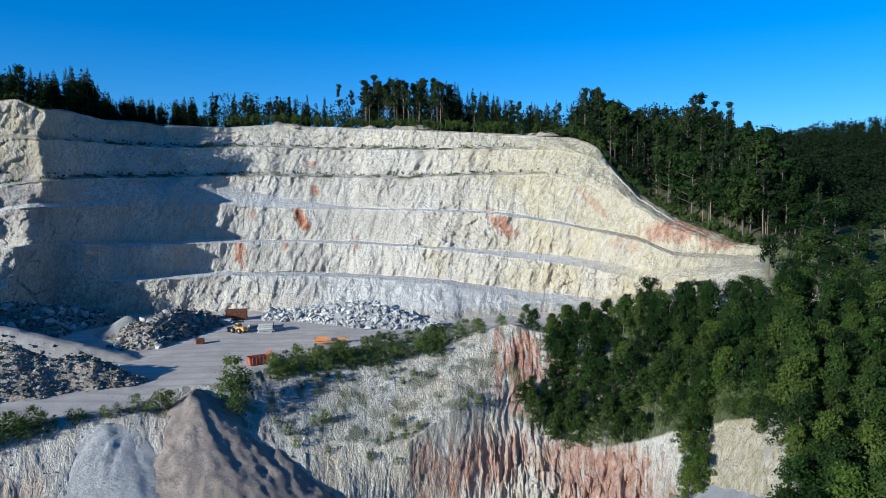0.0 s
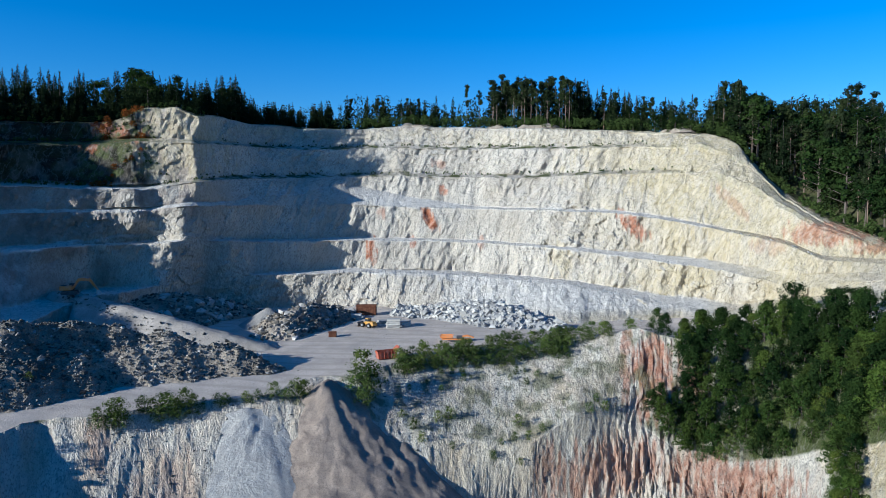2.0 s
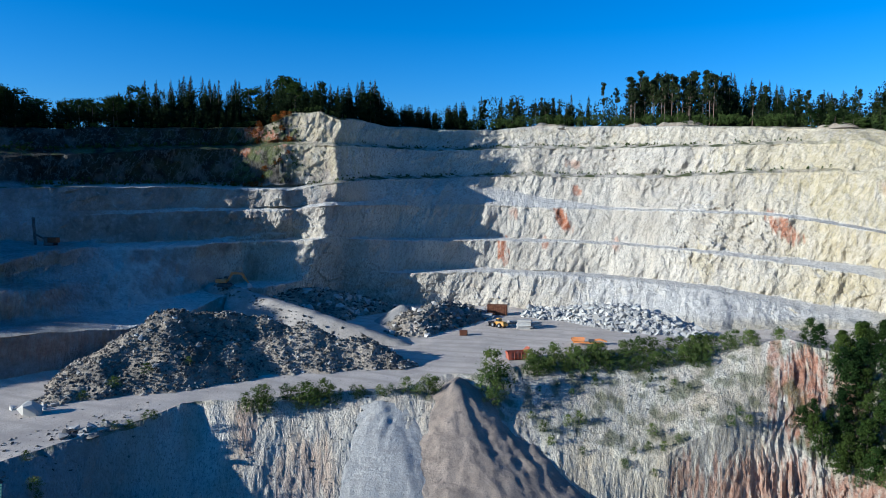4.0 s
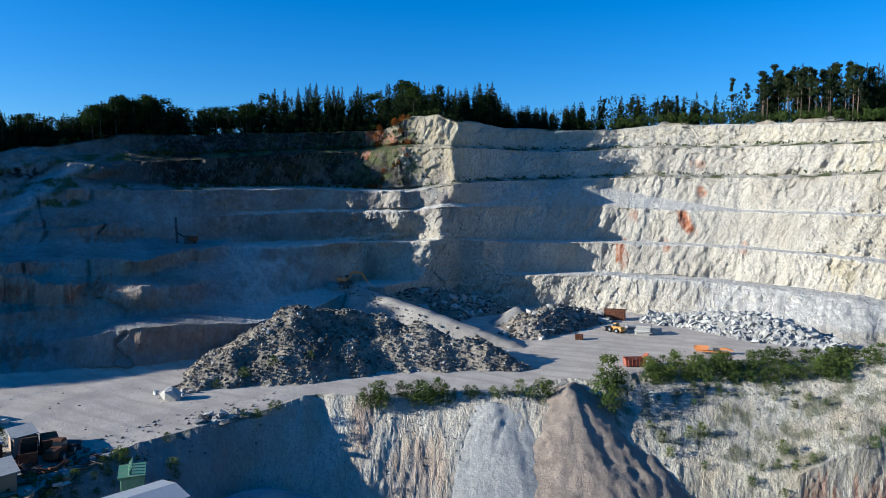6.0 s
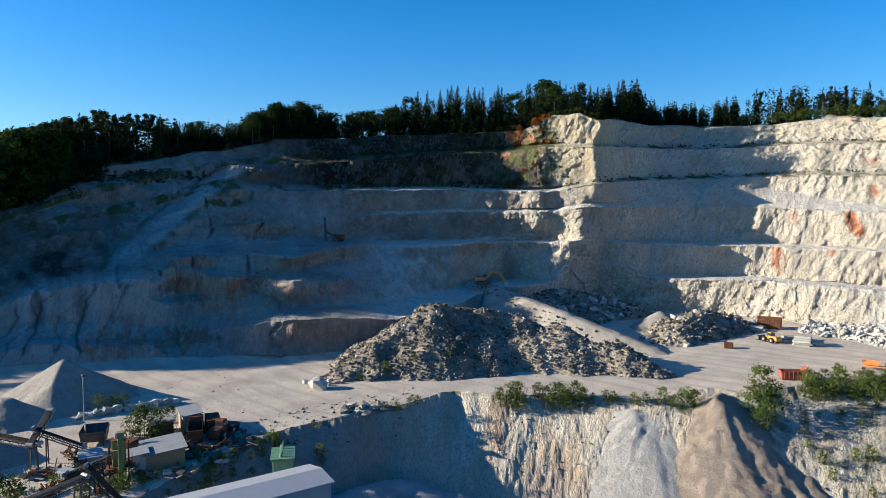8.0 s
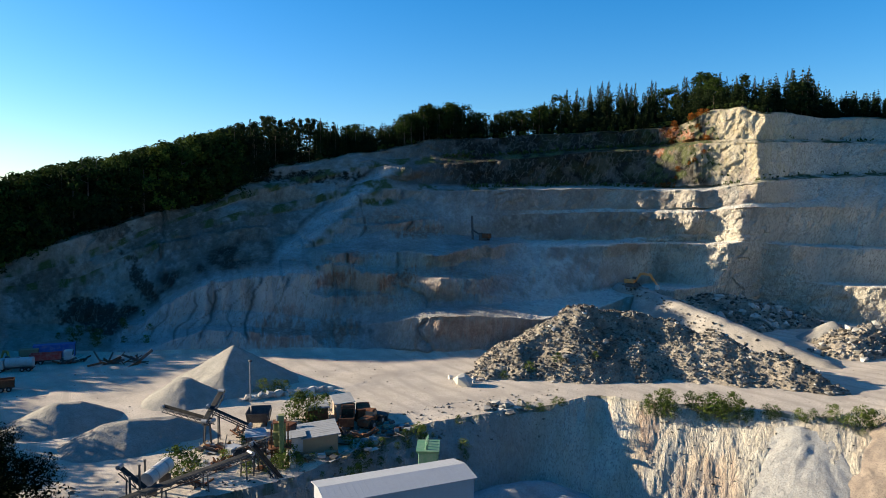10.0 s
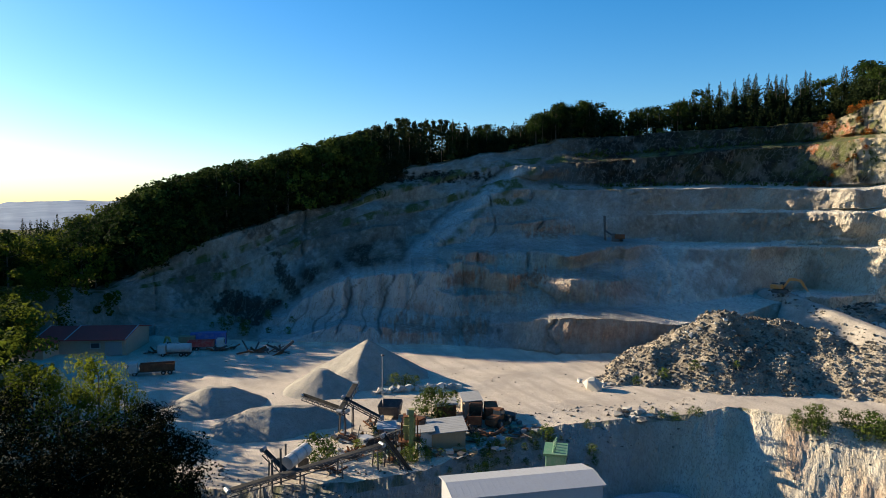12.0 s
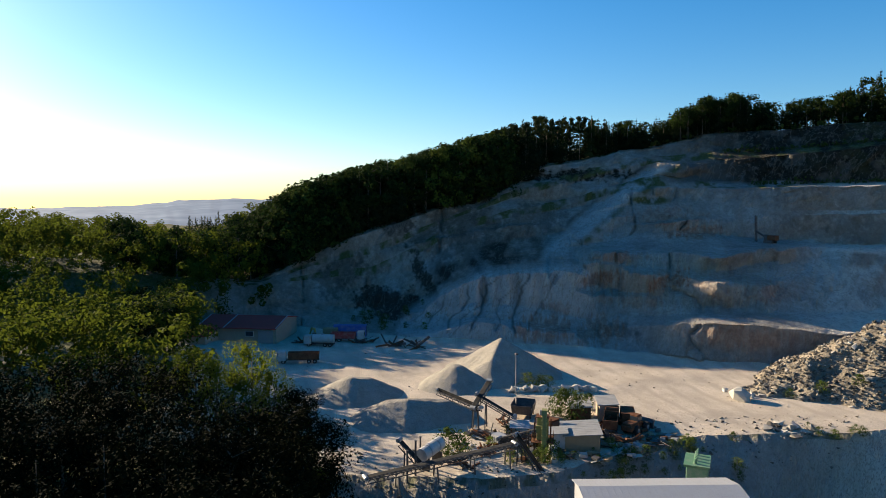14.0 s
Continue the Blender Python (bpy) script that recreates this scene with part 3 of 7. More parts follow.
# the smooth cracked spur at the foot of the left slope, its grooves, and the scree under the haul road
spur_top = np.interp(AZ, [63.5, 65.4, 72.4, 76, 78.9, 80.5], [19, 21, 18, 12, 5.6, -3])[None, :]
spur = np.clip((spur_top - GZ) / 2.5, 0, 1) * np.clip((AZ - 63.0) / 2.0, 0, 1)[None, :] * np.clip(GZ / 2, 0, 1)
crack_shade = np.zeros(GZ.shape)
for groove, deep in ((77.6, 0.5), (76.6, 0.8), (74.6, 1.3), (73.4, 0.7), (72.6, 1.6), (71.0, 0.6), (69.6, 2.2), (67.6, 0.8)):
    wander = AZ[None, :] - groove + 0.13 * (GZ - 8) - 1.6 * fbm(GZ * 0.11, groove, 0.0, 25, 4)
    here = np.clip((spur_top - 1 - GZ) / 3, 0, 1) * np.clip((GZ - 1) / 2, 0, 1)
    spur = spur - 0.20 * deep * np.exp(-(wander / 0.30) ** 2) * here
    spur = spur + 0.16 * np.exp(-((np.abs(wander) - 0.75) / 0.5) ** 2) * here
    crack_shade = np.maximum(crack_shade, min(1.0, 0.5 + 0.3 * deep) * np.exp(-(wander / (0.06 + 0.025 * deep)) ** 2) * here)
nose = np.exp(-((AZ[None, :] - 34.3) / 1.5) ** 2) * np.clip((GZ - 26) / 6, 0, 1)      # the blunt corner of the upper benches
terraces = np.zeros(GZ.shape)                     # worn ledges: degrees and heights of both ends, depth, height of the face
for a0, z0, a1, z1, deep, face in ((47, 25.5, 65, 24.0, 5.0, 5.0), (48, 18.5, 67, 20.5, 4.5, 7.0), (56, 11.5, 67, 13.0, 4.0, 6.0), (53, 33.0, 62, 30.5, 3.0, 5.0), (66, 33.0, 80, 24.0, 3.0, 6.0), (33, 26.5, 47, 25.8, 2.5, 5.0)):
    line = np.interp(AZ, [a0, a1], [z0, z1])[None, :] + 2.4 * fbm(AZ[None, :] * 0.22, a0 * 1.0, 0.0, 27, 4)
    fade = (np.clip((AZ - a0) / 3, 0, 1) * np.clip((a1 - AZ) / 3, 0, 1))[None, :] * np.clip(0.75 + 1.2 * fbm(AZ[None, :] * 0.3, a0 * 2.0, 0.0, 29, 2), 0.2, 1.2)
    under = line - GZ
    terraces = terraces + deep * fade * np.clip(under / 0.6, 0, 1) * np.clip(1 - under / face, 0, 1)
scree = np.clip((AZ + 1.5) / 4, 0, 1) * np.clip((52 - AZ) / 5, 0, 1)
calm = np.where(BAND[:, None] <= EDGES.index("brow"), 1 - 0.75 * np.clip((AZ - 51) / 4, 0, 1)[None, :], 1.0)
# the old ramp that climbs the left slope, with a gully beside it
climb = AZ[None, :] - (65.6 - (GZ - 24.0) * 0.315)
on_ramp = np.clip((GZ - 20) / 4, 0, 1) * np.clip((52 - GZ) / 4, 0, 1)
gully = on_ramp * (2.2 * np.exp(-((climb - 2.0) / 0.7) ** 2) - 3.6 * np.exp(-((climb) / 1.6) ** 4))
lean = arc + 0.30 * GZ + 2.2 * fbm(arc * 0.05, GZ * 0.07, 0.0, 43, 3)
gullies = np.abs(fbm(lean * 0.075, GZ * 0.022, 0.0, 45, 4))
ribs = fbm(lean * 0.34, GZ * 0.13, GR * 0.03, 47, 3)
grooves = fbm(lean * 0.75, GZ * 0.32, GR * 0.05, 49, 2)
patchy = np.clip(0.75 + 1.5 * fbm(arc * 0.03, GZ * 0.06, 0.0, 50, 3), 0.25, 1.4)
crumbly = np.clip(1.5 * fbm(arc * 0.022, GZ * 0.035, 0.0, 52, 2) + 0.15, 0, 1)
broken = 1.7 * (gullies - 0.18) + patchy * (0.95 * ribs + 0.55 * grooves) * (1 - 0.35 * rounded) + 0.22 * knobs + crumbly * (0.55 * facets + 0.45 * knobs) * (1 - 0.4 * rounded)
steps_down = np.clip((KZ[EDGES.index("lip")][None, :] - 0.5 - GZ) / 7, 0.22, 1)
columns = (steps_down + 0.5 * np.clip((-3 - AZ) / 3, 0, 1)[None, :]) * (0.55 * (flutes - 0.55) * patchy + 0.75 * ribs + 0.45 * grooves + 0.35 * knobs + 0.35 * crumbly * facets)
smooth_scree = 0.14 * rills + 0.2 * grooves + 0.16 * ribs + 0.16 * knobs + 0.15 * facets + 0.22 * (flutes - 0.6) * np.clip((-9 - GZ) / 5, 0, 1) * np.clip((21 - AZ) / 4, 0, 1)[None, :]
broken = np.where(low, (0.9 + 1.7 * np.clip((-1 - AZ) / 4, 0, 1)[None, :]) * columns * (1 - scree) + smooth_scree * scree, broken)
move = RO * calm * (1.25 * broken + (1.6 + 2.6 * rounded) * np.where(low, 0.5, 1.0) * bulge + rounded * (2.0 * ledges + 1.6 * cracks) + gully - 8.5 * spur - 4.2 * nose + 2.0 * np.exp(-((AZ[None, :] - 53.8) / 2.6) ** 2) * np.clip(GZ / 3, 0, 1) * np.clip((16 - GZ) / 6, 0, 1) + 1.8 * np.exp(-((AZ[None, :] - 30.4) / 0.9) ** 2) * np.clip((GZ - 26) / 6, 0, 1)) - np.where(RO > 0.3, 2.4, 0.0) * terraces
GR2 = GR + np.where(RO < 2, move, 0)
GZ2 = GZ + np.where(RO < 2, np.minimum(RO, 1.0) * (0.7 * fbm(arc * 0.3, GR * 0.22, 0.0, 33, 4) + 0.9 * fbm(arc * 0.05, GR * 0.03, 0.0, 37, 2) + np.where(BAND >= EDGES.index("c6"), 1.5, 0.0)[:, None] * fbm(arc * 0.11, GR * 0.04, 0.0, 39, 3)), RO * 1.6 * fbm(arc * GR / 245 * 0.012, GR * 0.012, 0.0, 35, 3))
on_floor = np.isin(BAND, [EDGES.index("floor")])[:, None]
GZ2 = GZ2 + on_floor * 0.35 * fbm(arc * GR / 245 * 0.05, GR * 0.05, 0.0, 41, 4)
GRX = GR2.copy()                                  # the faces may overhang a little
for i in range(1, len(GR2)):
    GR2[i] = np.maximum(GR2[i], GR2[i - 1] + 0.05)
GRX = np.where(AZ[None, :] > 59, GR2, GRX)
rise, run_out = np.abs(np.gradient(GZ2, axis=0)), np.abs(np.gradient(GRX, axis=0))
steep = rise / (rise + run_out + 1e-6)
GX = -np.sin(np.radians(AZ))[None, :] * GRX
GY = np.cos(np.radians(AZ))[None, :] * GRX


def height(az, r):
    """The ground's height, as built, at az degrees and r metres."""
    az = (az + 36.0) % 360.0 - 36.0
    i = int(np.searchsorted(AZ, az))
    j, i = i % len(AZ), i - 1
    a0, a1 = AZ[i], AZ[j] if j > i else AZ[j] + 360
    f = (az - a0) / (a1 - a0)
    return float(np.interp(r, GR2[:, i], GZ2[:, i]) * (1 - f) + np.interp(r, GR2[:, j], GZ2[:, j]) * f)


def ground(az, r, sink=0.0):
    return polar(az, r, height(az, r) - sink)


# iron stains, weathered and shaded zones: degrees, height, half-widths, strength, lean in degrees per metre
RED = [(34.8, 62.5, 1.5, 4.0, 0.8, 0.0), (57.8, 16.4, 1.6, 2.4, 0.8, 0.3), (63.1, 16.2, 1.5, 2.0, 0.7, 0.3), (52.2, 6.6, 4.0, 2.2, 0.3, 0.0), (55.8, 28.8, 1.8, 1.8, 0.6, 0.2), (60.4, 11.5, 2.2, 1.8, 0.5, 0.2), (50.0, 15.0, 3.0, 2.0, 0.45, 0.0),
       (66.0, 8.5, 1.5, 2.0, 0.4, 0.0), (61.5, 22.0, 2.0, 1.5, 0.5, 0.3), 
       (16.3, 19.5, 0.42, 6.0, 1.0, 0.0), (11.4, 31.0, 0.55, 5.5, 1.0, -0.10), (12.9, 22.0, 0.3, 2.0, 0.8, 0.0), (-5.0, 28.5, 0.75, 5.5, 0.9, -0.16),
       (15.4, 33.5, 0.35, 2.6, 0.6, 0.0), (10.3, 43.0, 0.35, 2.0, 0.8, 0.0), (7.2, 22.0, 0.25, 2.5, 0.5, 0.0), (10.8, 55.0, 0.6, 2.0, 0.5, -0.1),
       (-18.5, 27.5, 2.6, 3.5, 0.75, 0.0), (-21.5, 23.5, 1.6, 2.0, 0.6, 0.0), (-12.0, 38.0, 0.5, 6.0, 0.35, -0.2), (36.3, 66.0, 1.0, 3.2, 0.95, 0.0),
       (36.9, 58.0, 0.9, 2.2, 0.85, 0.0), (-14.8, 23.0, 1.2, 3.0, 0.3, 0.0), (47.5, 5.5, 4.5, 3.5, 0.15, 0.0), (57.0, 15.0, 6.0, 4.0, 0.25, 0.0),
       (63.0, 4.0, 2.0, 3.0, 0.55, 0.0), (67.0, 3.5, 2.2, 3.0, 0.6, 0.0), (58.0, 33.0, 3.0, 3.0, 0.35, 0.0), (44.0, 17.0, 2.0, 4.0, 0.3, 0.0)]
# 64.6 degrees holds scrub and a shaded hollow, both painted dark
SOIL_SHADE = [(73.8, 27.0, 4.2, 9.0, 0.5, 0.0), (68.5, 31.0, 2.4, 6.0, 0.42, 0.1), (77.3, 14.0, 0.7, 8.0, 0.9, -0.12), (64.6, 47.5, 4.2, 2.2, 1.0, 0.0), 
        (64.9, 4.2, 1.8, 2.0, 0.7, 0.0), (61.5, 4.5, 1.2, 1.5, 0.5, 0.0), (80.5, 7.0, 3.0, 4.0, 0.9, 0.0), (84.0, 14.0, 2.0, 7.0, 0.5, 0.2), (79.5, 31.0, 1.6, 4.0, 0.7, 0.0), (46.5, 15.0, 2.5, 3.5, 0.45, 0.0), (43.0, 30.0, 5.0, 4.0, 0.3, 0.0)]
YELLOW = [(-8.5, 42.0, 3.2, 10.0, 1.0, -0.1), (-5.0, 56.0, 5.0, 13.0, 0.6, 0.0), (-8.5, 22.0, 4.0, 8.0, 0.55, 0.0), (0.8, 18.0, 1.0, 6.0, 0.6, -0.08), (-13.0, 33.0, 4.0, 12.0, 0.9, 0.0),
          (-3.0, 7.0, 5.0, 6.0, 0.45, 0.0), (-10.0, 60.0, 3.0, 8.0, 1.0, 0.0), (-9.5, 50.0, 5.5, 16.0, 0.8, 0.0), (31.0, 62.0, 3.5, 16.0, 0.6, 0.0), (20.0, 69.0, 16.0, 2.5, 0.35, 0.0), (2.0, 66.0, 10.0, 4.0, 0.35, 0.0),
          (58.0, 17.0, 7.0, 6.0, 0.25, 0.0)]
CLIFF_RED = [(-6.6, -2.0, 1.5, 8.0, 0.85, 0.0), (-9.6, -3.0, 1.2, 6.0, 0.8, 0.0), (-4.5, 0.0, 0.5, 9.0, 0.7, 0.0), (-13.0, -19.0, 5.5, 6.0, 0.75, 0.0),
             (-3.0, -17.0, 5.0, 5.0, 0.7, 0.0), (2.0, -17.0, 1.0, 6.0, 0.6, 0.0), (33.0, -10.0, 2.4, 4.0, 0.3, 0.12), (37.2, -3.0, 0.8, 4.0, 0.4, 0.0), (14.0, -16.0, 2.5, 4.0, 0.35, 0.0)]
CLIFF_PALE = [(-23.0, -6.0, 3.5, 12.0, 1.0, 0.0), (-2.0, -6.0, 2.5, 8.0, 0.4, 0.0), (6.0, -12.0, 7.0, 9.0, 0.4, 0.0), (24.5, -8.0, 3.5, 6.0, 0.0, 0.0)]


def stain(table, az, z, seed, rad=0.0, streaky=True):
    total = np.zeros(np.broadcast(az, z).shape)
    wild = 0.75 * fbm(az * 3.1, z * 0.22, rad * 0.16, seed, 5) + 0.9 * fbm(az * 8.0, z * 0.16, rad * 0.3, seed + 3, 4)
    if not streaky:
        wild = 0.9 * fbm(az * 1.1, z * 0.3, rad * 0.1, seed, 5) + 0.8 * fbm(az * 4.5, z * 1.1, rad * 0.3, seed + 3, 3)
    for a, h, wa, wz, strength, lean in table:
        d = ((az - a - lean * (h - z)) / wa) ** 2 + ((z - h) / wz) ** 2
        total = np.maximum(total, strength * np.clip((1.25 - d + 1.9 * wild) * 1.3, 0, 1))
    return total


def sheet(name, first, last, material, label, category, fields, smooth=True):
    """The strip of land from one edge to another as one mesh of the setting."""
    lo = 0 if first is None else int(np.max(np.where(BAND == EDGES.index(first))))
    hi = int(np.max(np.where(BAND == EDGES.index(last))))
    n = len(AZ)
    rows = np.arange(lo, hi + 1)
    verts = np.stack([GX[rows], GY[rows], GZ2[rows]], -1).reshape(-1, 3)
    i, j = np.meshgrid(np.arange(len(rows) - 1), np.arange(n), indexing="ij")
    k = (j + 1) % n
    faces = np.stack([i * n + j, (i + 1) * n + j, (i + 1) * n + k, i * n + k], -1).reshape(-1, 4)
    me = mesh_of(name, verts, faces, material, smooth)
    az = np.broadcast_to(AZ[None, :], (len(rows), n)).reshape(-1)
    for key, values in fields(az, verts[:, 2], np.repeat(rows, n), np.hypot(verts[:, 0], verts[:, 1])).items():
        me.attributes.new(key, "FLOAT", "POINT").data.foreach_set("value", np.clip(values, 0, 1).astype(np.float32))
    turned = np.where(az > 200, az - 360, az)          # metres along the wall, for its streaks
    me.attributes.new("along", "FLOAT", "POINT").data.foreach_set("value", (np.radians(turned) * 245.0).astype(np.float32))
    return tagged(new(name, me), label, category, kind="structure")


def wall_fields(az, z, row, rad):
    flat = np.isin(BAND[row], [EDGES.index(k) for k in ("t5", "t6", "back1")])
    grass = np.clip(fbm(az * 1.5, z * 0.2, rad * 0.2, 51, 4) * 3 + 0.35, 0, 1) * flat
    grass = grass * np.where((BAND[row] == EDGES.index("back1")) & (az < 20) & (az > -10.5), 0.25, 1.0)
    grass = grass * np.where((az < -4) & (BAND[row] != EDGES.index("back1")), 0.3, 1.0)
    grass = np.maximum(grass, np.clip((az - 93) / 3, 0, 1))
    grass = np.maximum(grass, np.clip((-24 - az) / 2, 0, 1))
    dark = np.clip(1 - ((az - 42) / 7.5) ** 2, 0, 1) * np.clip((z - 45) / 3, 0, 1) * np.clip(fbm(az * 1.2, z * 0.25, 0.0, 55, 4) * 4 + 0.8, 0, 1)
    # upper benches: soil and scrub, blackened further for the shade they lie in
    soil_shade = np.clip((az - 32.9 - 1.5 * fbm(az * 0.6, z * 0.15, 0.0, 53, 3)) / 1.3, 0, 1) * np.clip((61 - az) / 9, 0, 1) * np.clip((z - 44.0 - 1.5 * fbm(az * 0.4, z * 0.1, 0.0, 54, 3)) / 1.2, 0, 1)
    soil_shade = soil_shade * np.clip(1.1 + 0.9 * fbm(az * 1.0, z * 0.22, 0.0, 58, 4), 0.8, 1)
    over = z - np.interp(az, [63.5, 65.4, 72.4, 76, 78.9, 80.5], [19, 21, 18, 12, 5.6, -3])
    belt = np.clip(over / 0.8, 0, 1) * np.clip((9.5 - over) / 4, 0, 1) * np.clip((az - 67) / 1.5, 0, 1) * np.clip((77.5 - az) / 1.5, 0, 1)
    soil_shade = np.maximum(soil_shade, 0.9 * belt * np.clip(0.75 + 1.8 * fbm(az * 0.9, z * 0.25, rad * 0.1, 62, 5), 0, 1))
    soil_shade = np.maximum(soil_shade, stain(SOIL_SHADE, az, z, 83, rad, False))
    patch = np.clip(1 - ((az - 59.3) / 1.8) ** 2 - ((z - 38.5) / 1.8) ** 2, 0, 1) * 1.6 * np.clip(fbm(az * 1.8, z * 0.3, 0.0, 57, 4) * 4 + 0.7, 0, 1)
    tufts = np.clip((az - 31.8) / 1.5, 0, 1) * np.clip((39 - az) / 2, 0, 1) * np.clip((z - 45) / 3, 0, 1) * np.clip(fbm(az * 2.2, z * 0.35, rad * 0.2, 64, 4) * 5 + 0.15, 0, 1)
    patch = np.maximum(patch, 0.9 * tufts)
    above = BAND[row] >= EDGES.index("t3")
    worn = np.clip((az - 50) / 14, 0, 1) * np.clip((z - 26) / 12, 0, 1) * 0.75 + np.clip((az - 78) / 4, 0, 1) * 0.55
    worn = np.maximum(worn, 0.95 * above * np.clip((az - 65.5) / 1.5, 0, 1))
    line = az - (65.6 - (z - 24.0) * 0.315)
    ramp_here = np.clip((z - 20) / 3, 0, 1) * np.clip((53 - z) / 4, 0, 1)
    worn = worn * (1 - 0.85 * ramp_here * np.exp(-(line / 1.5) ** 4))
    worn = np.maximum(worn, np.clip((az - 33.5) / 2, 0, 1) * np.clip((z - 46) / 3, 0, 1) * 0.85)
    local = steep.reshape(-1)[row * len(AZ) + np.tile(np.arange(len(AZ)), len(row) // len(AZ))]
    soft, hard = np.percentile(local[(az > 47) & (az < 64) & (z > 2) & (z < 30)], (35, 88))
    bare = np.clip((local - soft) / (hard - soft), 0, 1)
    lower = np.clip((az - 45) / 4, 0, 1) * np.clip((66 - az) / 3, 0, 1) * np.clip((29 - z) / 4, 0, 1)
    worn = worn * (1 - lower) + lower * 0.55 * bare
    worn = np.maximum(worn, 0.75 * np.clip((az - 33.5) / 3, 0, 1) * np.clip((54 - az) / 4, 0, 1) * (1 - lower))
    top = np.interp(az, [63.5, 65.4, 72.4, 76, 78.9, 80.5], [19, 21, 18, 12, 5.6, -3])
    worn = np.maximum(worn, 0.35 * np.clip((az - 46) / 5, 0, 1) * (1 - lower) * (1 - ramp_here * np.exp(-(line / 1.5) ** 4)))
    worn = worn * (1 - 0.85 * np.clip((top - z) / 2, 0, 1) * np.clip((az - 63) / 2, 0, 1))
    worn = worn * np.clip(0.75 + 1.6 * fbm(az * 0.55, z * 0.12, 0.0, 59, 4), 0, 1)
    # stain on the corner, darkened to imitate sun that only grazes it
    worn = np.maximum(worn, np.clip(0.7 + 1.4 * fbm(az * 1.4, z * 0.2, 0.0, 60, 4), 0, 0.8) * np.clip((az - 28.5) / 2, 0, 1) * np.clip((36 - az) / 2, 0, 1) * np.clip((z - 30) / 6, 0, 1))
    # greys the wall towards the left, where it lies in shade
    shade_grey = np.clip((az - 38 - 3 * fbm(az * 0.5, z * 0.1, 0.0, 66, 3)) / 7, 0, 1) * (0.85 + 0.3 * fbm(az * 0.3, z * 0.1, 0.0, 68, 3))
    across_ramp = az - (66.1 - (z - 24.0) * 0.29)
    strip = ramp_here * np.exp(-(across_ramp / 1.0) ** 4)
    soil_shade = np.maximum(soil_shade * (1 - strip), 0.7 * ramp_here * np.exp(-((across_ramp - 1.4 - 0.5 * fbm(z * 0.2, az * 0.3, 0.0, 72, 3)) / 0.3) ** 2) * np.clip(0.6 + 1.6 * fbm(az * 1.5, z * 0.3, 0.0, 74, 3), 0, 1))
    worn = worn * (1 - strip)
    verge = ramp_here * np.clip((z - 23) / 3, 0, 1) * np.exp(-((across_ramp + 1.4) / 0.42) ** 2) * np.clip(0.8 + 1.5 * fbm(az * 2.0, z * 0.5, 0.0, 70, 3), 0, 1)
    patch = np.maximum(patch, 0.9 * verge)
    slick = np.clip((top - z) / 1.5, 0, 1) * np.clip((az - 62.5) / 1.5, 0, 1)
    slick = np.maximum(slick, strip)
    # the cracks' own shade is painted as dark lines inside them
    soil_shade = np.maximum(soil_shade * (1 - 0.8 * slick), 0.7 * crack_shade.reshape(-1)[row * len(AZ) + np.tile(np.arange(len(AZ)), len(row) // len(AZ))])
    # flat bench tops: pale dust, brightened to make up for the low sun
    dust_light = np.clip((0.50 - local) / 0.2, 0, 1) * np.clip((z - 2) / 2, 0, 1) * np.clip((46 - z) / 3, 0, 1) * np.clip((50 - az) / 4, 0, 1) * np.clip((az + 13) / 3, 0, 1)
    warm = np.clip((1 - az) / 9, 0, 1) * np.clip(0.62 + 1.0 * fbm(az * 0.5, z * 0.08, 0.0, 76, 4), 0, 0.85)
    return dict(dust_light=dust_light, shade_grey=shade_grey, soil_shade=soil_shade, worn=worn, red=stain(RED, az, z, 61, rad), yellow=np.maximum(warm, stain(YELLOW, az, z, 67, rad)), veg=np.maximum(np.maximum(grass, 0.25 * dark), patch), slick=slick)


def cliff_fields(az, z, row, rad):
    upper = BAND[row] == EDGES.index("brow")
    grass = np.clip(fbm(az * 1.2, z * 0.25, rad * 0.3, 71, 4) * 3 + 0.1, 0, 1) * upper * 0.7
    grass = np.maximum(grass, np.clip((-12 - az) / 2, 0, 1) * upper)
    grass = np.maximum(grass, np.maximum(np.clip((-26.5 - az) / 1.5, 0, 1), np.clip((az - 88) / 3, 0, 1)))
    return dict(shade_grey=0.8 * np.clip((az - 44) / 8, 0, 1), soil_shade=0 * az, worn=0.25 * np.clip((az - 40) / 8, 0, 1), red=stain(CLIFF_RED, az, z, 73, rad), yellow=stain(CLIFF_PALE, az, z, 79, rad), veg=grass)


def floor_fields(az, z, row, rad):
    return dict(veg=np.maximum(np.clip((-27 - az) / 2, 0, 1), np.clip((az - 95) / 3, 0, 1)))


sheet("ground", None, "toe", PIT, "grey crushed-stone floor of the lower pit", "ground", floor_fields)
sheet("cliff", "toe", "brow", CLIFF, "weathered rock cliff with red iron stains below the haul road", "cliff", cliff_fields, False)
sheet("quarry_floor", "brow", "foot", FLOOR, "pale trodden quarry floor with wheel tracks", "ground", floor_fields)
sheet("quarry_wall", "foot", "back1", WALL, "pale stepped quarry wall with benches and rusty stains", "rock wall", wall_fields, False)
sheet("hillside", "back1", "back4", WOODLAND, "wooded hillside behind the quarry", "ground", lambda az, z, row, rad: {})
sheet("backdrop", "back4", "back5", DISTANCE, "distant hills on the horizon, coloured blue as haze", "hills", lambda az, z, row, rad: {})


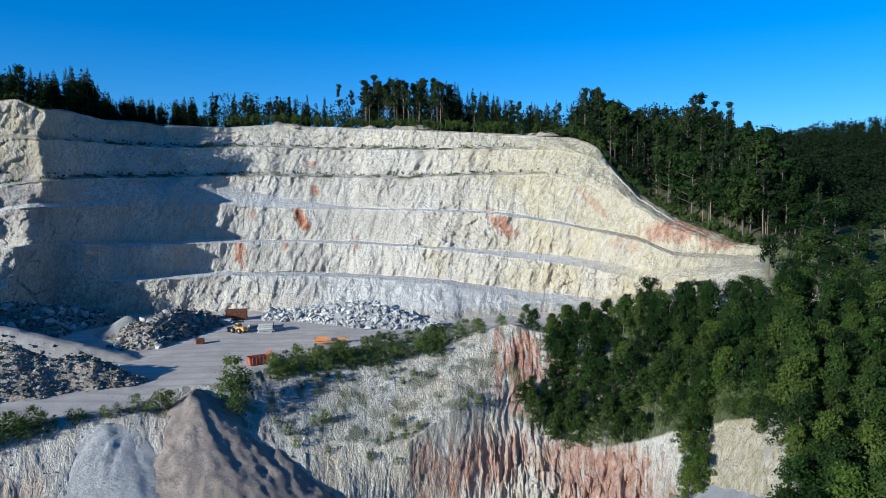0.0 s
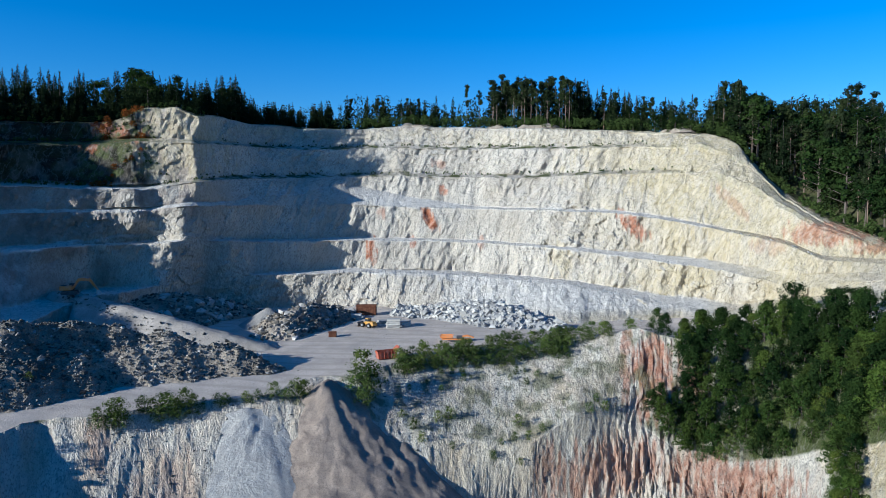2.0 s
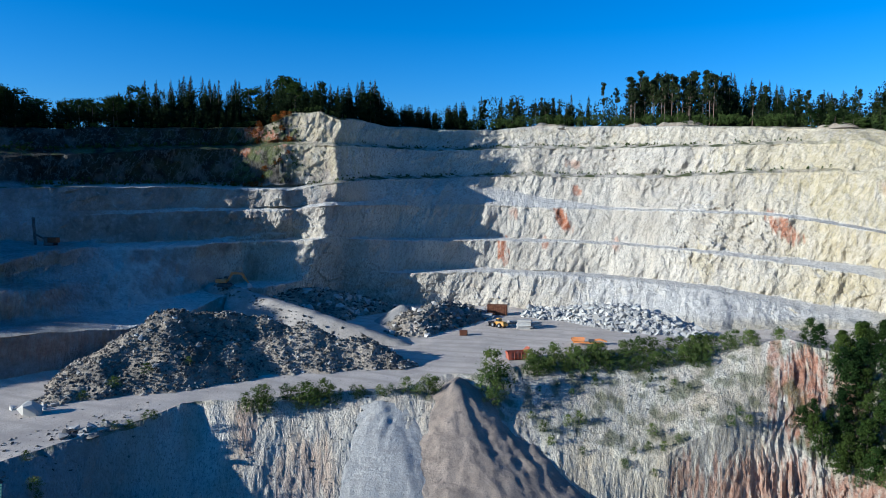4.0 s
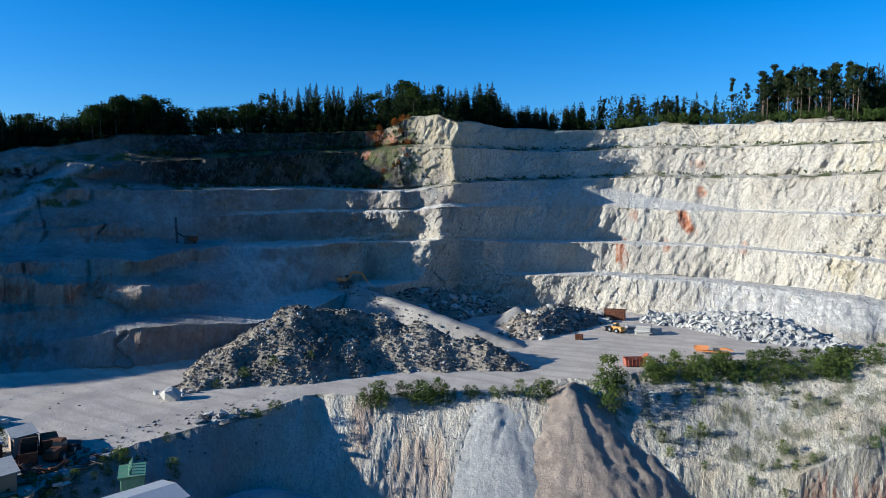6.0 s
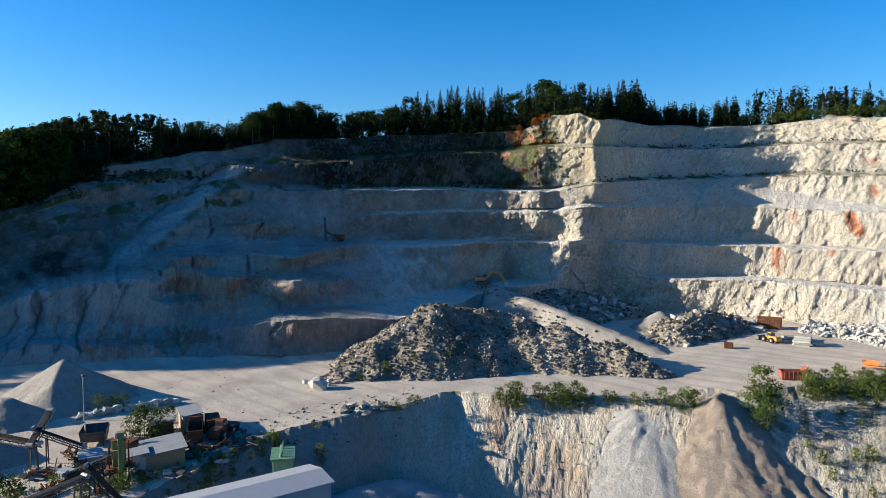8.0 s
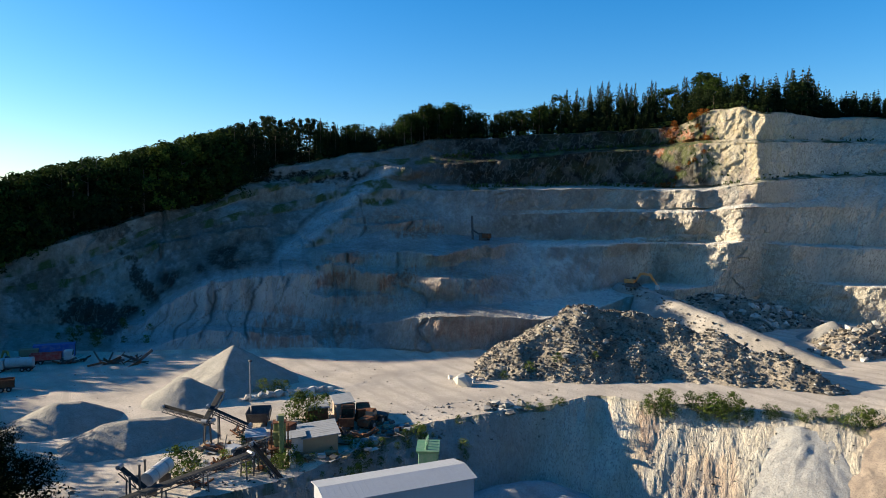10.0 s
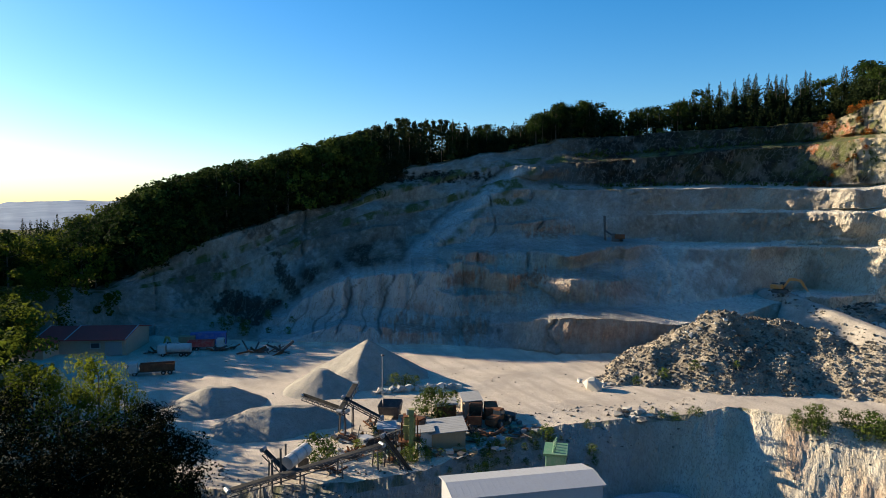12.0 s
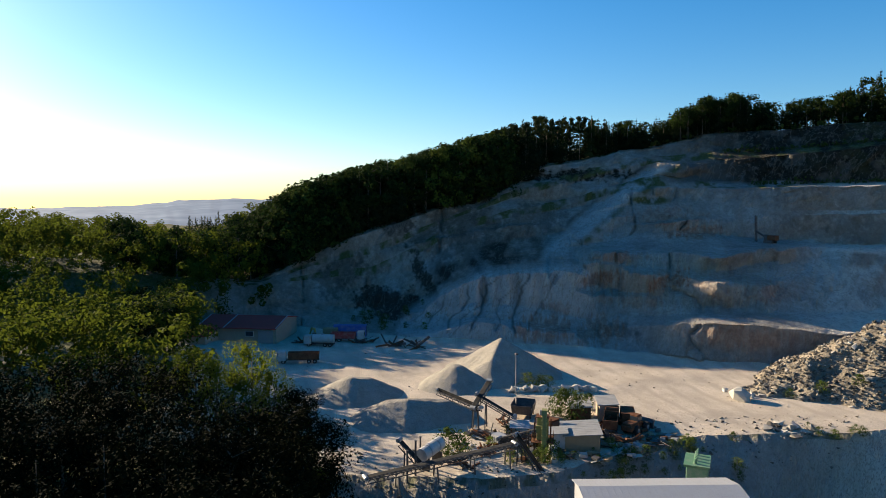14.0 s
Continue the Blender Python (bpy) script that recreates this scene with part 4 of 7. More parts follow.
# ---- heaps: loose material poured along a ridge ----
def mound_height(x, y, ridge, slope, flat):
    """Height of a heap with that ridge [(x, y, z), ...] at the points x, y."""
    best = np.full(x.shape, -50.0)
    for (ax, ay, az), (bx, by, bz) in zip(ridge[:-1], ridge[1:]):
        ux, uy = bx - ax, by - ay
        f = np.clip(((x - ax) * ux + (y - ay) * uy) / (ux * ux + uy * uy + 1e-6), 0, 1)
        d = np.hypot(x - ax - f * ux, y - ay - f * uy)
        best = np.maximum(best, az + f * (bz - az) - slope * np.maximum(d - flat, 0))
    return best


MOUNDS = {}


def mound(name, ridge, slope, flat, base, material, label, category, step=0.8, lumps=0.5, kind="", gullies=0.0, rocky=0.0):
    """A heap over the ground; ridge is [(degrees, distance, height), ...]."""
    pts = [polar(a, r, z) for a, r, z in ridge]
    if len(pts) == 1:
        pts.append(pts[0] + Vector((0.5, 0, 0)))
    pts = [tuple(p) for p in pts]
    top = max(p[2] for p in pts)
    reach = flat + (top - base) / slope + 3
    xs = np.arange(min(p[0] for p in pts) - reach, max(p[0] for p in pts) + reach, step)
    ys = np.arange(min(p[1] for p in pts) - reach, max(p[1] for p in pts) + reach, step)
    X, Y = np.meshgrid(xs, ys, indexing="ij")
    Z = mound_height(X, Y, pts, slope, flat)
    seed = len(MOUNDS) * 7 + 101
    Z = Z + lumps * (fbm(X * 0.18, Y * 0.18, 0.0, seed, 4) * 2.0 + 0.5 * fbm(X * 0.9, Y * 0.9, 0.0, seed + 5, 3))
    if gullies:
        cx, cy = pts[0][0], pts[0][1]
        turn = np.arctan2(Y - cy, X - cx)
        Z = Z - gullies * np.abs(fbm(np.cos(turn) * 2.6 + X * 0.06, np.sin(turn) * 2.6 + Y * 0.06, 0.0, seed + 9, 5)) * np.minimum(np.hypot(X - cx, Y - cy) * 0.25, 1.5)
    Z = Z + rocky * (blocks(X * 0.8, Y * 0.8, seed) + 0.7 * blocks(X * 1.4, Y * 1.4, seed + 1))
    keep = Z > base - 1.2
    Z = np.maximum(Z, base - 1.3)
    index = -np.ones(X.shape, int)
    quads = keep[:-1, :-1] | keep[1:, :-1] | keep[:-1, 1:] | keep[1:, 1:]
    used = np.zeros(X.shape, bool)
    for di in (0, 1):
        for dj in (0, 1):
            used[di:di + quads.shape[0], dj:dj + quads.shape[1]] |= quads
    index[used] = np.arange(used.sum())
    i, j = np.where(quads)
    faces = np.stack([index[i, j], index[i + 1, j], index[i + 1, j + 1], index[i, j + 1]], -1)
    me = mesh_of(name, np.stack([X[used], Y[used], Z[used]], -1), faces, material, not rocky)
    ob = tagged(new(name, me), label, category, kind=kind)
    MOUNDS[ob.name] = (xs, ys, np.where(Z > base - 0.6, Z, -99.0), step)
    return ob


def mound_z(ob, x, y):
    xs, ys, Z, step = MOUNDS[ob.name]
    i, j = int(round((x - xs[0]) / step)), int(round((y - ys[0]) / step))
    return float(Z[i, j]) if 0 <= i < len(xs) and 0 <= j < len(ys) else -99.0


RAMP = [(39.5, 232, 12.6), (38, 222, 12.2), (35, 206, 10.2), (32, 197, 7.8), (28, 189, 4.0), (25, 185, 1.2), (23.5, 184, -0.3)]
ramp = mound("haul_ramp", RAMP, 1.0, 1.5, 0.3, RAMP_STONE, "pale haul ramp climbing from the floor to the bench", "ramp", 0.8, 0.2, "structure")
heap = mound("spoil_heap", [(50.5, 151, 1.6), (47.5, 158, 6.0), (45, 165, 11.0), (43, 168, 13.0), (40, 170, 12.0), (36.5, 171, 10.2), (32.1, 168, 8.0), (28, 165, 5.2), (25.5, 163, 2.8), (24, 161, 0.6)],
             0.66, 1.0, 0.2, SPOIL, "long dark heap of mixed stone and earth spoil", "spoil heap", 0.5, 1.0, "", 0.0, 0.13)
cone = mound("earth_pile", [(19.9, 148, 0.9), (20.3, 140.5, 1.7)], 0.6, 0.2, -21.0, EARTH, "brown cone of dumped earth against the cliff", "earth pile", 0.4, 0.4, "", 0.8)
mound("gravel_fan", [(24.9, 137.0, -1.6), (26.6, 136.4, -0.9), (28.9, 136.6, -2.0)], 0.60, 1.0, -18.0, GRIT, "pale grey fan of tipped gravel", "gravel pile", 0.4, 0.2, "", 0.45)
for az, wide, tall in ((-8.0, 1.6, 2.0), (2.6, 3.5, 1.8), (6.2, 1.5, 1.2), (12.5, 2.5, 1.2)):
    far = float(np.interp(az, AZ, KR[EDGES.index("c6")])) + 6.5
    top = height(az, far)
    mound("earth_mound", [(az - wide * 0.3, far, top + tall), (az + wide * 0.3, far + 1.0, top + tall * 0.8)], 0.5, 0.6, top + 0.6, EARTH_PALE, "low sandy mound on the quarry rim", "earth mound", 0.6, 0.5, "", 0.0, 0.12)
mound("sand_pile", [(70.9, 152, 7.9), (71.7, 146, 4.6)], 0.56, 0.1, 0.2, SAND, "tall cone of pale washed sand", "sand pile", 0.4, 0.14, "", 0.35)
mound("sand_pile", [(74.6, 141, 4.6)], 0.62, 0.8, 0.2, SAND, "small rounded pile of pale sand beside the tall cone", "sand pile", 0.4, 0.22, "", 0.15)
mound("sand_pile", [(83.4, 134, 3.8), (82.2, 135, 3.2)], 0.46, 1.0, 0.2, SAND, "low rounded pile of grey sand", "sand pile", 0.4, 0.22, "", 0.15)
mound("sand_pile", [(80.4, 119, 3.2), (78.6, 119, 3.5), (75.5, 121, 2.8)], 0.5, 0.8, 0.2, SAND, "broad grey sand pile near the conveyor", "sand pile", 0.4, 0.24, "", 0.15)

for ridge, steepness in (([(48.5, 107, -6.4), (46.0, 110, -6.8)], 0.42), ([(43.5, 108, -8.0), (41.0, 110, -9.0)], 0.42)):
    mound("pit_mound", ridge, steepness, 1.0, -24.0, PIT, "soft grey mound of tipped fines in the lower pit", "gravel pile", 0.6, 0.4, "", 0.3)

# ---- trees ----
rng = np.random.default_rng(7)


def leaf_quads(at, size, flat=0.0, out=None):
    """Small tilted leaf sprays at the points at, turned outwards along out: vertices and faces."""
    n = len(at)
    normal = rng.normal(size=(n, 3)) * np.array([1, 1, 1 - 0.6 * flat]) + np.array([0, 0, flat])
    if out is not None:
        normal = 0.62 * normal + 1.15 * out
    normal /= np.linalg.norm(normal, axis=1)[:, None] + 1e-9
    other = rng.normal(size=(n, 3))
    u = np.cross(normal, other)
    u /= np.linalg.norm(u, axis=1)[:, None] + 1e-9
    v = np.cross(normal, u)
    s = (np.asarray(size) * rng.uniform(0.6, 1.3, n))[:, None] if np.ndim(size) == 0 else (size * rng.uniform(0.6, 1.3, n))[:, None]
    w = s * rng.uniform(0.38, 0.7, n)[:, None]
    verts = np.stack([at - u * s * 0.5, at - v * w * 0.5 + u * s * 0.1, at + u * s * 0.5, at + v * w * 0.5 - u * s * 0.1], 1).reshape(-1, 3)
    return verts, np.arange(4 * n).reshape(n, 4)


def in_ball(n, shell=0.55):
    p = rng.normal(size=(n, 3))
    p /= np.linalg.norm(p, axis=1)[:, None]
    return p * (shell + (1 - shell) * rng.uniform(0, 1, n) ** 0.6)[:, None]


def spruce_points(h, wide, n):
    u = 0.10 + 0.90 * (1 - rng.uniform(0, 1, n) ** 0.62)
    u = np.round(u * h / 0.7) * 0.7 / h + rng.normal(0, 0.011, n)
    u = np.clip(u, 0.1, 1.0)
    reach = wide * (1 - u) ** 0.8 + 0.12
    bough = np.floor(rng.uniform(0, 9, n)) + np.floor(u * h / 0.7) * 0.37
    turn = bough * 2 * np.pi / 9 + rng.normal(0, 0.13, n)
    reach = reach * (0.75 + 0.35 * np.sin(bough * 12.9898 + np.floor(u * h / 0.7) * 7.1))
    out = rng.uniform(0.15, 1, n) ** 0.55 * reach
    return np.stack([np.cos(turn) * out, np.sin(turn) * out, u * h - out * 0.32 + 0.1], 1), np.stack([np.cos(turn), np.sin(turn), np.full(n, 0.75)], 1) / 1.25


def clump_points(balls, n):
    """Points in a set of flattened balls (x, y, z, radius, flatness)."""
    balls = np.array(balls)
    share = balls[:, 3] ** 2
    pick = rng.choice(len(balls), n, p=share / share.sum())
    b = balls[pick]
    p = in_ball(n, 0.7)
    away = p / np.linalg.norm(p, axis=1)[:, None]
    core = b[:, :3] - balls[:, :3].mean(0)
    away = away + 0.45 * core / (np.linalg.norm(core, axis=1)[:, None] + 0.3) + np.array([0, 0, 0.15])
    p = p * b[:, 3:4]
    p[:, 2] *= b[:, 4]
    return p + b[:, :3], away / (np.linalg.norm(away, axis=1)[:, None] + 1e-6)


def pine_balls(h):
    balls = []
    for k in range(19):
        u = rng.uniform(0.46, 0.97)
        reach = rng.uniform(0.2, 1.0) * h * 0.12 * (1.15 - u) / 0.5
        turn = rng.uniform(0, 2 * np.pi)
        balls.append((np.cos(turn) * reach, np.sin(turn) * reach, u * h, rng.uniform(0.030, 0.060) * h, 0.6))
    balls.append((0, 0, h * 0.95, 0.035 * h, 1.3))
    return balls


def broad_balls(h, wide, count, low=0.3, tip=False):
    balls = []
    for k in range(count):
        u = rng.uniform(low, 0.93)
        reach = wide * (np.sqrt(max(0.05, 1 - ((u - 0.55) / 0.5) ** 2)) if low > 0.2 else (max(0.08, 1.15 * (1 - u)) ** 0.55 if tip else np.sqrt(max(0.08, 1 - ((u - 0.22) / 0.78) ** 2)))) * rng.uniform(0.35, 1.0)
        turn = rng.uniform(0, 2 * np.pi)
        balls.append((np.cos(turn) * reach, np.sin(turn) * reach, u * h, rng.uniform(0.16, 0.32) * wide * (1.0 if low > 0.2 else 0.62), 0.95))
    balls.append((0, 0, h * 0.88, 0.3 * wide, 0.9))
    return balls


def trunk_mesh(h, r, top, material, limbs=(), lean=0.0, stems=1):
    bm = bmesh.new()
    for s in range(stems):
        foot = Vector((0, 0, -0.6)) if stems == 1 else Vector((0.25 * math.cos(s * 2.1), 0.25 * math.sin(s * 2.1), -0.4))
        bend = Vector((lean * random.uniform(-1, 1), lean * random.uniform(-1, 1), 0))
        tip = Vector((0, 0, h * top)) + bend * (1 if stems == 1 else 3)
        knee = foot.lerp(tip, 0.5) + bend * 0.5
        rod(bm, foot, knee, r * 1.15, r * 0.75, 6)
        rod(bm, knee, tip, r * 0.75, r * 0.25, 6)
    for x, y, z in limbs:
        rod(bm, (0, 0, max(0.1, z - 0.35 * math.hypot(x, y) - 0.3)), (x, y, z), r * 0.32, r * 0.10, 4)
    me = bpy.data.meshes.new("trunk")
    bm.to_mesh(me)
    bm.free()
    me.materials.append(material)
    return me


def make_tree(kind, h, n, size, label, category, leaf=None):
    """One tree of that kind, h metres high; the first of its kind, from which the others are copied."""
    ob = thing(kind, Matrix(), label, category)
    if kind in ("spruce", "young_spruce"):
        (pts, outs), bark_of, leaf_of, flat = spruce_points(h, h * (0.27 if kind == "spruce" else 0.30), n), BARK, NEEDLES, 0.4
        trunk = trunk_mesh(h, 0.009 * h + 0.05, 0.99, bark_of)
    elif kind == "pine":
        balls = pine_balls(h)
        (pts, outs), bark_of, leaf_of, flat = clump_points(balls, n), PINE_BARK, PINE, 0.3
        trunk = trunk_mesh(h, 0.007 * h + 0.03, 0.95, bark_of, [b[:3] for b in balls] + [(math.cos(a) * 1.2, math.sin(a) * 1.2, h * (0.3 + 0.04 * a)) for a in range(7)], 0.3)
    elif kind == "broadleaf_tree":
        balls = broad_balls(h, h * 0.30, 36)
        (pts, outs), bark_of, leaf_of, flat = clump_points(balls, n), BARK, LEAF, 0.15
        trunk = trunk_mesh(h, 0.014 * h + 0.05, 0.8, bark_of, [b[:3] for b in balls[:14]], 0.3)
    else:
        balls = broad_balls(h, h * (0.46 if kind == "young_tree" else 0.60), 76, 0.05, kind == "young_tree")
        (pts, outs), bark_of, leaf_of, flat = clump_points(balls, n), BARK, LEAF, 0.05
        trunk = trunk_mesh(h, 0.008 * h + 0.02, 0.78, bark_of, [b[:3] for b in balls[:10]], 0.15, 1)
    leaf_of = leaf or (BUSH_LEAF if kind == "bush" else leaf_of)
    part("trunk", trunk, None, ob)
    core = np.arange(len(pts) // 9)
    if "spruce" in kind:
        core = core[pts[core, 2] < 0.7 * h]
    taper = 0.5 + 0.75 * (1 - pts[:, 2] / h) if "spruce" in kind else np.ones(len(pts))
    every = np.concatenate([pts, pts[core] * np.array([0.6, 0.6, 0.97])])
    broad = np.concatenate([size * taper, np.full(len(core), size * 2.2)])
    part("crown", mesh_of("crown", *leaf_quads(every, broad, flat, np.concatenate([outs, outs[core]])), leaf_of), None, ob)
    return ob


CANOPY = [(-32.2, -1.87), (-30.1, -0.69), (-27.2, 1.78), (-24.1, 5.18), (-20.1, 7.46), (-15.6, 8.32), (-12.1, 9.12), (-8.1, 7.72), (-5.4, 8.44),
          (-0.1, 9.83), (6.0, 10.03), (8.3, 8.69), (12.7, 8.46), (17.0, 9.09), (21.1, 7.73), (25.0, 8.07), (26.8, 9.81), (30.0, 9.39), (33.4, 10.05),
          (37.2, 9.59), (41.8, 9.51), (44.4, 9.0), (47.1, 7.7), (50.5, 7.49), (53.8, 8.26), (55.4, 8.09), (58.5, 6.57), (62.2, 6.36), (65.5, 7.0),
          (67.9, 6.9), (73.2, 5.45), (77.0, 4.35), (81.6, 3.25), (86.1, 2.0), (89.6, 0.4), (91.3, -0.78), (94.6, -1.12), (112, -1.5)]
CAN = np.array(CANOPY)


def canopy(az, r):
    """How high a tree may stand at that place: up to the skyline the camera sees."""
    return EYE + r * math.tan(radians(float(np.interp(az, CAN[:, 0], CAN[:, 1])))) - height(az, r)


def rim(az):
    return float(np.interp(az, AZ[:len(view)], KR[EDGES.index("c6")][:len(view)]))


PATTERN_H = dict(young_tree=8.0, spruce=20.0, young_spruce=9.0, pine=24.0, broadleaf_tree=17.0, bush=6.0)
LABELS = dict(young_tree=("dense young broadleaf tree on the wooded slope", "tree"), spruce=("dark green spruce on the quarry rim", "tree"), young_spruce=("dense young spruce in the rim plantation", "tree"),
              pine=("tall pine with a bare trunk and clumped crown", "tree"), broadleaf_tree=("leafy green broadleaf tree", "tree"),
              bush=("leafy green bush on stony ground", "bush"))
GROUPS = dict(young_tree="young trees on the slope", spruce="spruces on the rim", young_spruce="young spruces on the rim", pine="pines on the rim", broadleaf_tree="broadleaf trees", bush="bushes")
COUNT = dict(young_tree=2300, spruce=1250, young_spruce=480, pine=900, broadleaf_tree=1100, bush=900)
SIZE = dict(young_tree=0.37, spruce=0.85, young_spruce=0.7, pine=0.7, broadleaf_tree=0.8, bush=0.37)
PATTERNS, USED = {}, {}
for kind in PATTERN_H:
    PATTERNS[kind] = [make_tree(kind, PATTERN_H[kind], COUNT[kind], SIZE[kind], *LABELS[kind], LIGHT_LEAF if kind == "young_tree" and turn in (1, 3) else None) for turn in range(4)]
    for ob in PATTERNS[kind]:
        tagged(ob, group=GROUPS[kind])
HILL_TREE = [make_tree("broadleaf_tree", 20.0, 1000, 0.95, "dark green leafy tree on the wooded hill", "tree", LEAF) for _ in range(3)]
NEAR_TREE = [make_tree("broadleaf_tree", 20.0, 7500, 0.30, "tall leafy tree in the near wood, leaves darkened for shade", "tree", SHADED_LEAF) for _ in range(3)]
NEAR_SPRUCE = [make_tree("spruce", 20.0, 5200, 0.36, "tall spruce in the near wood, needles darkened for shade", "tree", SHADED_LEAF) for _ in range(2)]
RUSTY_BUSH = [make_tree("bush", 20.0, 420, 2.2, "rust-brown shrub on the dark bench", "bush", RUSTY_LEAF) for _ in range(2)]
BRIGHT_TREE = [make_tree("broadleaf_tree", 20.0, 4600, 0.36, "yellow-green tree above the near wood, brightened as if sunlit", "tree", SUNLIT_LEAF)]


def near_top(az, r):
    """How high the near wood may stand there, capped so the camera sees the yard."""
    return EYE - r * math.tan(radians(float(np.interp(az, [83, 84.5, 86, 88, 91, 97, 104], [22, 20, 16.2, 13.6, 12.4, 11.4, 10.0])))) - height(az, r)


def plant(kind, az, r, h, label="", category="", patterns=None, wide=None):
    """A tree of that kind and height on the ground; the first of each pattern is the pattern itself."""
    pick = (patterns or PATTERNS[kind])[int(rng.integers(0, len(patterns or PATTERNS[kind])))]
    s = h / (20.0 if patterns else PATTERN_H[kind])
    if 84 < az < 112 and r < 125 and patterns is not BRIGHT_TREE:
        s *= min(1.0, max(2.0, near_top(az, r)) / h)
    w = s * (wide or rng.uniform(0.85, 1.15))
    m = Matrix.Translation(ground(az, r)) @ Matrix.Rotation(rng.uniform(0, 6.28), 4, "Z") @ Matrix.Diagonal((w, w, s, 1))
    if pick.name not in USED:
        USED[pick.name] = pick
        pick.matrix_basis = m
        ob = pick
    else:
        m0 = pick.matrix_basis.copy()
        pick.scale = (1, 1, 1)
        ob = copy_thing(pick, m)
        pick.matrix_basis = m0
    if label:
        tagged(ob, label, category)
    return ob


def wood(n, az0, az1, deep0, deep1, kinds, tall=None, gap=2.0):
    """n trees behind the rim; kinds: kind by share; tall: height range, or None to fit the skyline the camera sees."""
    placed = []
    names, shares = list(kinds), np.array(list(kinds.values()), float)
    for _ in range(n * 12):
        if len(placed) >= n:
            break
        az = rng.uniform(az0, az1)
        r = rim(az) + rng.uniform(deep0, deep1)
        p = polar(az, r)
        if any((p - q).length < gap for q in placed):
            continue
        kind = names[int(rng.choice(len(names), p=shares / shares.sum()))]
        h = rng.uniform(*tall) if tall else canopy(az, r) * (rng.uniform(0.72, 1.03) if az < 70 else rng.uniform(0.9, 1.0))
        if h < 3.5:
            continue
        placed.append(p)
        if kind == "broadleaf_tree" and az > 70:
            plant(kind, az, r, min(h, 30.0), patterns=HILL_TREE)
        else:
            plant(kind, az, r, min(h, 30.0))


# the wood along the rim, from the slope with tall trunks round to the far left hill
wood(128, -26.0, -12.2, 6, 58, dict(pine=6, spruce=4, broadleaf_tree=2), (20, 27), 3.2)
wood(16, -28.5, -20.5, 4, 24, dict(broadleaf_tree=1), (13, 18), 4.0)
wood(26, -12.2, -3.5, 3, 14, dict(broadleaf_tree=3, young_spruce=2), (4.5, 8.5), 2.5)
wood(46, -12.5, -0.5, 18, 44, dict(spruce=5, pine=2))
wood(56, -1.0, 6.3, 7, 34, dict(pine=5, spruce=2), None, 2.2)
for az, r, h in ((8.35, 345, 22.5), (7.35, 348, 20.0)):
    plant("pine", az, r, h, wide=0.75)
wood(24, 9.6, 18.5, 8, 32, dict(pine=3, spruce=3), None, 3.5)
wood(46, 19.0, 29.5, 5, 26, dict(spruce=3, young_spruce=3))
wood(16, 29.0, 33.5, 5, 30, dict(spruce=5, broadleaf_tree=2), None, 2.8)
wood(50, 33.5, 46.5, 14, 40, dict(spruce=9, broadleaf_tree=1), None, 2.6)
wood(26, 45.5, 56.5, 4, 22, dict(broadleaf_tree=4, spruce=1))
wood(22, 52.0, 58.0, 1, 7, dict(spruce=2, broadleaf_tree=3), None, 1.8)
wood(70, 51.0, 64.0, 5, 20, dict(young_spruce=5, broadleaf_tree=1), None, 1.8)
wood(46, 62.5, 71.5, 5, 30, dict(pine=5, spruce=1), None, 2.6)
wood(44, 70.0, 92.5, 14, 44, dict(pine=3, broadleaf_tree=3, spruce=1), None, 3.0)
wood(90, 71.0, 89.0, 2, 20, dict(broadleaf_tree=4, young_tree=2, spruce=1), None, 2.2)


wood(34, 88.5, 101.0, -4, 26, dict(broadleaf_tree=1), (14, 20), 3.5)


# ---- bushes and trees on the near slopes ----
def scrub(n, az0, az1, r0, r1, tall, gap=1.5, kind="bush", label="", patterns=None):
    placed = []
    for _ in range(n * 10):
        if len(placed) >= n:
            break
        az, f = rng.uniform(az0, az1), rng.uniform(0, 1)
        r = (r0(az) if callable(r0) else r0) * (1 - f) + (r1(az) if callable(r1) else r1) * f
        p = polar(az, r)
        if any((p - q).length < gap for q in placed):
            continue
        placed.append(p)
        plant(kind, az, r, rng.uniform(*tall), label, "bush" if label and kind == "bush" else "tree" if label else "", patterns)


def edge(name, off=0.0):
    row = KR[EDGES.index(name)][:len(view)]
    return lambda az: float(np.interp(az, AZ[:len(view)], row)) + off


scrub(84, -34.0, -26.6, 74.0, edge("brow", 4), (6.5, 10.5), 3.6, "young_tree")
scrub(64, -27.0, -20.5, edge("lip", 4), edge("brow", 4), (6.0, 9.5), 3.0, "young_tree")
scrub(84, -20.8, -9.0, edge("lip", 0.5), edge("brow", 2), (5.5, 9.0), 3.0, "young_tree")
scrub(14, -20.8, -19.4, 126, edge("lip", 1), (4.5, 7.0), 2.2, "young_tree")
scrub(20, -20.0, -5.5, edge("brow", -3), edge("brow", 9), (5.0, 8.5), 3.0, "young_tree")
scrub(16, -9.8, -6.5, edge("lip", 1.0), edge("lip", 7), (4.5, 7.0), 2.4, "young_tree")
scrub(18, -33.0, -16.0, edge("brow", 8), edge("foot", 0), (7, 11), 5.0, "broadleaf_tree")
scrub(34, -35.0, -25.0, edge("foot", -8), edge("c6", 40), (9, 15), 4.0, "broadleaf_tree", "leafy tree in the hollow beside the quarry")
plant("pine", -28.3, 262, 19.0, "lone pine leaning over the hollow", "tree")
scrub(96, 0.0, 14.2, edge("brow", -8), edge("brow", 2), (1.8, 4.2), 1.3)
scrub(30, 0.0, 14.2, edge("brow", -17), edge("brow", -3), (0.8, 2.2), 1.2)
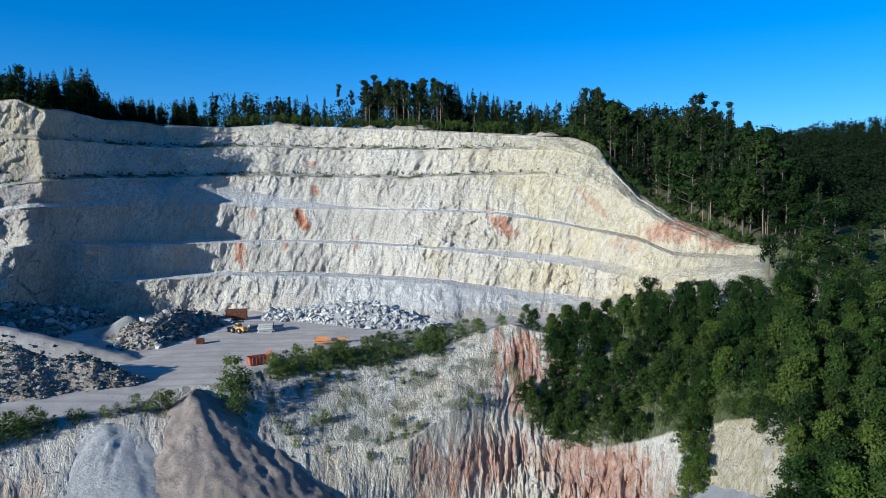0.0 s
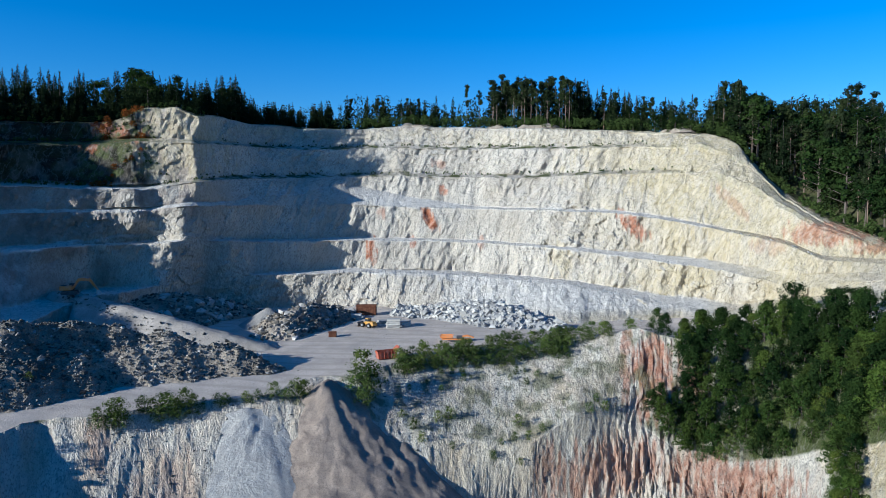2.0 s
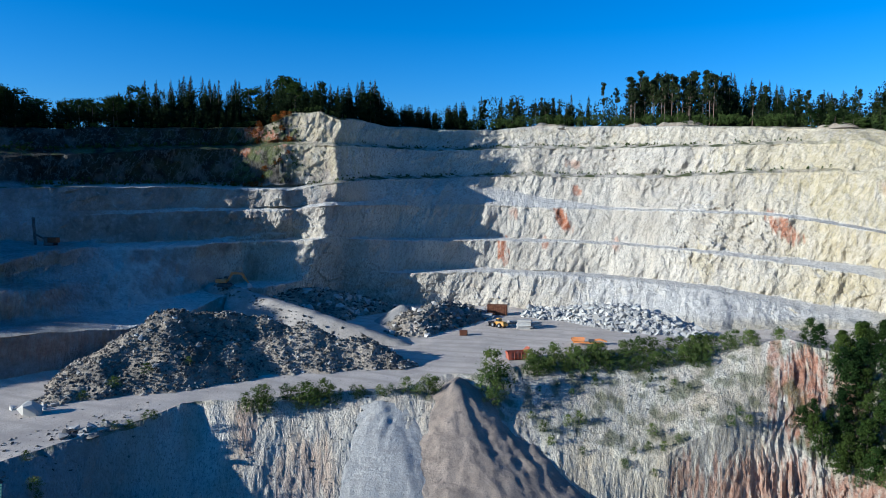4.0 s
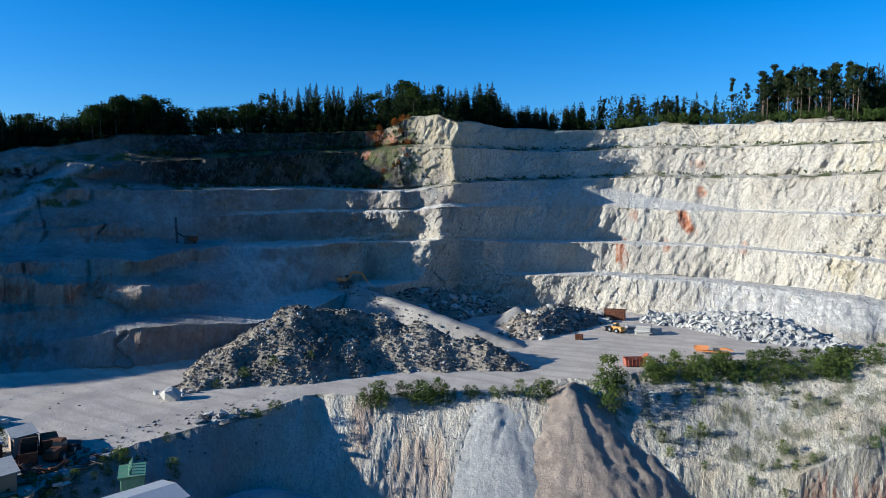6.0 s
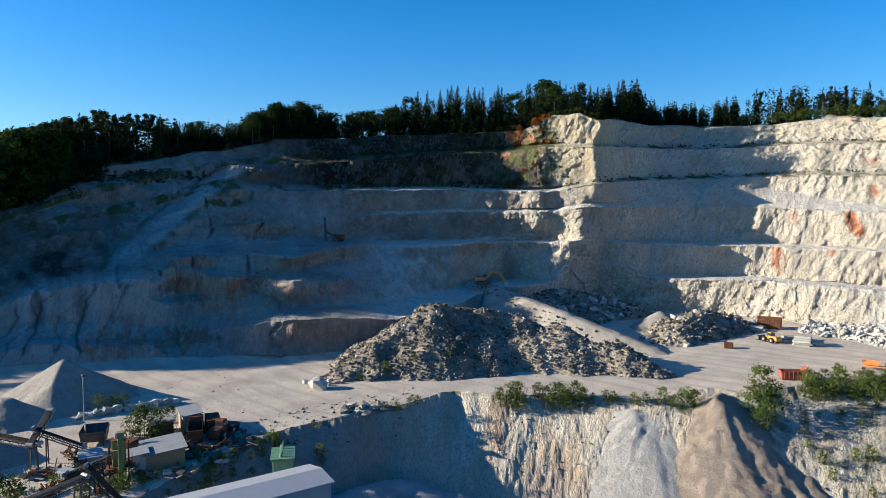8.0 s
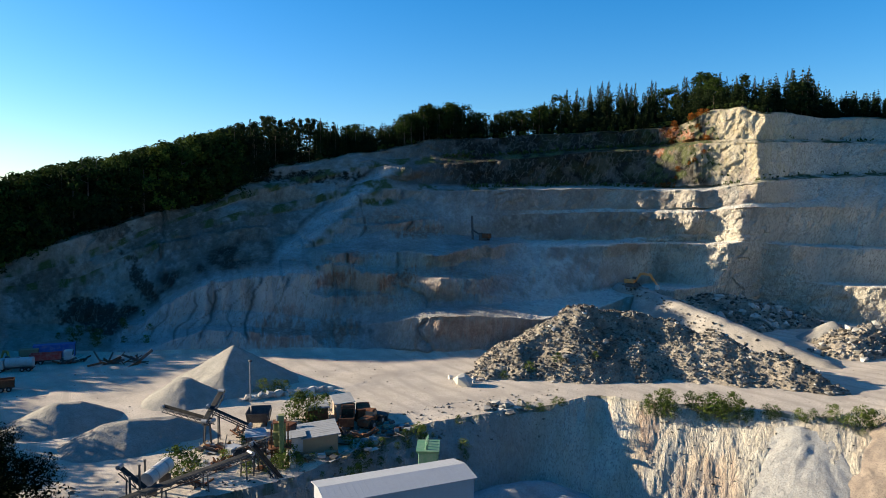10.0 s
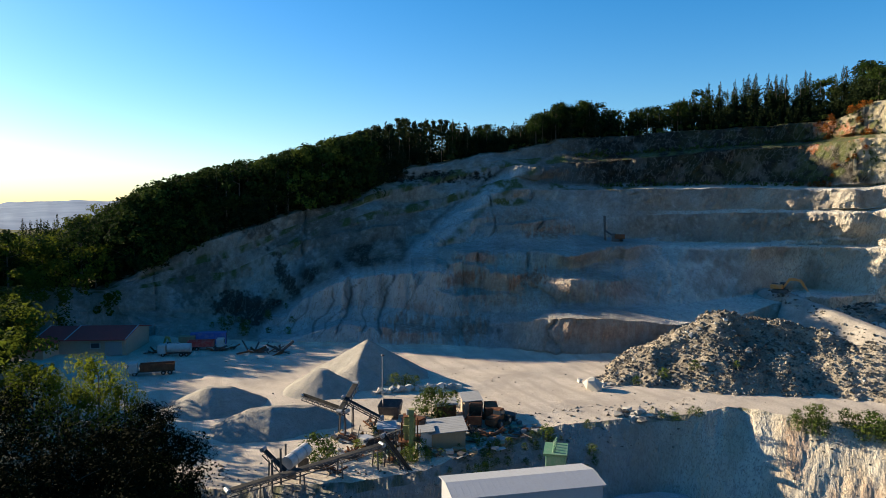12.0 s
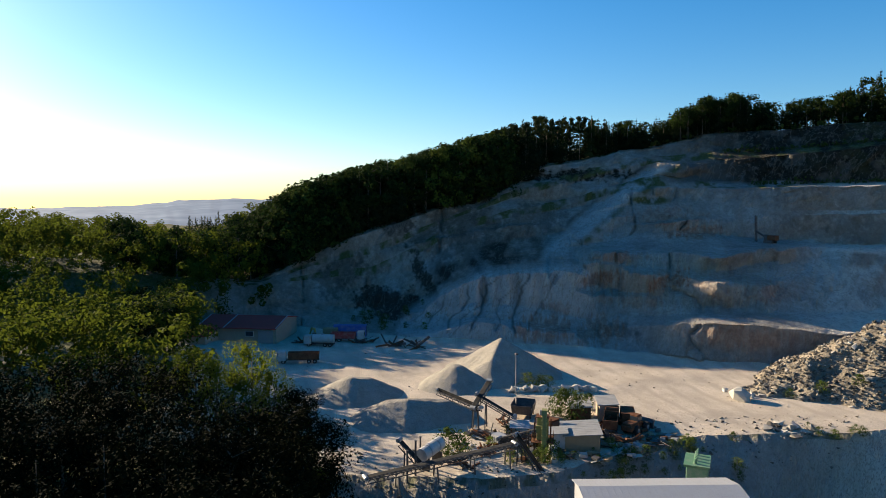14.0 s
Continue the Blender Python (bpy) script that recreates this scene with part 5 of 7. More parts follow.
scrub(46, -26.5, -9.0, edge("lip", 0.5), edge("lip", 7), (2.0, 4.0), 1.6)
scrub(14, -5.0, 1.5, edge("brow", -2), edge("brow", 5), (2.5, 4.5), 1.8)
scrub(16, -3.0, 14.0, edge("lip", -3), edge("lip", 6), (1.4, 2.8), 2.0)
for az, r, h in ((-23.7, 131.5, 3.6), (-24.5, 128.5, 4.2), (-25.2, 125.5, 4.6), (-25.8, 121.0, 5.0), (-24.9, 124.5, 3.2), (-23.2, 134.0, 3.0)):
    plant("young_tree", az, r, h)
for az, r, h in ((17.2, 148.5, 7.5), (16.5, 147.0, 6.2), (17.5, 144.0, 5.2), (16.6, 142.5, 4.6), (17.0, 139.5, 4.0), (22.4, 140.0, 4.4), (21.8, 141.5, 3.4), (24.2, 139.6, 3.2), (23.3, 139.0, 2.6)):
    plant("bush", az, r, h, "rounded bush beside the haul road", "bush")
scrub(15, 30.5, 37.5, edge("lip", -2.5), edge("lip", 1.0), (2.6, 4.4), 1.3)
scrub(10, 24.5, 31.0, edge("lip", -1), edge("lip", 1.5), (1.2, 2.4), 1.3)
scrub(6, 44.0, 48.5, edge("brow", -1.5), edge("brow", 2.0), (1.0, 2.0), 1.2)
scrub(16, 33.2, 36.6, edge("t6", -3.5), edge("c6", -1), (1.6, 3.2), 1.2, "bush", "rust-brown shrub on the dark bench", RUSTY_BUSH)
scrub(12, 33.6, 38.5, edge("t5", -3.5), edge("t5", 0), (1.2, 2.4), 1.2, "bush", "rust-brown shrub on the dark bench", RUSTY_BUSH)
scrub(10, 54, 66, edge("lip", -8), edge("lip", 0), (1.5, 3.0), 1.6)
scrub(14, 76.5, 84.0, edge("foot", 1), edge("c1", 8), (1.6, 3.4), 2.0)
scrub(8, 96.5, 101.0, 150, 205, (12, 18), 6.0, "broadleaf_tree")

for k in range(9):
    az, r = 93.6 + 0.28 * k + rng.uniform(-0.1, 0.1), rng.uniform(330, 400)
    plant("spruce", az, r, max(9.0, min(26.0, canopy(az, r) * rng.uniform(0.85, 1.05))), "tall spruce on the far edge of the valley", "tree")

# the wood below the drone, to its left; its leaves are darkened for shade
scrub(18, 86.5, 112.0, 58, 88, (13, 18), 5.5, "broadleaf_tree", "tall leafy tree in the near wood, leaves darkened for shade", NEAR_TREE)
scrub(14, 89.0, 112.0, 50, 74, (13, 18), 5.0, "spruce", "tall spruce in the near wood, needles darkened for shade", NEAR_SPRUCE)
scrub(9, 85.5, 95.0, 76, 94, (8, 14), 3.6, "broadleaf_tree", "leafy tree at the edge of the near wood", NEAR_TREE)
plant("broadleaf_tree", 84.0, 73.0, 11.5, "yellow-green birch at the edge of the wood", "tree", BRIGHT_TREE, 0.5)
for az, r, h, w in ((91.3, 99.0, 18.5, 0.75), (92.6, 97.0, 15.0, 0.75), (89.6, 96.0, 15.5, 0.7), (88.2, 93.0, 12.5, 0.7), (94.0, 102.0, 15.5, 0.8), (87.2, 88.0, 10.5, 0.65), (95.6, 104.0, 16.0, 0.8), (86.0, 84.0, 9.5, 0.6)):
    plant("broadleaf_tree", az, r, h, "yellow-green tree above the near wood, brightened as if sunlit", "tree", BRIGHT_TREE, w)


# ---- woods too far and dense to count ----
def far_wood(name, spots, size, per, label, conifer, leaf):
    """One mesh of many crowns at the spots (degrees, distance, height)."""
    verts, faces, base = [], [], 0
    for az, r, h in spots:
        if rng.uniform() < conifer:
            pts, outs = spruce_points(h, h * 0.25, per)
        else:
            pts, outs = clump_points(broad_balls(h, h * 0.36, 10, 0.35), per)
        g = ground(az, r)
        v, f = leaf_quads(pts + np.array(g), np.full(len(pts), size), 0.3, outs)
        verts.append(v)
        faces.append(f + base)
        base += len(v)
    ob = new(name, mesh_of(name, np.concatenate(verts), np.concatenate(faces), leaf))
    return tagged(ob, label, "woodland", kind="stuff")


def spots(n, az0, az1, r0, r1, tall, sky=False, least=1.5):
    out = []
    while len(out) < n:
        az = rng.uniform(az0, az1)
        a, b = (r0(az) if callable(r0) else r0), (r1(az) if callable(r1) else r1)
        r = math.sqrt(rng.uniform(a * a, b * b))
        h = rng.uniform(*tall)
        if sky:
            h = min(h, canopy(az, r) * rng.uniform(0.72, 0.98))
        if h > least:
            out.append((az, r, h))
    return out


far_wood("hill_wood", spots(300, -26, -13, lambda a: rim(a) + 26, lambda a: rim(a) + 75, (16, 23), True), 1.1, 110, "dense mixed wood on the slope", 0.6, NEEDLES)
far_wood("ridge_wood", spots(1150, -36, -21, lambda a: 400 if a > -26 else 325, 700, (13, 20)), 1.55, 95, "dark spruce wood on the far ridge", 0.8, NEEDLES)
far_wood("rim_wood", spots(620, -13, 70, lambda a: rim(a) + 12, lambda a: rim(a) + 50, (7, 20), True), 1.0, 120, "wood behind the quarry rim", 0.8, NEEDLES)
far_wood("left_hill_wood", spots(420, 66, 95, lambda a: rim(a) + 14, lambda a: rim(a) + 110, (12, 20), True), 0.95, 190, "mixed wood on the hill above the yard", 0.5, LEAF)
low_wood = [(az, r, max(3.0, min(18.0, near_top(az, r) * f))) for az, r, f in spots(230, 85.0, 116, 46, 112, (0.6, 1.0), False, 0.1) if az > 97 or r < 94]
far_wood("near_wood", low_wood, 0.40, 620, "leafy wood on the near slope, darkened for shade", 0.15, SHADED_LEAF)
far_wood("rim_scrub", spots(170, -24, -11, lambda a: rim(a) + 0.5, lambda a: rim(a) + 8, (1.4, 4.0)) + spots(380, -13, 20, lambda a: rim(a) + 3.0, lambda a: rim(a) + 12, (2.4, 6.0)) + spots(120, 28, 60, lambda a: rim(a) + 0.5, lambda a: rim(a) + 6, (1.2, 2.6)), 0.55, 170, "low scrub along the quarry rim", 0.2, BUSH_LEAF)
far_wood("edge_wood", spots(640, 18.5, 92, lambda a: rim(a) + 1.0, lambda a: rim(a) + 16, (3.5, 9.0)), 0.85, 90, "dark young wood along the quarry edge", 0.7, NEEDLES)
far_wood("hill_edge_wood", spots(260, 68, 91, lambda a: rim(a) + 0.5, lambda a: rim(a) + 9, (5.0, 11.0)), 0.8, 130, "dense leafy edge of the wooded hill", 0.3, PINE)
far_wood("bench_scrub", [(az, edge(k, rng.uniform(-2.5, 0.5))(az), rng.uniform(0.5, 1.6)) for k, a0, a1, n in (("t5", 31, 52, 220), ("t6", 32, 54, 220), ("t5", -8, 30, 110), ("t6", -6, 28, 110)) for az in rng.uniform(a0, a1, n)], 0.42, 40, "weeds and low scrub on the benches", 0.0, BUSH_LEAF)
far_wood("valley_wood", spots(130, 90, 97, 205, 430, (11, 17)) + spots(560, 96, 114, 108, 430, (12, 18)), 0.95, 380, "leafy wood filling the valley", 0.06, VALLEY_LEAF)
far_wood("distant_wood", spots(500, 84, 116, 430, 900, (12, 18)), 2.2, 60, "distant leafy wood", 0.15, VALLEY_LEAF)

# ---- paints and metals ----
def paint(name, c, rough=0.5, metal=0.0, dirt=(0.35, 0.31, 0.26), wear=0.5):
    n = Nodes(name, rough, metal)
    k = n.mix(n.ramp(n.noise(0.9, 6, 0.7), (0.42, (0, 0, 0)), (0.75, (wear, wear, wear))), c, dirt)
    k = n.mix(n.ramp(n.noise(5.0, 4, 0.7), (0.5, (0, 0, 0)), (0.8, (0.35, 0.35, 0.35))), k, tuple(v * 0.5 for v in c))
    return n.colour(k)


ORANGE = paint("orange machine paint", (0.58, 0.19, 0.025))
YELLOW_PAINT = paint("yellow machine paint", (0.46, 0.23, 0.02))
RUST_RED = paint("faded red steel", (0.30, 0.065, 0.03), 0.8)
RUST = paint("rusty steel", (0.11, 0.045, 0.025), 0.85, 0.0, (0.28, 0.14, 0.07))
DARK_STEEL = paint("dark steel", (0.045, 0.045, 0.05), 0.6, 0.3, (0.20, 0.18, 0.15))
GREY_STEEL = paint("grey steel", (0.28, 0.29, 0.30), 0.5, 0.4)
OLIVE = paint("olive machine paint", (0.20, 0.205, 0.062), 0.65, 0.0, (0.16, 0.11, 0.06))
GREEN = paint("green machine paint", (0.075, 0.20, 0.105), 0.6)
WHITE_SHEET = paint("white sheet metal", (0.31, 0.32, 0.34), 0.55, 0.0, (0.27, 0.265, 0.25), 0.4)
BLUE_PAINT = paint("blue paint", (0.03, 0.09, 0.32), 0.5)
RED_PAINT = paint("red paint", (0.42, 0.03, 0.025), 0.5)
WHITE_PAINT = paint("white paint", (0.42, 0.42, 0.41), 0.5, 0.0, (0.24, 0.215, 0.18), 0.7)
TAN_WALL = paint("tan rendered wall", (0.29, 0.21, 0.13), 0.9, 0.0, (0.20, 0.15, 0.10))
CREAM_WALL = paint("cream rendered wall", (0.38, 0.295, 0.225), 0.9, 0.0, (0.26, 0.205, 0.16))
RED_TILE = paint("dark red roof sheet", (0.36, 0.055, 0.05), 0.8, 0.0, (0.20, 0.05, 0.045))
GREY_ROOF = paint("weathered roof sheet", (0.23, 0.235, 0.24), 0.7, 0.0, (0.12, 0.11, 0.10))
CONCRETE = paint("stained concrete", (0.42, 0.40, 0.36), 0.9, 0.0, (0.25, 0.23, 0.20))
RUBBER = paint("black rubber", (0.02, 0.02, 0.02), 0.85, 0.0, (0.10, 0.09, 0.08))


def window_glass():
    n = Nodes("dark window glass", 0.06)
    n.shader.inputs["IOR"].default_value = 1.5
    return n.colour((0.03, 0.04, 0.05))


GLASS = window_glass()


def B(*blocks):
    """A bmesh of blocks (x, y, z of the base's centre, then sizes, and a bevel)."""
    bm = bmesh.new()
    for x, y, z, sx, sy, sz, *bevel in blocks:
        box(bm, sx, sy, sz, Matrix.Translation((x, y, z)), bevel[0] if bevel else 0.03)
    return bm


def place(az, r, turn, z=None, sink=0.05):
    """A pose on the ground, its x axis turned by that many degrees from the direction of +x."""
    p = polar(az, r, height(az, r) - sink if z is None else z)
    return Matrix.Translation(p) @ Matrix.Rotation(radians(turn), 4, "Z")


def wheel(parent, x, y, radius, width):
    one = bmesh.new()
    rod(one, (x, y - width / 2, radius), (x, y + width / 2, radius), radius, radius, 16)
    w = part("wheel", one, RUBBER, parent)
    hub = bmesh.new()
    rod(hub, (x, y - width / 2 - 0.03, radius), (x, y + width / 2 + 0.03, radius), radius * 0.45, radius * 0.45, 10)
    part("hub", hub, GREY_STEEL, w)


def track(parent, y, length, high, width):
    bm = bmesh.new()
    h = high / 2
    outline = [(-length / 2 + h * 0.4, 0), (length / 2 - h * 0.4, 0), (length / 2, h * 0.7), (length / 2, h * 1.3), (length / 2 - h * 0.5, high), (-length / 2 + h * 0.5, high),
               (-length / 2, h * 1.3), (-length / 2, h * 0.7)]
    prism(bm, outline, width, Matrix.Translation((0, y, 0)))
    t = part("track", bm, DARK_STEEL, parent)
    for k in range(9):
        part("pad", box(bmesh.new(), 0.22, width + 0.06, 0.06, Matrix.Translation((-length / 2 + 0.4 + k * (length - 0.8) / 8, y, high - 0.01))), DARK_STEEL, t)


def arm_part(name, points, width, material, parent, label=""):
    bm = bmesh.new()
    prism(bm, points, width)
    return part(name, bm, material, parent, label)


def excavator(m, colour, label, s=1.0):
    ob = thing("excavator", m @ Matrix.Diagonal((s, s, s, 1)), label, "excavator")
    for y in (-1.2, 1.2):
        track(ob, y, 4.2, 0.95, 0.65)
    part("turntable", B((0, 0, 0.75, 1.6, 1.6, 0.45, 0.1)), DARK_STEEL, ob)
    body = part("body", B((-0.75, 0, 1.15, 3.0, 2.8, 1.25, 0.18), (-2.05, 0, 1.1, 0.8, 2.7, 1.35, 0.22)), colour, ob)
    part("engine_cover", B((-1.5, 0.2, 2.38, 1.5, 1.7, 0.22, 0.08)), DARK_STEEL, body)
    cab = part("cab", B((0.55, 0.9, 1.15, 1.5, 1.0, 1.85, 0.15)), DARK_STEEL, ob, "dark glazed cab")
    part("window", B((0.62, 0.9, 2.0, 1.44, 1.04, 0.75, 0.1)), GLASS, cab)
    arm_part("boom", [(0.5, 1.5), (1.0, 1.4), (2.6, 3.7), (5.3, 3.6), (5.4, 4.0), (3.6, 4.55), (2.2, 4.35)], 0.55, colour, ob)
    arm_part("stick", [(4.9, 4.3), (5.3, 4.4), (5.7, 3.8), (7.5, 0.9), (7.15, 0.75), (5.2, 3.3)], 0.42, colour, ob)
    ram = bmesh.new()
    rod(ram, (1.4, 0.2, 1.6), (3.0, 0.2, 3.7), 0.10)
    rod(ram, (3.2, 0, 4.6), (5.0, 0, 4.45), 0.09)
    part("ram", ram, GREY_STEEL, ob)
    arm_part("bucket", [(7.1, 0.95), (7.6, 0.9), (8.1, 0.2), (7.9, -0.35), (7.2, -0.5), (6.85, -0.1)], 1.2, WHITE_PAINT, ob, "dusty pale bucket")
    return ob


def drill_rig(m):
    ob = thing("drill_rig", m, "dark crawler drill rig with an upright mast", "drill rig")
    for y in (-0.9, 0.9):
        track(ob, y, 3.0, 0.8, 0.45)
    part("body", B((-0.6, 0, 0.8, 3.2, 1.9, 1.5, 0.12)), RUST, ob)
    part("cab", B((0.9, 0.6, 0.8, 1.1, 1.0, 1.7, 0.1)), DARK_STEEL, ob)
    arm_part("boom", [(0.9, 1.6), (1.4, 1.4), (4.6, 3.0), (4.5, 3.5)], 0.4, DARK_STEEL, ob)
    mast = bmesh.new()
    for dx, dy in ((-0.2, -0.2), (0.2, -0.2), (-0.2, 0.2), (0.2, 0.2)):
        beam(mast, (4.6 + dx, dy, 0.0), (5.0 + dx, dy, 8.0), 0.14, 0.14)
    for k in range(9):
        x, z = 4.6 + k * 0.05, k * 0.95 + 0.2
        beam(mast, (x - 0.2, -0.2, z), (x + 0.2, 0.2, z + 0.5), 0.1, 0.1)
    part("mast", mast, DARK_STEEL, ob)
    return ob


def wheel_loader(m, label, s=1.0, colour=None):
    ob = thing("wheel_loader", m @ Matrix.Diagonal((s, s, s, 1)), label, "wheel loader")
    for x in (-1.6, 1.5):
        for y in (-1.1, 1.1):
            wheel(ob, x, y, 0.85, 0.6)
    colour = colour or YELLOW_PAINT
    part("rear_body", B((-1.9, 0, 0.9, 2.6, 1.9, 1.25, 0.15), (-3.2, 0, 0.8, 0.5, 2.1, 1.0, 0.12)), colour, ob)
    part("front_frame", B((1.3, 0, 0.7, 2.0, 1.2, 0.9, 0.1)), colour, ob)
    cab = part("cab", B((-0.2, 0, 1.2, 1.4, 1.5, 2.0, 0.12)), colour, ob)
    part("window", B((-0.2, 0, 2.1, 1.46, 1.56, 0.8, 0.05)), GLASS, cab)
    for y in (-0.6, 0.6):
        arm = bmesh.new()
        beam(arm, (0.6, y, 1.8), (3.4, y, 0.7), 0.25, 0.35)
        part("lift_arm", arm, colour, ob)
    bm = bmesh.new()
    prism(bm, [(3.3, 0.1), (4.6, 0.05), (4.65, 0.15), (3.6, 0.35), (3.5, 1.0), (4.0, 1.5), (3.9, 1.6), (3.2, 1.1)], 2.8)
    part("bucket", bm, DARK_STEEL, ob)
    return ob


def skip_walls(lx, ly, h, flare, thick=0.12):
    """An open steel body with flared sides, floor and ribs."""
    bm = bmesh.new()
    box(bm, lx, ly, 0.15, Matrix())
    for sx in (-1, 1):
        prism(bm, [(sx * lx / 2, 0), (sx * (lx / 2 + flare), h), (sx * (lx / 2 + flare - thick), h), (sx * (lx / 2 - thick), 0)], ly)
    for sy in (-1, 1):
        prism(bm, [(sy * ly / 2, 0), (sy * (ly / 2 + flare * 0.4), h), (sy * (ly / 2 + flare * 0.4 - thick), h), (sy * (ly / 2 - thick), 0)], lx, Matrix.Rotation(radians(90), 4, "Z"))
    return bm


def tipper_body(m):
    ob = thing("tipper_body", m, "faded red steel tipper body standing open on the quarry floor", "tipper body")
    part("tub", skip_walls(5.6, 2.6, 2.3, 0.35), RUST_RED, ob)
    for k in range(5):
        for sy in (-1, 1):
            part("rib", B((-2.2 + k * 1.1, sy * 1.45, 0.1, 0.16, 0.14, 2.1, 0.02)), RUST_RED, ob)
    bm = bmesh.new()
    prism(bm, [(2.6, 2.2), (3.9, 3.3), (3.8, 3.45), (2.5, 2.4)], 2.6)
    part("cab_guard", bm, RUST_RED, ob)
    part("skid", B((0, -0.8, -0.25, 5.4, 0.3, 0.3, 0.03)), DARK_STEEL, ob)
    part("skid", B((0, 0.8, -0.25, 5.4, 0.3, 0.3, 0.03)), DARK_STEEL, ob)
    return ob


def container(m, size, material, label, category="container", name="container"):
    lx, ly, lz = size
    ob = thing(name, m, label, category)
    part("body", B((0, 0, 0.12, lx, ly, lz, 0.05)), material, ob)
    n = max(4, int(lx / 0.6))
    for k in range(n):
        for sy in (-1, 1):
            part("rib", B((-lx / 2 + (k + 0.5) * lx / n, sy * (ly / 2 + 0.03), 0.25, 0.16, 0.08, lz - 0.3, 0.02)), material, ob)
    part("top_rail", B((0, 0, lz + 0.1, lx + 0.1, ly + 0.1, 0.1, 0.02)), material, ob)
    part("door", B((lx / 2 + 0.03, 0, 0.25, 0.08, ly * 0.85, lz - 0.35, 0.02)), DARK_STEEL, ob)
    return ob


def lorry(m, label, cab_paint, load, length=8.0):
    ob = thing("lorry", m, label, "lorry")
    for x in (-length / 2 + 1.0, -length / 2 + 2.3, length / 2 - 1.4):
        for y in (-1.0, 1.0):
            wheel(ob, x, y, 0.5, 0.35)
    part("chassis", B((0, 0, 0.65, length, 0.9, 0.3, 0.03)), DARK_STEEL, ob)
    cab = part("cab", B((length / 2 - 1.0, 0, 0.6, 1.9, 2.4, 2.3, 0.2)), cab_paint, ob)
    part("windscreen", B((length / 2 - 0.03, 0, 1.75, 0.1, 2.1, 0.85, 0.03)), GLASS, cab)
    if load == "tank":
        bm = bmesh.new()
        rod(bm, (-length / 2 + 0.2, 0, 2.0), (length / 2 - 2.3, 0, 2.0), 1.1, 1.1, 18)
        tank = part("tank", bm, WHITE_PAINT, ob)
        part("manhole", B((-0.8, 0, 3.05, 0.7, 0.7, 0.2, 0.05)), GREY_STEEL, tank)
    else:
        tub = skip_walls(length - 2.6, 2.3, 1.5, 0.12)
        bmesh.ops.translate(tub, verts=tub.verts[:], vec=(-1.2, 0, 0.98))
        part("tub", tub, load, ob)
    return ob


def shed(m, lx, ly, wall_h, roof_h, wall_mat, roof_mat, label, opening=True, name="shed", over=0.4, mono=False):
    """A shed with ribbed roof; x runs along the ridge."""
    ob = thing(name, m, label, "shed")
    for y in (ly / 2 - 0.1, -ly / 2 + 0.1):
        part("wall", B((0, y, 0, lx - 0.41, 0.2, wall_h)), wall_mat, ob)
    for sx in (-1, 1):
        gable = bmesh.new()
        top = [(-ly / 2, 0), (ly / 2, 0), (ly / 2, wall_h), (0 if not mono else -ly / 2, wall_h + roof_h - 0.05), (-ly / 2, wall_h)]
        if mono:
            top = [(-ly / 2, 0), (ly / 2, 0), (ly / 2, wall_h), (-ly / 2, wall_h + roof_h - 0.05)]
        prism(gable, top, 0.2, Matrix.Translation((sx * (lx / 2 - 0.1), 0, 0)) @ Matrix.Rotation(radians(90), 4, "Z"))
        part("gable_wall", gable, wall_mat, ob)
    slopes = [[(0, wall_h + roof_h), (ly / 2 + over, wall_h - 0.1), (ly / 2 + over, wall_h + 0.02), (0, wall_h + roof_h + 0.12)],
              [(0, wall_h + roof_h), (-ly / 2 - over, wall_h - 0.1), (-ly / 2 - over, wall_h + 0.02), (0, wall_h + roof_h + 0.12)]]
    if mono:
        slopes = [[(-ly / 2 - over, wall_h + roof_h), (ly / 2 + over, wall_h), (ly / 2 + over, wall_h + 0.12), (-ly / 2 - over, wall_h + roof_h + 0.12)]]
    for sl in slopes:
        bm = bmesh.new()
        prism(bm, sl, lx + 2 * over, Matrix.Rotation(radians(90), 4, "Z"))
        roof = part("roof", bm, roof_mat, ob)
        ribs = bmesh.new()
        (y0, z0), (y1, z1) = sl[3], sl[2]
        n = int((lx + 2 * over) / 0.75)
        for k in range(n + 1):
            x = -(lx / 2 + over) + k * (lx + 2 * over) / n
            beam(ribs, (x, y0, z0), (x, y1, z1), 0.04, 0.025)
        part("roof_rib", ribs, roof_mat, roof)
    if opening:
        # a closed dark panel; its colour gives the shade of an opening
        part("doorway", B((lx * 0.22, -ly / 2 - 0.04, 0.02, 2.4, 0.12, min(2.6, wall_h - 0.3), 0.02)), DARK_STEEL, ob, "dark panel standing for the shade of an open doorway")
        w = part("window", B((-lx * 0.25, -ly / 2 - 0.03, wall_h * 0.45, 1.2, 0.1, 0.9, 0.02)), GLASS, ob)
        part("window_frame", B((-lx * 0.25, -ly / 2 - 0.05, wall_h * 0.45 - 0.12, 1.4, 0.12, 0.1, 0.01), (-lx * 0.25, -ly / 2 - 0.05, wall_h * 0.45 + 0.92, 1.4, 0.12, 0.1, 0.01)), WHITE_PAINT, w)
    return ob


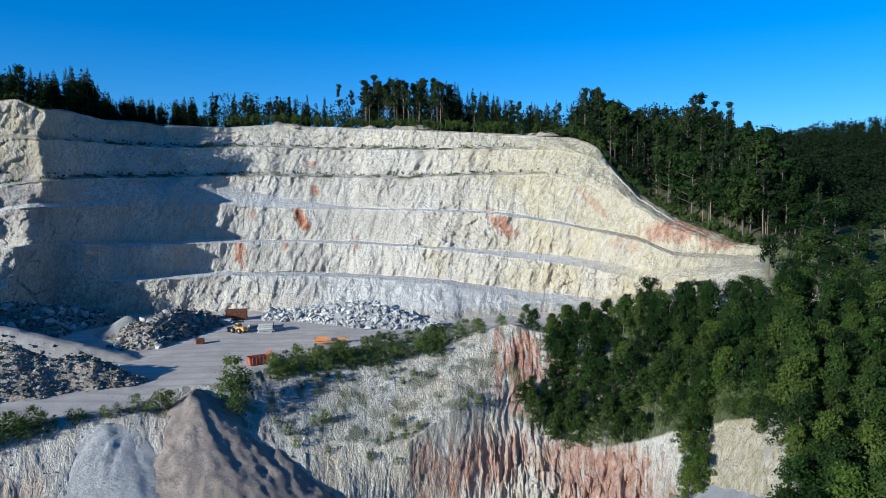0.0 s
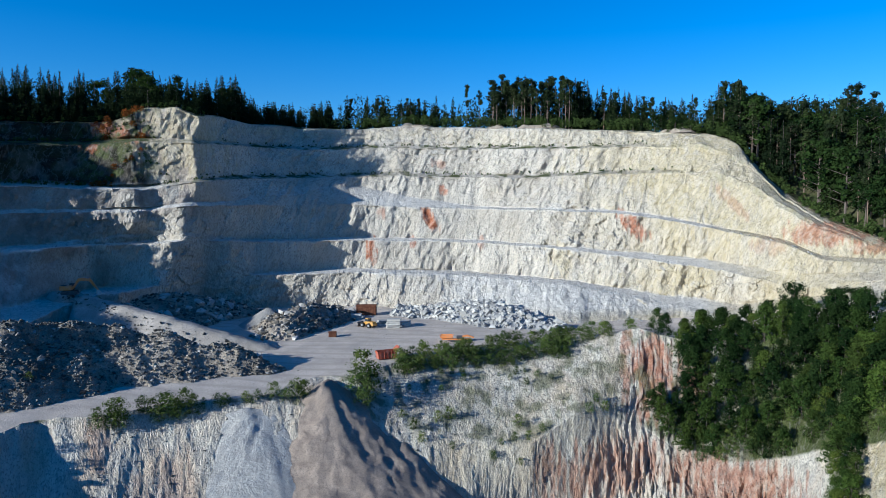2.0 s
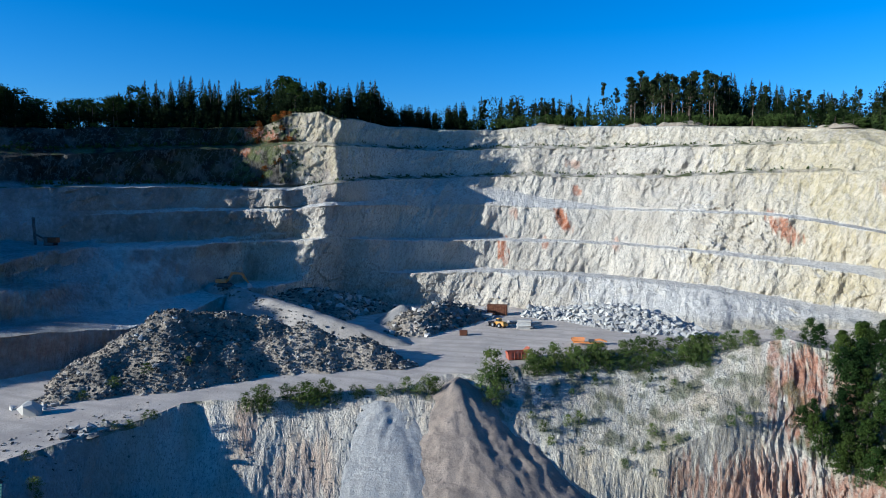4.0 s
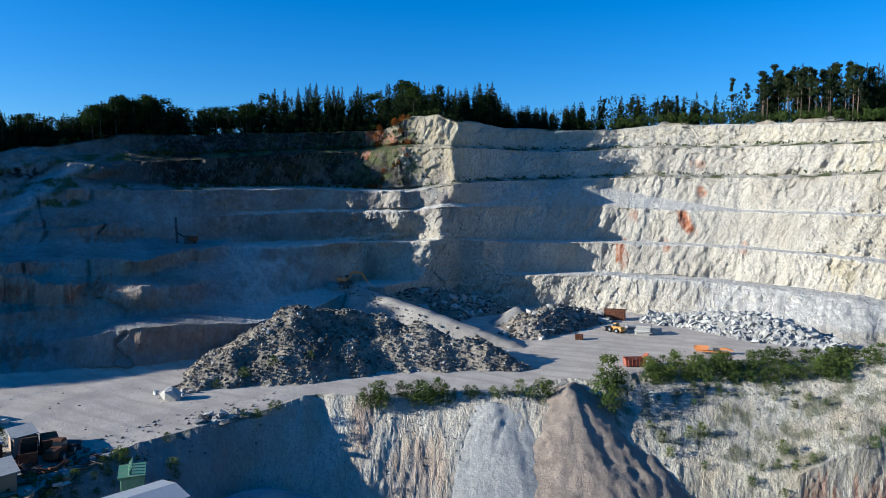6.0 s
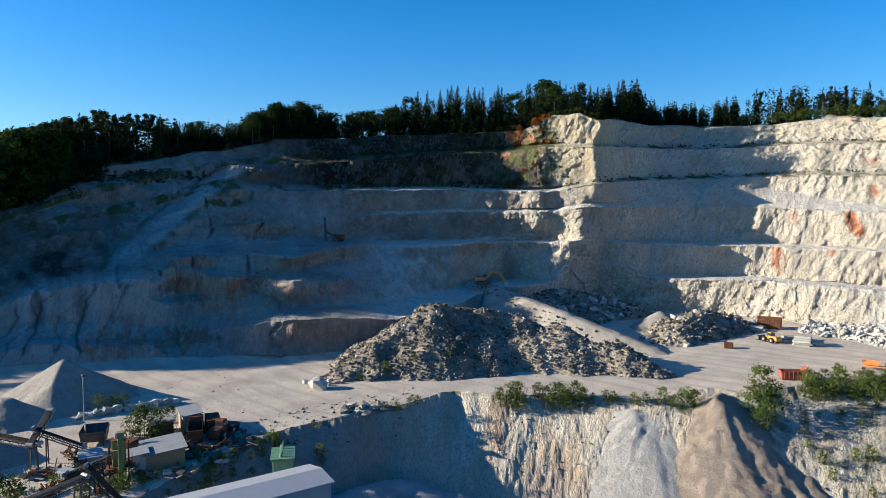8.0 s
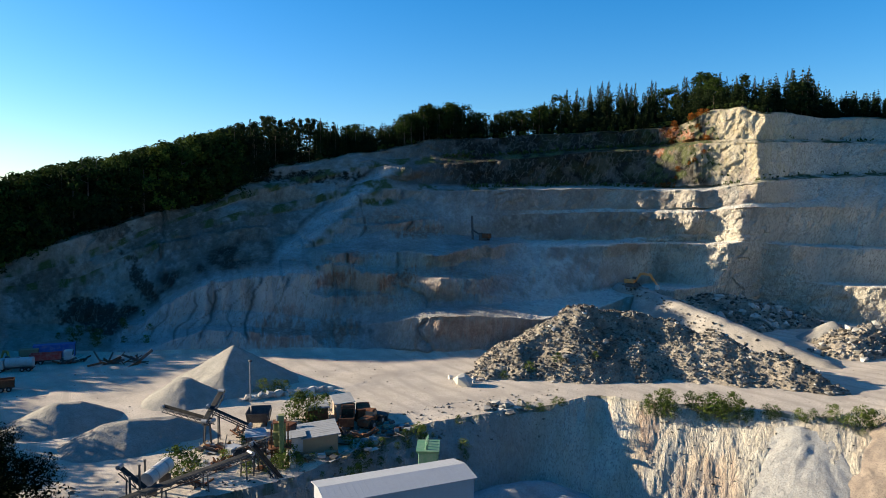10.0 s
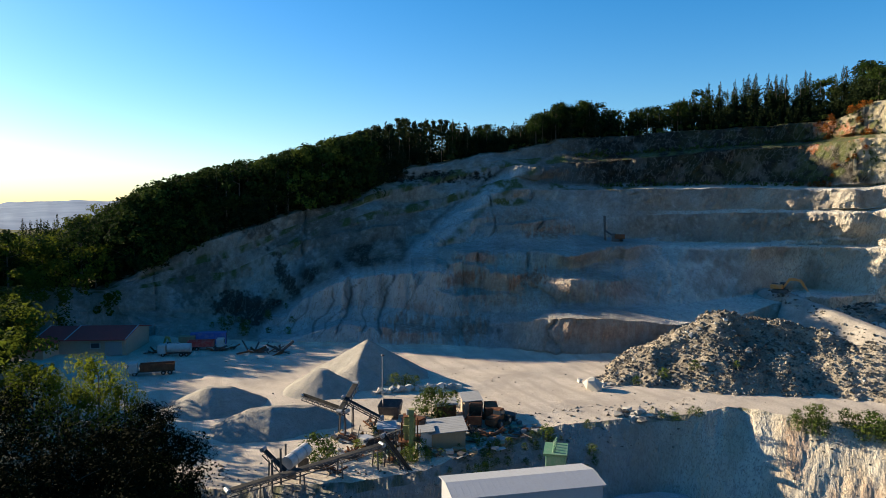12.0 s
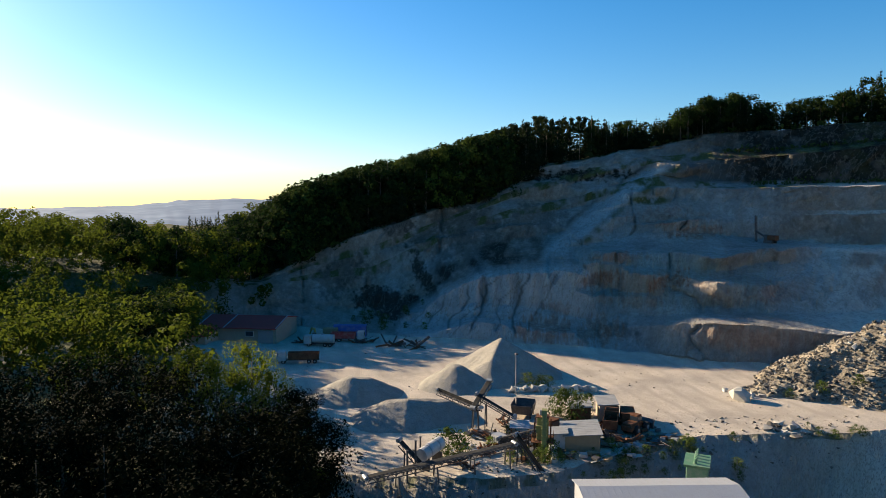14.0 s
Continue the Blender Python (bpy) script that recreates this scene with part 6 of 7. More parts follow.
def conveyor(a, b, label, feet=(0.35, 0.8), w=0.9):
    """A belt conveyor with a lattice frame from a to b, on trestle legs."""
    a, b = Vector(a), Vector(b)
    ob = thing("conveyor", Matrix.Translation(a), label, "conveyor", "conveyors of the screening plant")
    d = b - a
    side = Vector((-d.y, d.x, 0)).normalized() * (w / 2)
    bm = bmesh.new()
    for s in (side, -side):
        for up in (0.0, 0.7):
            beam(bm, s + Vector((0, 0, up - 0.7)), d + s + Vector((0, 0, up - 0.7)), 0.12, 0.12)
    part("frame", bm, DARK_STEEL, ob)
    n = max(3, int(d.length / 1.3))
    for s in (side, -side):
        web = bmesh.new()
        for k in range(n):
            beam(web, d * (k / n) + s + Vector((0, 0, -0.7)), d * ((k + 0.5) / n) + s, 0.07, 0.07)
            beam(web, d * ((k + 0.5) / n) + s, d * ((k + 1) / n) + s + Vector((0, 0, -0.7)), 0.07, 0.07)
        part("lattice", web, DARK_STEEL, ob)
    belt = bmesh.new()
    beam(belt, Vector((0, 0, 0.06)), d + Vector((0, 0, 0.06)), w * 0.85, 0.08) if abs(d.x) < abs(d.y) else beam(belt, Vector((0, 0, 0.06)), d + Vector((0, 0, 0.06)), 0.08, w * 0.85)
    part("belt", belt, RUBBER, ob)
    for f in (0.0, 1.0):
        drum = bmesh.new()
        rod(drum, d * f + side * 1.1, d * f - side * 1.1, 0.32, 0.32, 12)
        part("drum", drum, GREY_STEEL, ob)
    for f in feet:
        at = a + d * f
        az, r = math.degrees(math.atan2(-at.x, at.y)), math.hypot(at.x, at.y)
        down = Vector((0, 0, height(az, r) - at.z - 0.2))
        for s in (side, -side):
            leg = bmesh.new()
            beam(leg, d * f + s + Vector((0, 0, -0.6)), d * f + s * 1.6 + down, 0.16, 0.16)
            part("leg", leg, DARK_STEEL, ob)
    return ob


# ---- the quarry floor: machines, blocks and scrap ----
excavator(place(38.7, 222.0, 28, 12.5), ORANGE, "orange crawler excavator reaching down at the top of the ramp", 1.0)
drill_rig(place(50.6, 228.5, 197, None, -0.1))
tipper_body(place(15.1, 166.0, 35, None, -0.2) @ Matrix.Diagonal((0.8, 0.8, 0.8, 1)))
wheel_loader(place(16.6, 209.5, 150), "yellow wheel loader parked on the quarry floor", 0.9)
container(place(16.7, 232.5, 12), (6.6, 2.6, 3.3), RUST, "rusty brown steel container by the stone blocks")
container(place(19.5, 196.5, 20), (2.2, 1.6, 1.3), RUST, "small rusty steel box on the floor", "box", "steel_box")


def stone_slab(parent, m, sx, sy, sz):
    part("slab", box(bmesh.new(), sx, sy, sz, m, 0.06), PALE_STONE, parent)


def slab_stack(m, n, label):
    ob = thing("slab_stack", m, label, "stone stack", "stacks of sawn stone")
    z = 0.0
    for k in range(n):
        t = random.uniform(0.4, 0.6)
        stone_slab(ob, Matrix.Translation((random.uniform(-0.3, 0.3), random.uniform(-0.3, 0.3), z)) @ Matrix.Rotation(random.uniform(-0.15, 0.15), 4, "Z"),
                   random.uniform(3.4, 4.6), random.uniform(2.2, 3.0), t)
        z += t + 0.02
    return ob


slab_stack(place(14.5, 207.5, 15), 5, "stack of pale rough stone slabs beside the loader")
slab_stack(place(13.6, 210.5, 60), 3, "low stack of pale rough stone slabs")
slab_stack(place(15.4, 213.0, 40), 3, "low stack of pale rough stone slabs")
slab_stack(place(17.5, 226.5, 5), 3, "pale stone blocks stacked by the container")
slab_stack(place(18.4, 228.0, 25), 2, "pale stone blocks lying by the container")


def screen_machine(m):
    ob = thing("mobile_screen", m, "orange mobile screening machine half hidden by bushes", "screening machine")
    for y in (-1.1, 1.1):
        track(ob, y, 3.6, 0.8, 0.5)
    part("chassis", B((0, 0, 0.8, 9.0, 1.8, 0.5, 0.06)), ORANGE, ob)
    part("hopper", skip_walls(3.6, 2.4, 1.3, 0.4), ORANGE, ob).location = (-3.0, 0, 1.6)
    arm_part("boom", [(1.0, 1.3), (2.2, 2.6), (3.6, 2.9), (5.6, 2.0), (5.6, 1.5), (3.6, 2.3), (2.4, 2.0), (1.4, 1.1)], 1.1, ORANGE, ob)
    part("engine_box", B((1.0, 0, 1.3, 1.8, 1.9, 1.1, 0.1)), DARK_STEEL, ob)
    return ob


screen_machine(place(9.3, 184.0, 8) @ Matrix.Diagonal((0.85, 0.8, 0.62, 1)))

# ---- the screening plant ----
conveyor(polar(76.15, 119.7, 5.0), polar(72.6, 112.8, 4.0), "dark conveyor reaching out over the sand pile", (0.9,))
conveyor(polar(73.2, 112.8, 4.0), polar(71.84, 117.1, 7.5), "steep dark conveyor above the sand pile", (0.15,))
conveyor(polar(72.9, 114.6, 5.8), polar(69.73, 113.3, 2.6), "dark sloping conveyor feeding the screens", (0.25, 0.85))
conveyor(polar(70.98, 105.2, 1.6), polar(67.6, 102.6, 4.3), "narrow conveyor leading to the olive tower", (0.2, 0.7))
conveyor(polar(82.2, 89.4, 1.8), polar(69.7, 98.2, 3.4), "long dark conveyor climbing across the slope", (0.2, 0.45, 0.7, 0.95), 1.1)
conveyor(polar(79.36, 95.5, 4.6), polar(77.47, 94.1, 1.6), "short steep chute conveyor", (0.3,))
conveyor(polar(69.6, 99.0, 4.4), polar(66.4, 96.0, -2.0), "steep lattice conveyor down the slope", (0.1, 0.5))


def bar(name, a, b, w, material, parent, h=None):
    return part(name, beam(bmesh.new(), a, b, w, h or w), material, parent)


def screen_tower(m):
    ob = thing("screen_tower", m, "olive-green steel screening tower with a bucket elevator", "screening tower")
    for x in (-1.5, 1.5):
        for y in (-1.5, 1.5):
            bar("leg", (x, y, -1.6), (x, y, 8.4), 0.2, RUST, ob)
    for z0, z1 in ((-0.2, 2.2), (2.2, 4.5)):
        for y in (-1.5, 1.5):
            bar("brace", (-1.5, y, z0), (1.5, y, z1), 0.11, RUST, ob)
            bar("brace", (1.5, y, z0), (-1.5, y, z1), 0.11, RUST, ob)
        for x in (-1.5, 1.5):
            bar("brace", (x, -1.5, z0), (x, 1.5, z1), 0.11, RUST, ob)
        for y in (-1.5, 1.5):
            bar("cross_beam", (-1.6, y, z1), (1.6, y, z1), 0.16, RUST, ob)
    part("platform", B((0, 0, 4.5, 4.6, 4.2, 0.12, 0.02)), RUST, ob)
    casing = part("screen_box", B((0, 0, 4.65, 2.0, 2.1, 4.6, 0.06)), OLIVE, ob)
    for k in range(5):
        part("rib", B((0, -1.07, 4.8 + k * 0.95, 2.1, 0.1, 0.12, 0.01)), OLIVE, casing)
    for x in (-0.55, 0.55):
        # dark panels whose colour gives the shade of open hatches
        part("hatch", B((x, -1.08, 5.9, 0.7, 0.06, 0.9, 0.01)), DARK_STEEL, casing, "dark panel standing for the shade of an open hatch")
    part("side_box", B((1.55, 0.3, 5.4, 1.0, 1.3, 1.9, 0.05)), OLIVE, ob)
    part("side_box", B((-1.35, 0.6, 6.3, 0.6, 1.2, 1.4, 0.05)), OLIVE, ob)
    part("roof", B((0, 0, 9.25, 2.4, 2.5, 0.1, 0.02)), RUST, ob)
    hop = bmesh.new()
    bmesh.ops.create_cone(hop, cap_ends=True, segments=4, radius1=0.45, radius2=1.55, depth=2.2, matrix=Matrix.Translation((0, 0, 3.4)) @ Matrix.Rotation(radians(45), 4, "Z"))
    part("hopper", hop, OLIVE, ob)
    el = part("elevator", B((-2.6, -0.4, 0.6, 0.62, 0.85, 9.8, 0.04)), OLIVE, ob, "tall olive bucket elevator")
    head = bmesh.new()
    prism(head, [(-3.1, 10.3), (-2.0, 10.3), (-1.3, 10.7), (-1.7, 11.35), (-2.9, 11.3)], 1.0, Matrix.Translation((0, -0.4, 0)))
    part("head", head, OLIVE, el)
    for k in range(6):
        part("flange", B((-2.6, -0.4, 1.6 + k * 1.5, 0.74, 0.97, 0.09, 0.01)), OLIVE, el)
    spout = bmesh.new()
    beam(spout, (-2.0, -0.4, 10.5), (-0.5, 0, 9.2), 0.45, 0.45)
    part("spout", spout, OLIVE, ob)
    for y in (-2.0, 2.0):
        for x in (-2.2, -0.7, 0.8, 2.2):
            bar("railing_post", (x, y, 4.6), (x, y, 5.7), 0.06, RUST, ob)
        for z in (5.15, 5.7):
            bar("handrail", (-2.2, y, z), (2.2, y, z), 0.05, RUST, ob)
    for x in (1.95, 2.35):
        bar("ladder_rail", (x, -2.0, -0.8), (x, -2.0, 5.6), 0.06, RUST, ob)
    for k in range(14):
        bar("rung", (1.95, -2.0, -0.5 + k * 0.42), (2.35, -2.0, -0.5 + k * 0.42), 0.04, RUST, ob)
    for x, y, r in ((0.5, 0.4, 0.3), (-0.5, -0.3, 0.18)):
        pipe = bmesh.new()
        rod(pipe, (x, y, 9.3), (x, y, 10.3), r, r * 0.8, 12)
        part("pipe", pipe, GREY_STEEL, ob)
    return ob


screen_tower(place(67.4, 102.0, 155, -0.5) @ Matrix.Diagonal((0.78, 0.78, 0.74, 1)))
shed(place(64.3, 108.5, 160, 0.0), 6.6, 5.2, 2.5, 0.5, TAN_WALL, GREY_ROOF, "tan shed with a weathered sheet roof", True, "shed", 0.4, True)
shed(place(66.3, 106.5, 160, 0.0), 3.0, 3.0, 2.6, 0.3, WHITE_PAINT, GREY_ROOF, "small white shed with a dark panel as its open front", True, "shed", 0.3, True)
shed(place(62.3, 124.0, 160, 0.0), 5.6, 3.0, 2.9, 0.3, CREAM_WALL, GREY_ROOF, "cream box hut with a flat grey roof", False, "hut", 0.3, True)
shed(place(64.4, 122.5, 160, 0.0), 4.0, 3.4, 2.2, 0.4, RUST, GREY_ROOF, "low rusty sheet-metal hut", False, "hut", 0.3, True)


def canopy_roof(m):
    ob = thing("canopy", m, "pale flat canopy roof on thin posts", "canopy")
    part("roof", B((0, 0, 3.2, 5.2, 4.0, 0.15, 0.02)), WHITE_SHEET, ob)
    for x in (-2.3, 2.3):
        for y in (-1.7, 1.7):
            part("post", B((x, y, -0.2, 0.15, 0.15, 3.4, 0.02)), RUST, ob)
    part("side_panel", B((0, -1.9, 1.6, 4.6, 0.08, 1.6, 0.01)), TAN_WALL, ob)
    return ob


canopy_roof(place(69.3, 111.0, 160, -0.4) @ Matrix.Diagonal((0.8, 0.8, 0.75, 1)))


def steel_hopper(m):
    ob = thing("feed_hopper", m, "dark blue-grey flared feed hopper", "hopper")
    part("tub", skip_walls(4.6, 4.0, 2.4, 0.8), DARK_STEEL, ob).location = (0, 0, 1.8)
    for x in (-2, 2):
        for y in (-1.7, 1.7):
            part("leg", B((x, y, -0.2, 0.25, 0.25, 2.2, 0.02)), RUST, ob)
    return ob


steel_hopper(place(69.0, 121.5, 150, -0.3) @ Matrix.Diagonal((0.85, 0.85, 0.7, 1)))
lorry(place(61.9, 118.0, 150), "rusty dump lorry with a brown open body", RUST, RUST, 8.0)
wheel_loader(place(59.9, 117.5, 120), "old brown wheel loader beside the rusty lorry", 0.95, RUST)


def lamp_post(m):
    ob = thing("lamp_post", m, "thin grey lamp post with a small floodlight", "lamp post")
    bm = bmesh.new()
    rod(bm, (0, 0, -0.3), (0, 0, 8.0), 0.12, 0.07, 8)
    part("pole", bm, GREY_STEEL, ob)
    part("floodlight", B((0.2, 0, 7.9, 0.7, 0.5, 0.3, 0.04)), DARK_STEEL, ob)
    return ob


lamp_post(place(69.67, 135.0, 0))
for az, r, h in ((78.7, 92.5, 5.0), (78.0, 94.0, 5.4), (77.6, 97.5, 4.8)):
    ob = thing("steel_post", place(az, r, 0), "dark upright steel post beside the conveyor", "post")
    part("post", B((0, 0, -0.5, 0.25, 0.25, h, 0.03)), DARK_STEEL, ob)
    part("cap", B((0, 0, h - 0.5, 0.35, 0.35, 0.08, 0.02)), DARK_STEEL, ob)


def field_tank(m):
    ob = thing("water_tank", m, "white cylindrical tank lying on a steel frame", "tank")
    bm = bmesh.new()
    rod(bm, (-2.2, 0, 2.4), (2.2, 0, 3.0), 0.95, 0.95, 18)
    part("shell", bm, WHITE_PAINT, ob)
    for x in (-1.5, 1.5):
        part("saddle", B((x, 0, -0.5, 0.3, 1.7, 2.4, 0.03)), DARK_STEEL, ob)
    part("band", rod(rod(bmesh.new(), (-1.0, 0, 2.56), (-0.85, 0, 2.58), 1.0, 1.0, 18), (1.0, 0, 2.83), (1.15, 0, 2.85), 1.0, 1.0, 18), GREY_STEEL, ob)
    return ob


field_tank(place(76.7, 97.0, 130))


def green_hopper(m):
    ob = thing("green_hopper", m, "green steel hopper with a flared rim and pipes", "hopper")
    part("body", B((0, 0, 0, 3.6, 2.6, 2.2, 0.08)), GREEN, ob)
    for k in range(6):
        part("rib", B((-1.6 + k * 0.64, -1.34, 0.1, 0.12, 0.12, 2.0, 0.02)), GREEN, ob)
    bm = bmesh.new()
    prism(bm, [(-2.4, 2.6), (2.4, 2.6), (2.0, 2.15), (-2.0, 2.15)], 3.2)
    part("rim", bm, GREEN, ob)
    # dark panel whose colour stands in for shade inside the doorway
    part("doorway", B((1.1, -1.33, 0.2, 0.9, 0.1, 1.3, 0.02)), DARK_STEEL, ob, "dark panel standing for the shade of a doorway")
    for x in (-1.5, -0.4, 0.7, 1.8):
        pipe = bmesh.new()
        rod(pipe, (x, 0.2, 2.5), (x, 0.2, 3.1), 0.22, 0.2, 10)
        rod(pipe, (x, 0.2, 3.1), (x + 0.15, -0.1, 3.5), 0.1, 0.08, 8)
        part("pipe", pipe, GREEN, ob)
    for x in (-1.6, 1.6):
        part("leg", B((x, 0, -8, 0.3, 2.2, 8.0, 0.03)), DARK_STEEL, ob)
    return ob


green_hopper(place(55.2, 95.5, 143, 1.6))

# the long white shed: x along its ridge
fl, fr = polar(63.77, 75.7), polar(51.09, 82.3)
run = fr - fl
shed_turn = math.degrees(math.atan2(run.y, run.x))
back = Vector((-run.y, run.x, 0)).normalized()
mid = (fl + fr) / 2 + back * 3.4
shed(Matrix.Translation((mid.x, mid.y, -8.0)) @ Matrix.Rotation(radians(shed_turn), 4, "Z"), run.length - 0.6, 6.4, 12.95, 0.5, WHITE_SHEET, WHITE_SHEET,
     "long white sheet-metal shed with a low ribbed roof", False, "long_shed", 0.3)


# ---- the yard below the left hill ----
def house(m):
    ob = thing("workshop", m, "cream workshop building with a dark red roof", "building")
    shell = bmesh.new()
    for y in (-4.4, 4.4):
        box(shell, 22, 0.3, 4.6, Matrix.Translation((0, y, -0.3)))
    for x in (-10.85, 10.85):
        prism(shell, [(-4.5, -0.3), (4.5, -0.3), (4.5, 4.3), (0, 6.0), (-4.5, 4.3)], 0.3, Matrix.Translation((x, 0, 0)) @ Matrix.Rotation(radians(90), 4, "Z"))
    part("wall", shell, CREAM_WALL, ob)
    for s in (-1, 1):
        bm = bmesh.new()
        prism(bm, [(0, 6.1), (s * 5.2, 4.1), (s * 5.2, 4.3), (0, 6.35)], 22.8, Matrix.Rotation(radians(90), 4, "Z"))
        roof = part("roof", bm, RED_TILE, ob)
        for x in (-11.3, -3.5, 11.3):
            part("verge", beam(bmesh.new(), (x, 0, 6.42), (x, s * 5.2, 4.37), 0.3, 0.08), WHITE_SHEET, roof)
    for x in (-7.0, 3.5):
        w = part("window", B((x, -4.62, 1.9, 2.2, 0.16, 1.3, 0.02)), GLASS, ob)
        part("window_frame", B((x, -4.66, 1.78, 2.5, 0.18, 0.14), (x, -4.66, 3.2, 2.5, 0.18, 0.14), (x - 1.18, -4.66, 1.9, 0.14, 0.18, 1.3), (x + 1.18, -4.66, 1.9, 0.14, 0.18, 1.3)), WHITE_PAINT, w)
    door = part("garage_door", B((8.0, -4.62, -0.1, 4.2, 0.16, 3.6, 0.03)), GREY_STEEL, ob, "pale grey garage door")
    part("lintel", B((8.0, -4.68, 3.5, 4.6, 0.2, 0.2)), CONCRETE, door)
    annex = part("annex", B((-8.5, -6.6, -0.3, 6.0, 4.2, 3.6, 0.03)), CREAM_WALL, ob)
    bm = bmesh.new()
    prism(bm, [(-4.3, 4.2), (-9.2, 3.2), (-9.2, 3.4), (-4.3, 4.4)], 6.8, Matrix.Translation((-8.5, 0, 0)) @ Matrix.Rotation(radians(90), 4, "Z"))
    part("annex_roof", bm, RED_TILE, annex)
    return ob


house(place(91.4, 197.0, 70, 0.6) @ Matrix.Diagonal((0.95, 1.9, 0.92, 1)))
lorry(place(83.6, 186.0, 75), "red lorry with a white cab under the hill", WHITE_PAINT, RED_PAINT, 9.0)
container(place(83.4, 193.0, 78), (9.0, 2.5, 3.0), BLUE_PAINT, "blue steel container behind the lorries")
container(place(85.0, 192.0, 78), (4.0, 2.5, 2.6), TAN_WALL, "tan steel container behind the lorries")
excavator(place(86.1, 188.5, 200), YELLOW_PAINT, "small yellow excavator with folded arm", 0.7)
lorry(place(85.9, 181.0, 250), "white tank lorry parked in the yard", WHITE_PAINT, "tank", 8.0)
lorry(place(87.6, 163.0, 262), "lorry with a long rusty open trailer", WHITE_PAINT, RUST, 9.5)


def scrap_pile(m):
    ob = thing("scrap_pile", m, "tangle of dark rusty scrap steel", "scrap")
    for k in range(26):
        bm = bmesh.new()
        a = Vector((random.uniform(-5, 5), random.uniform(-1.5, 1.5), random.uniform(0.0, 1.0)))
        d = Vector((random.uniform(-1, 1), random.uniform(-0.6, 0.6), random.uniform(-0.1, 0.45))).normalized() * random.uniform(2, 5)
        beam(bm, a, a + d, random.uniform(0.12, 0.35), random.uniform(0.1, 0.9))
        part("bar", bm, RUST if k % 2 else DARK_STEEL, ob)
    return ob


scrap_pile(place(79.0, 178.0, 65) @ Matrix.Diagonal((0.9, 0.8, 0.8, 1)))
scrap_pile(place(60.7, 112.0, 60) @ Matrix.Diagonal((0.55, 0.6, 0.5, 1)))
scrap_pile(place(62.4, 113.5, 20) @ Matrix.Diagonal((0.6, 0.6, 0.5, 1)))
for az, r, turn, s in ((67.9, 107.0, 70, 0.5), (65.6, 103.0, 20, 0.45), (63.0, 116.5, 110, 0.55), (61.4, 121.0, 35, 0.5), (70.4, 116.0, 10, 0.45), (72.0, 103.0, 150, 0.45), (86.6, 184.0, 60, 0.6), (82.4, 184.0, 100, 0.6), (74.0, 97.5, 15, 0.4)):
    scrap_pile(place(az, r, turn) @ Matrix.Diagonal((s, s, s * 0.9, 1)))
def debris(m, n, reach):
    ob = thing("debris", m, "weathered boards and rusty plates strewn on the ground", "scrap")
    for k in range(n):
        at = Matrix.Translation((random.uniform(-reach, reach), random.uniform(-reach * 0.5, reach * 0.5), random.uniform(0.05, 0.35)))
        turn = Euler((random.uniform(-0.25, 0.25), random.uniform(-0.25, 0.25), random.uniform(0, 3.1))).to_matrix().to_4x4()
        size = random.choice(((2.6, 0.22, 0.08), (1.8, 0.9, 0.05), (1.1, 0.8, 0.5), (3.2, 0.12, 0.12), (0.8, 0.6, 0.35)))
        part(random.choice(("board", "plate", "offcut")), box(bmesh.new(), *size, at @ turn, 0.015), random.choice((RUST, DARK_STEEL, TAN_WALL, CONCRETE, GREY_STEEL)), ob)
    return ob


for az, r, turn, n, reach in ((61.6, 109.0, 20, 34, 5.0), (59.6, 112.0, 70, 28, 5.0), (58.4, 117.0, 40, 22, 4.0), (64.2, 103.5, 60, 24, 4.0), (69.6, 103.0, 10, 26, 4.0), (71.8, 110.0, 50, 22, 4.0), (68.4, 108.5, 120, 24, 3.5), (73.6, 104.0, 80, 18, 3.5)):
    debris(place(az, r, turn), n, reach)
container(place(60.6, 121.5, 155), (4.4, 2.2, 2.1), RUST, "rusty low steel bin beside the lorry", "bin", "steel_bin")
container(place(63.4, 111.0, 150), (2.6, 1.8, 1.5), DARK_STEEL, "dark steel box among the scrap", "box", "steel_box")
container(place(67.0, 115.0, 30), (3.2, 2.0, 1.7), RUST, "rusty steel bin behind the tower", "bin", "steel_bin")
container(place(71.0, 106.8, 20), (2.0, 1.6, 1.4), WHITE_SHEET, "pale steel cabinet by the conveyor", "cabinet", "steel_cabinet")


def block_wall(m, n, label):
    ob = thing("block_wall", m, label, "wall")
    for row in range(2):
        for k in range(n):
            part("block", B((k * 1.25 + row * 0.6, random.uniform(-0.08, 0.08), row * 0.72, 1.2, 0.8, 0.7, 0.05)), CONCRETE, ob)
    return ob


block_wall(place(66.4, 100.3, 165), 7, "stained concrete block wall holding up the plant yard")
block_wall(place(70.2, 111.8, 150), 5, "low concrete block wall beside the feed hopper")
scrap_pile(place(71.2, 108.5, 40) @ Matrix.Diagonal((0.6, 0.6, 0.6, 1)))


# ---- loose rock ----
def rock_mesh(seed, material, sides=(1.0, 0.75, 0.55), corners=11):
    """One angular stone about a metre long."""
    rr = random.Random(seed)
    bm = bmesh.new()
    for _ in range(corners):
        d = Vector((rr.gauss(0, 1), rr.gauss(0, 1), rr.gauss(0, 1))).normalized() * rr.uniform(0.42, 0.6)
        d = Vector([max(-0.42, min(0.42, c)) for c in d])
        bm.verts.new((d.x * sides[0] * 1.15, d.y * sides[1] * 1.15, d.z * sides[2] * 1.15))
    hull = bmesh.ops.convex_hull(bm, input=bm.verts[:])
    bmesh.ops.delete(bm, geom=[v for v in hull["geom_interior"] if isinstance(v, bmesh.types.BMVert)], context="VERTS")
    me = bpy.data.meshes.new("rock")
    bm.to_mesh(me)
    bm.free()
    me.materials.append(material)
    return me


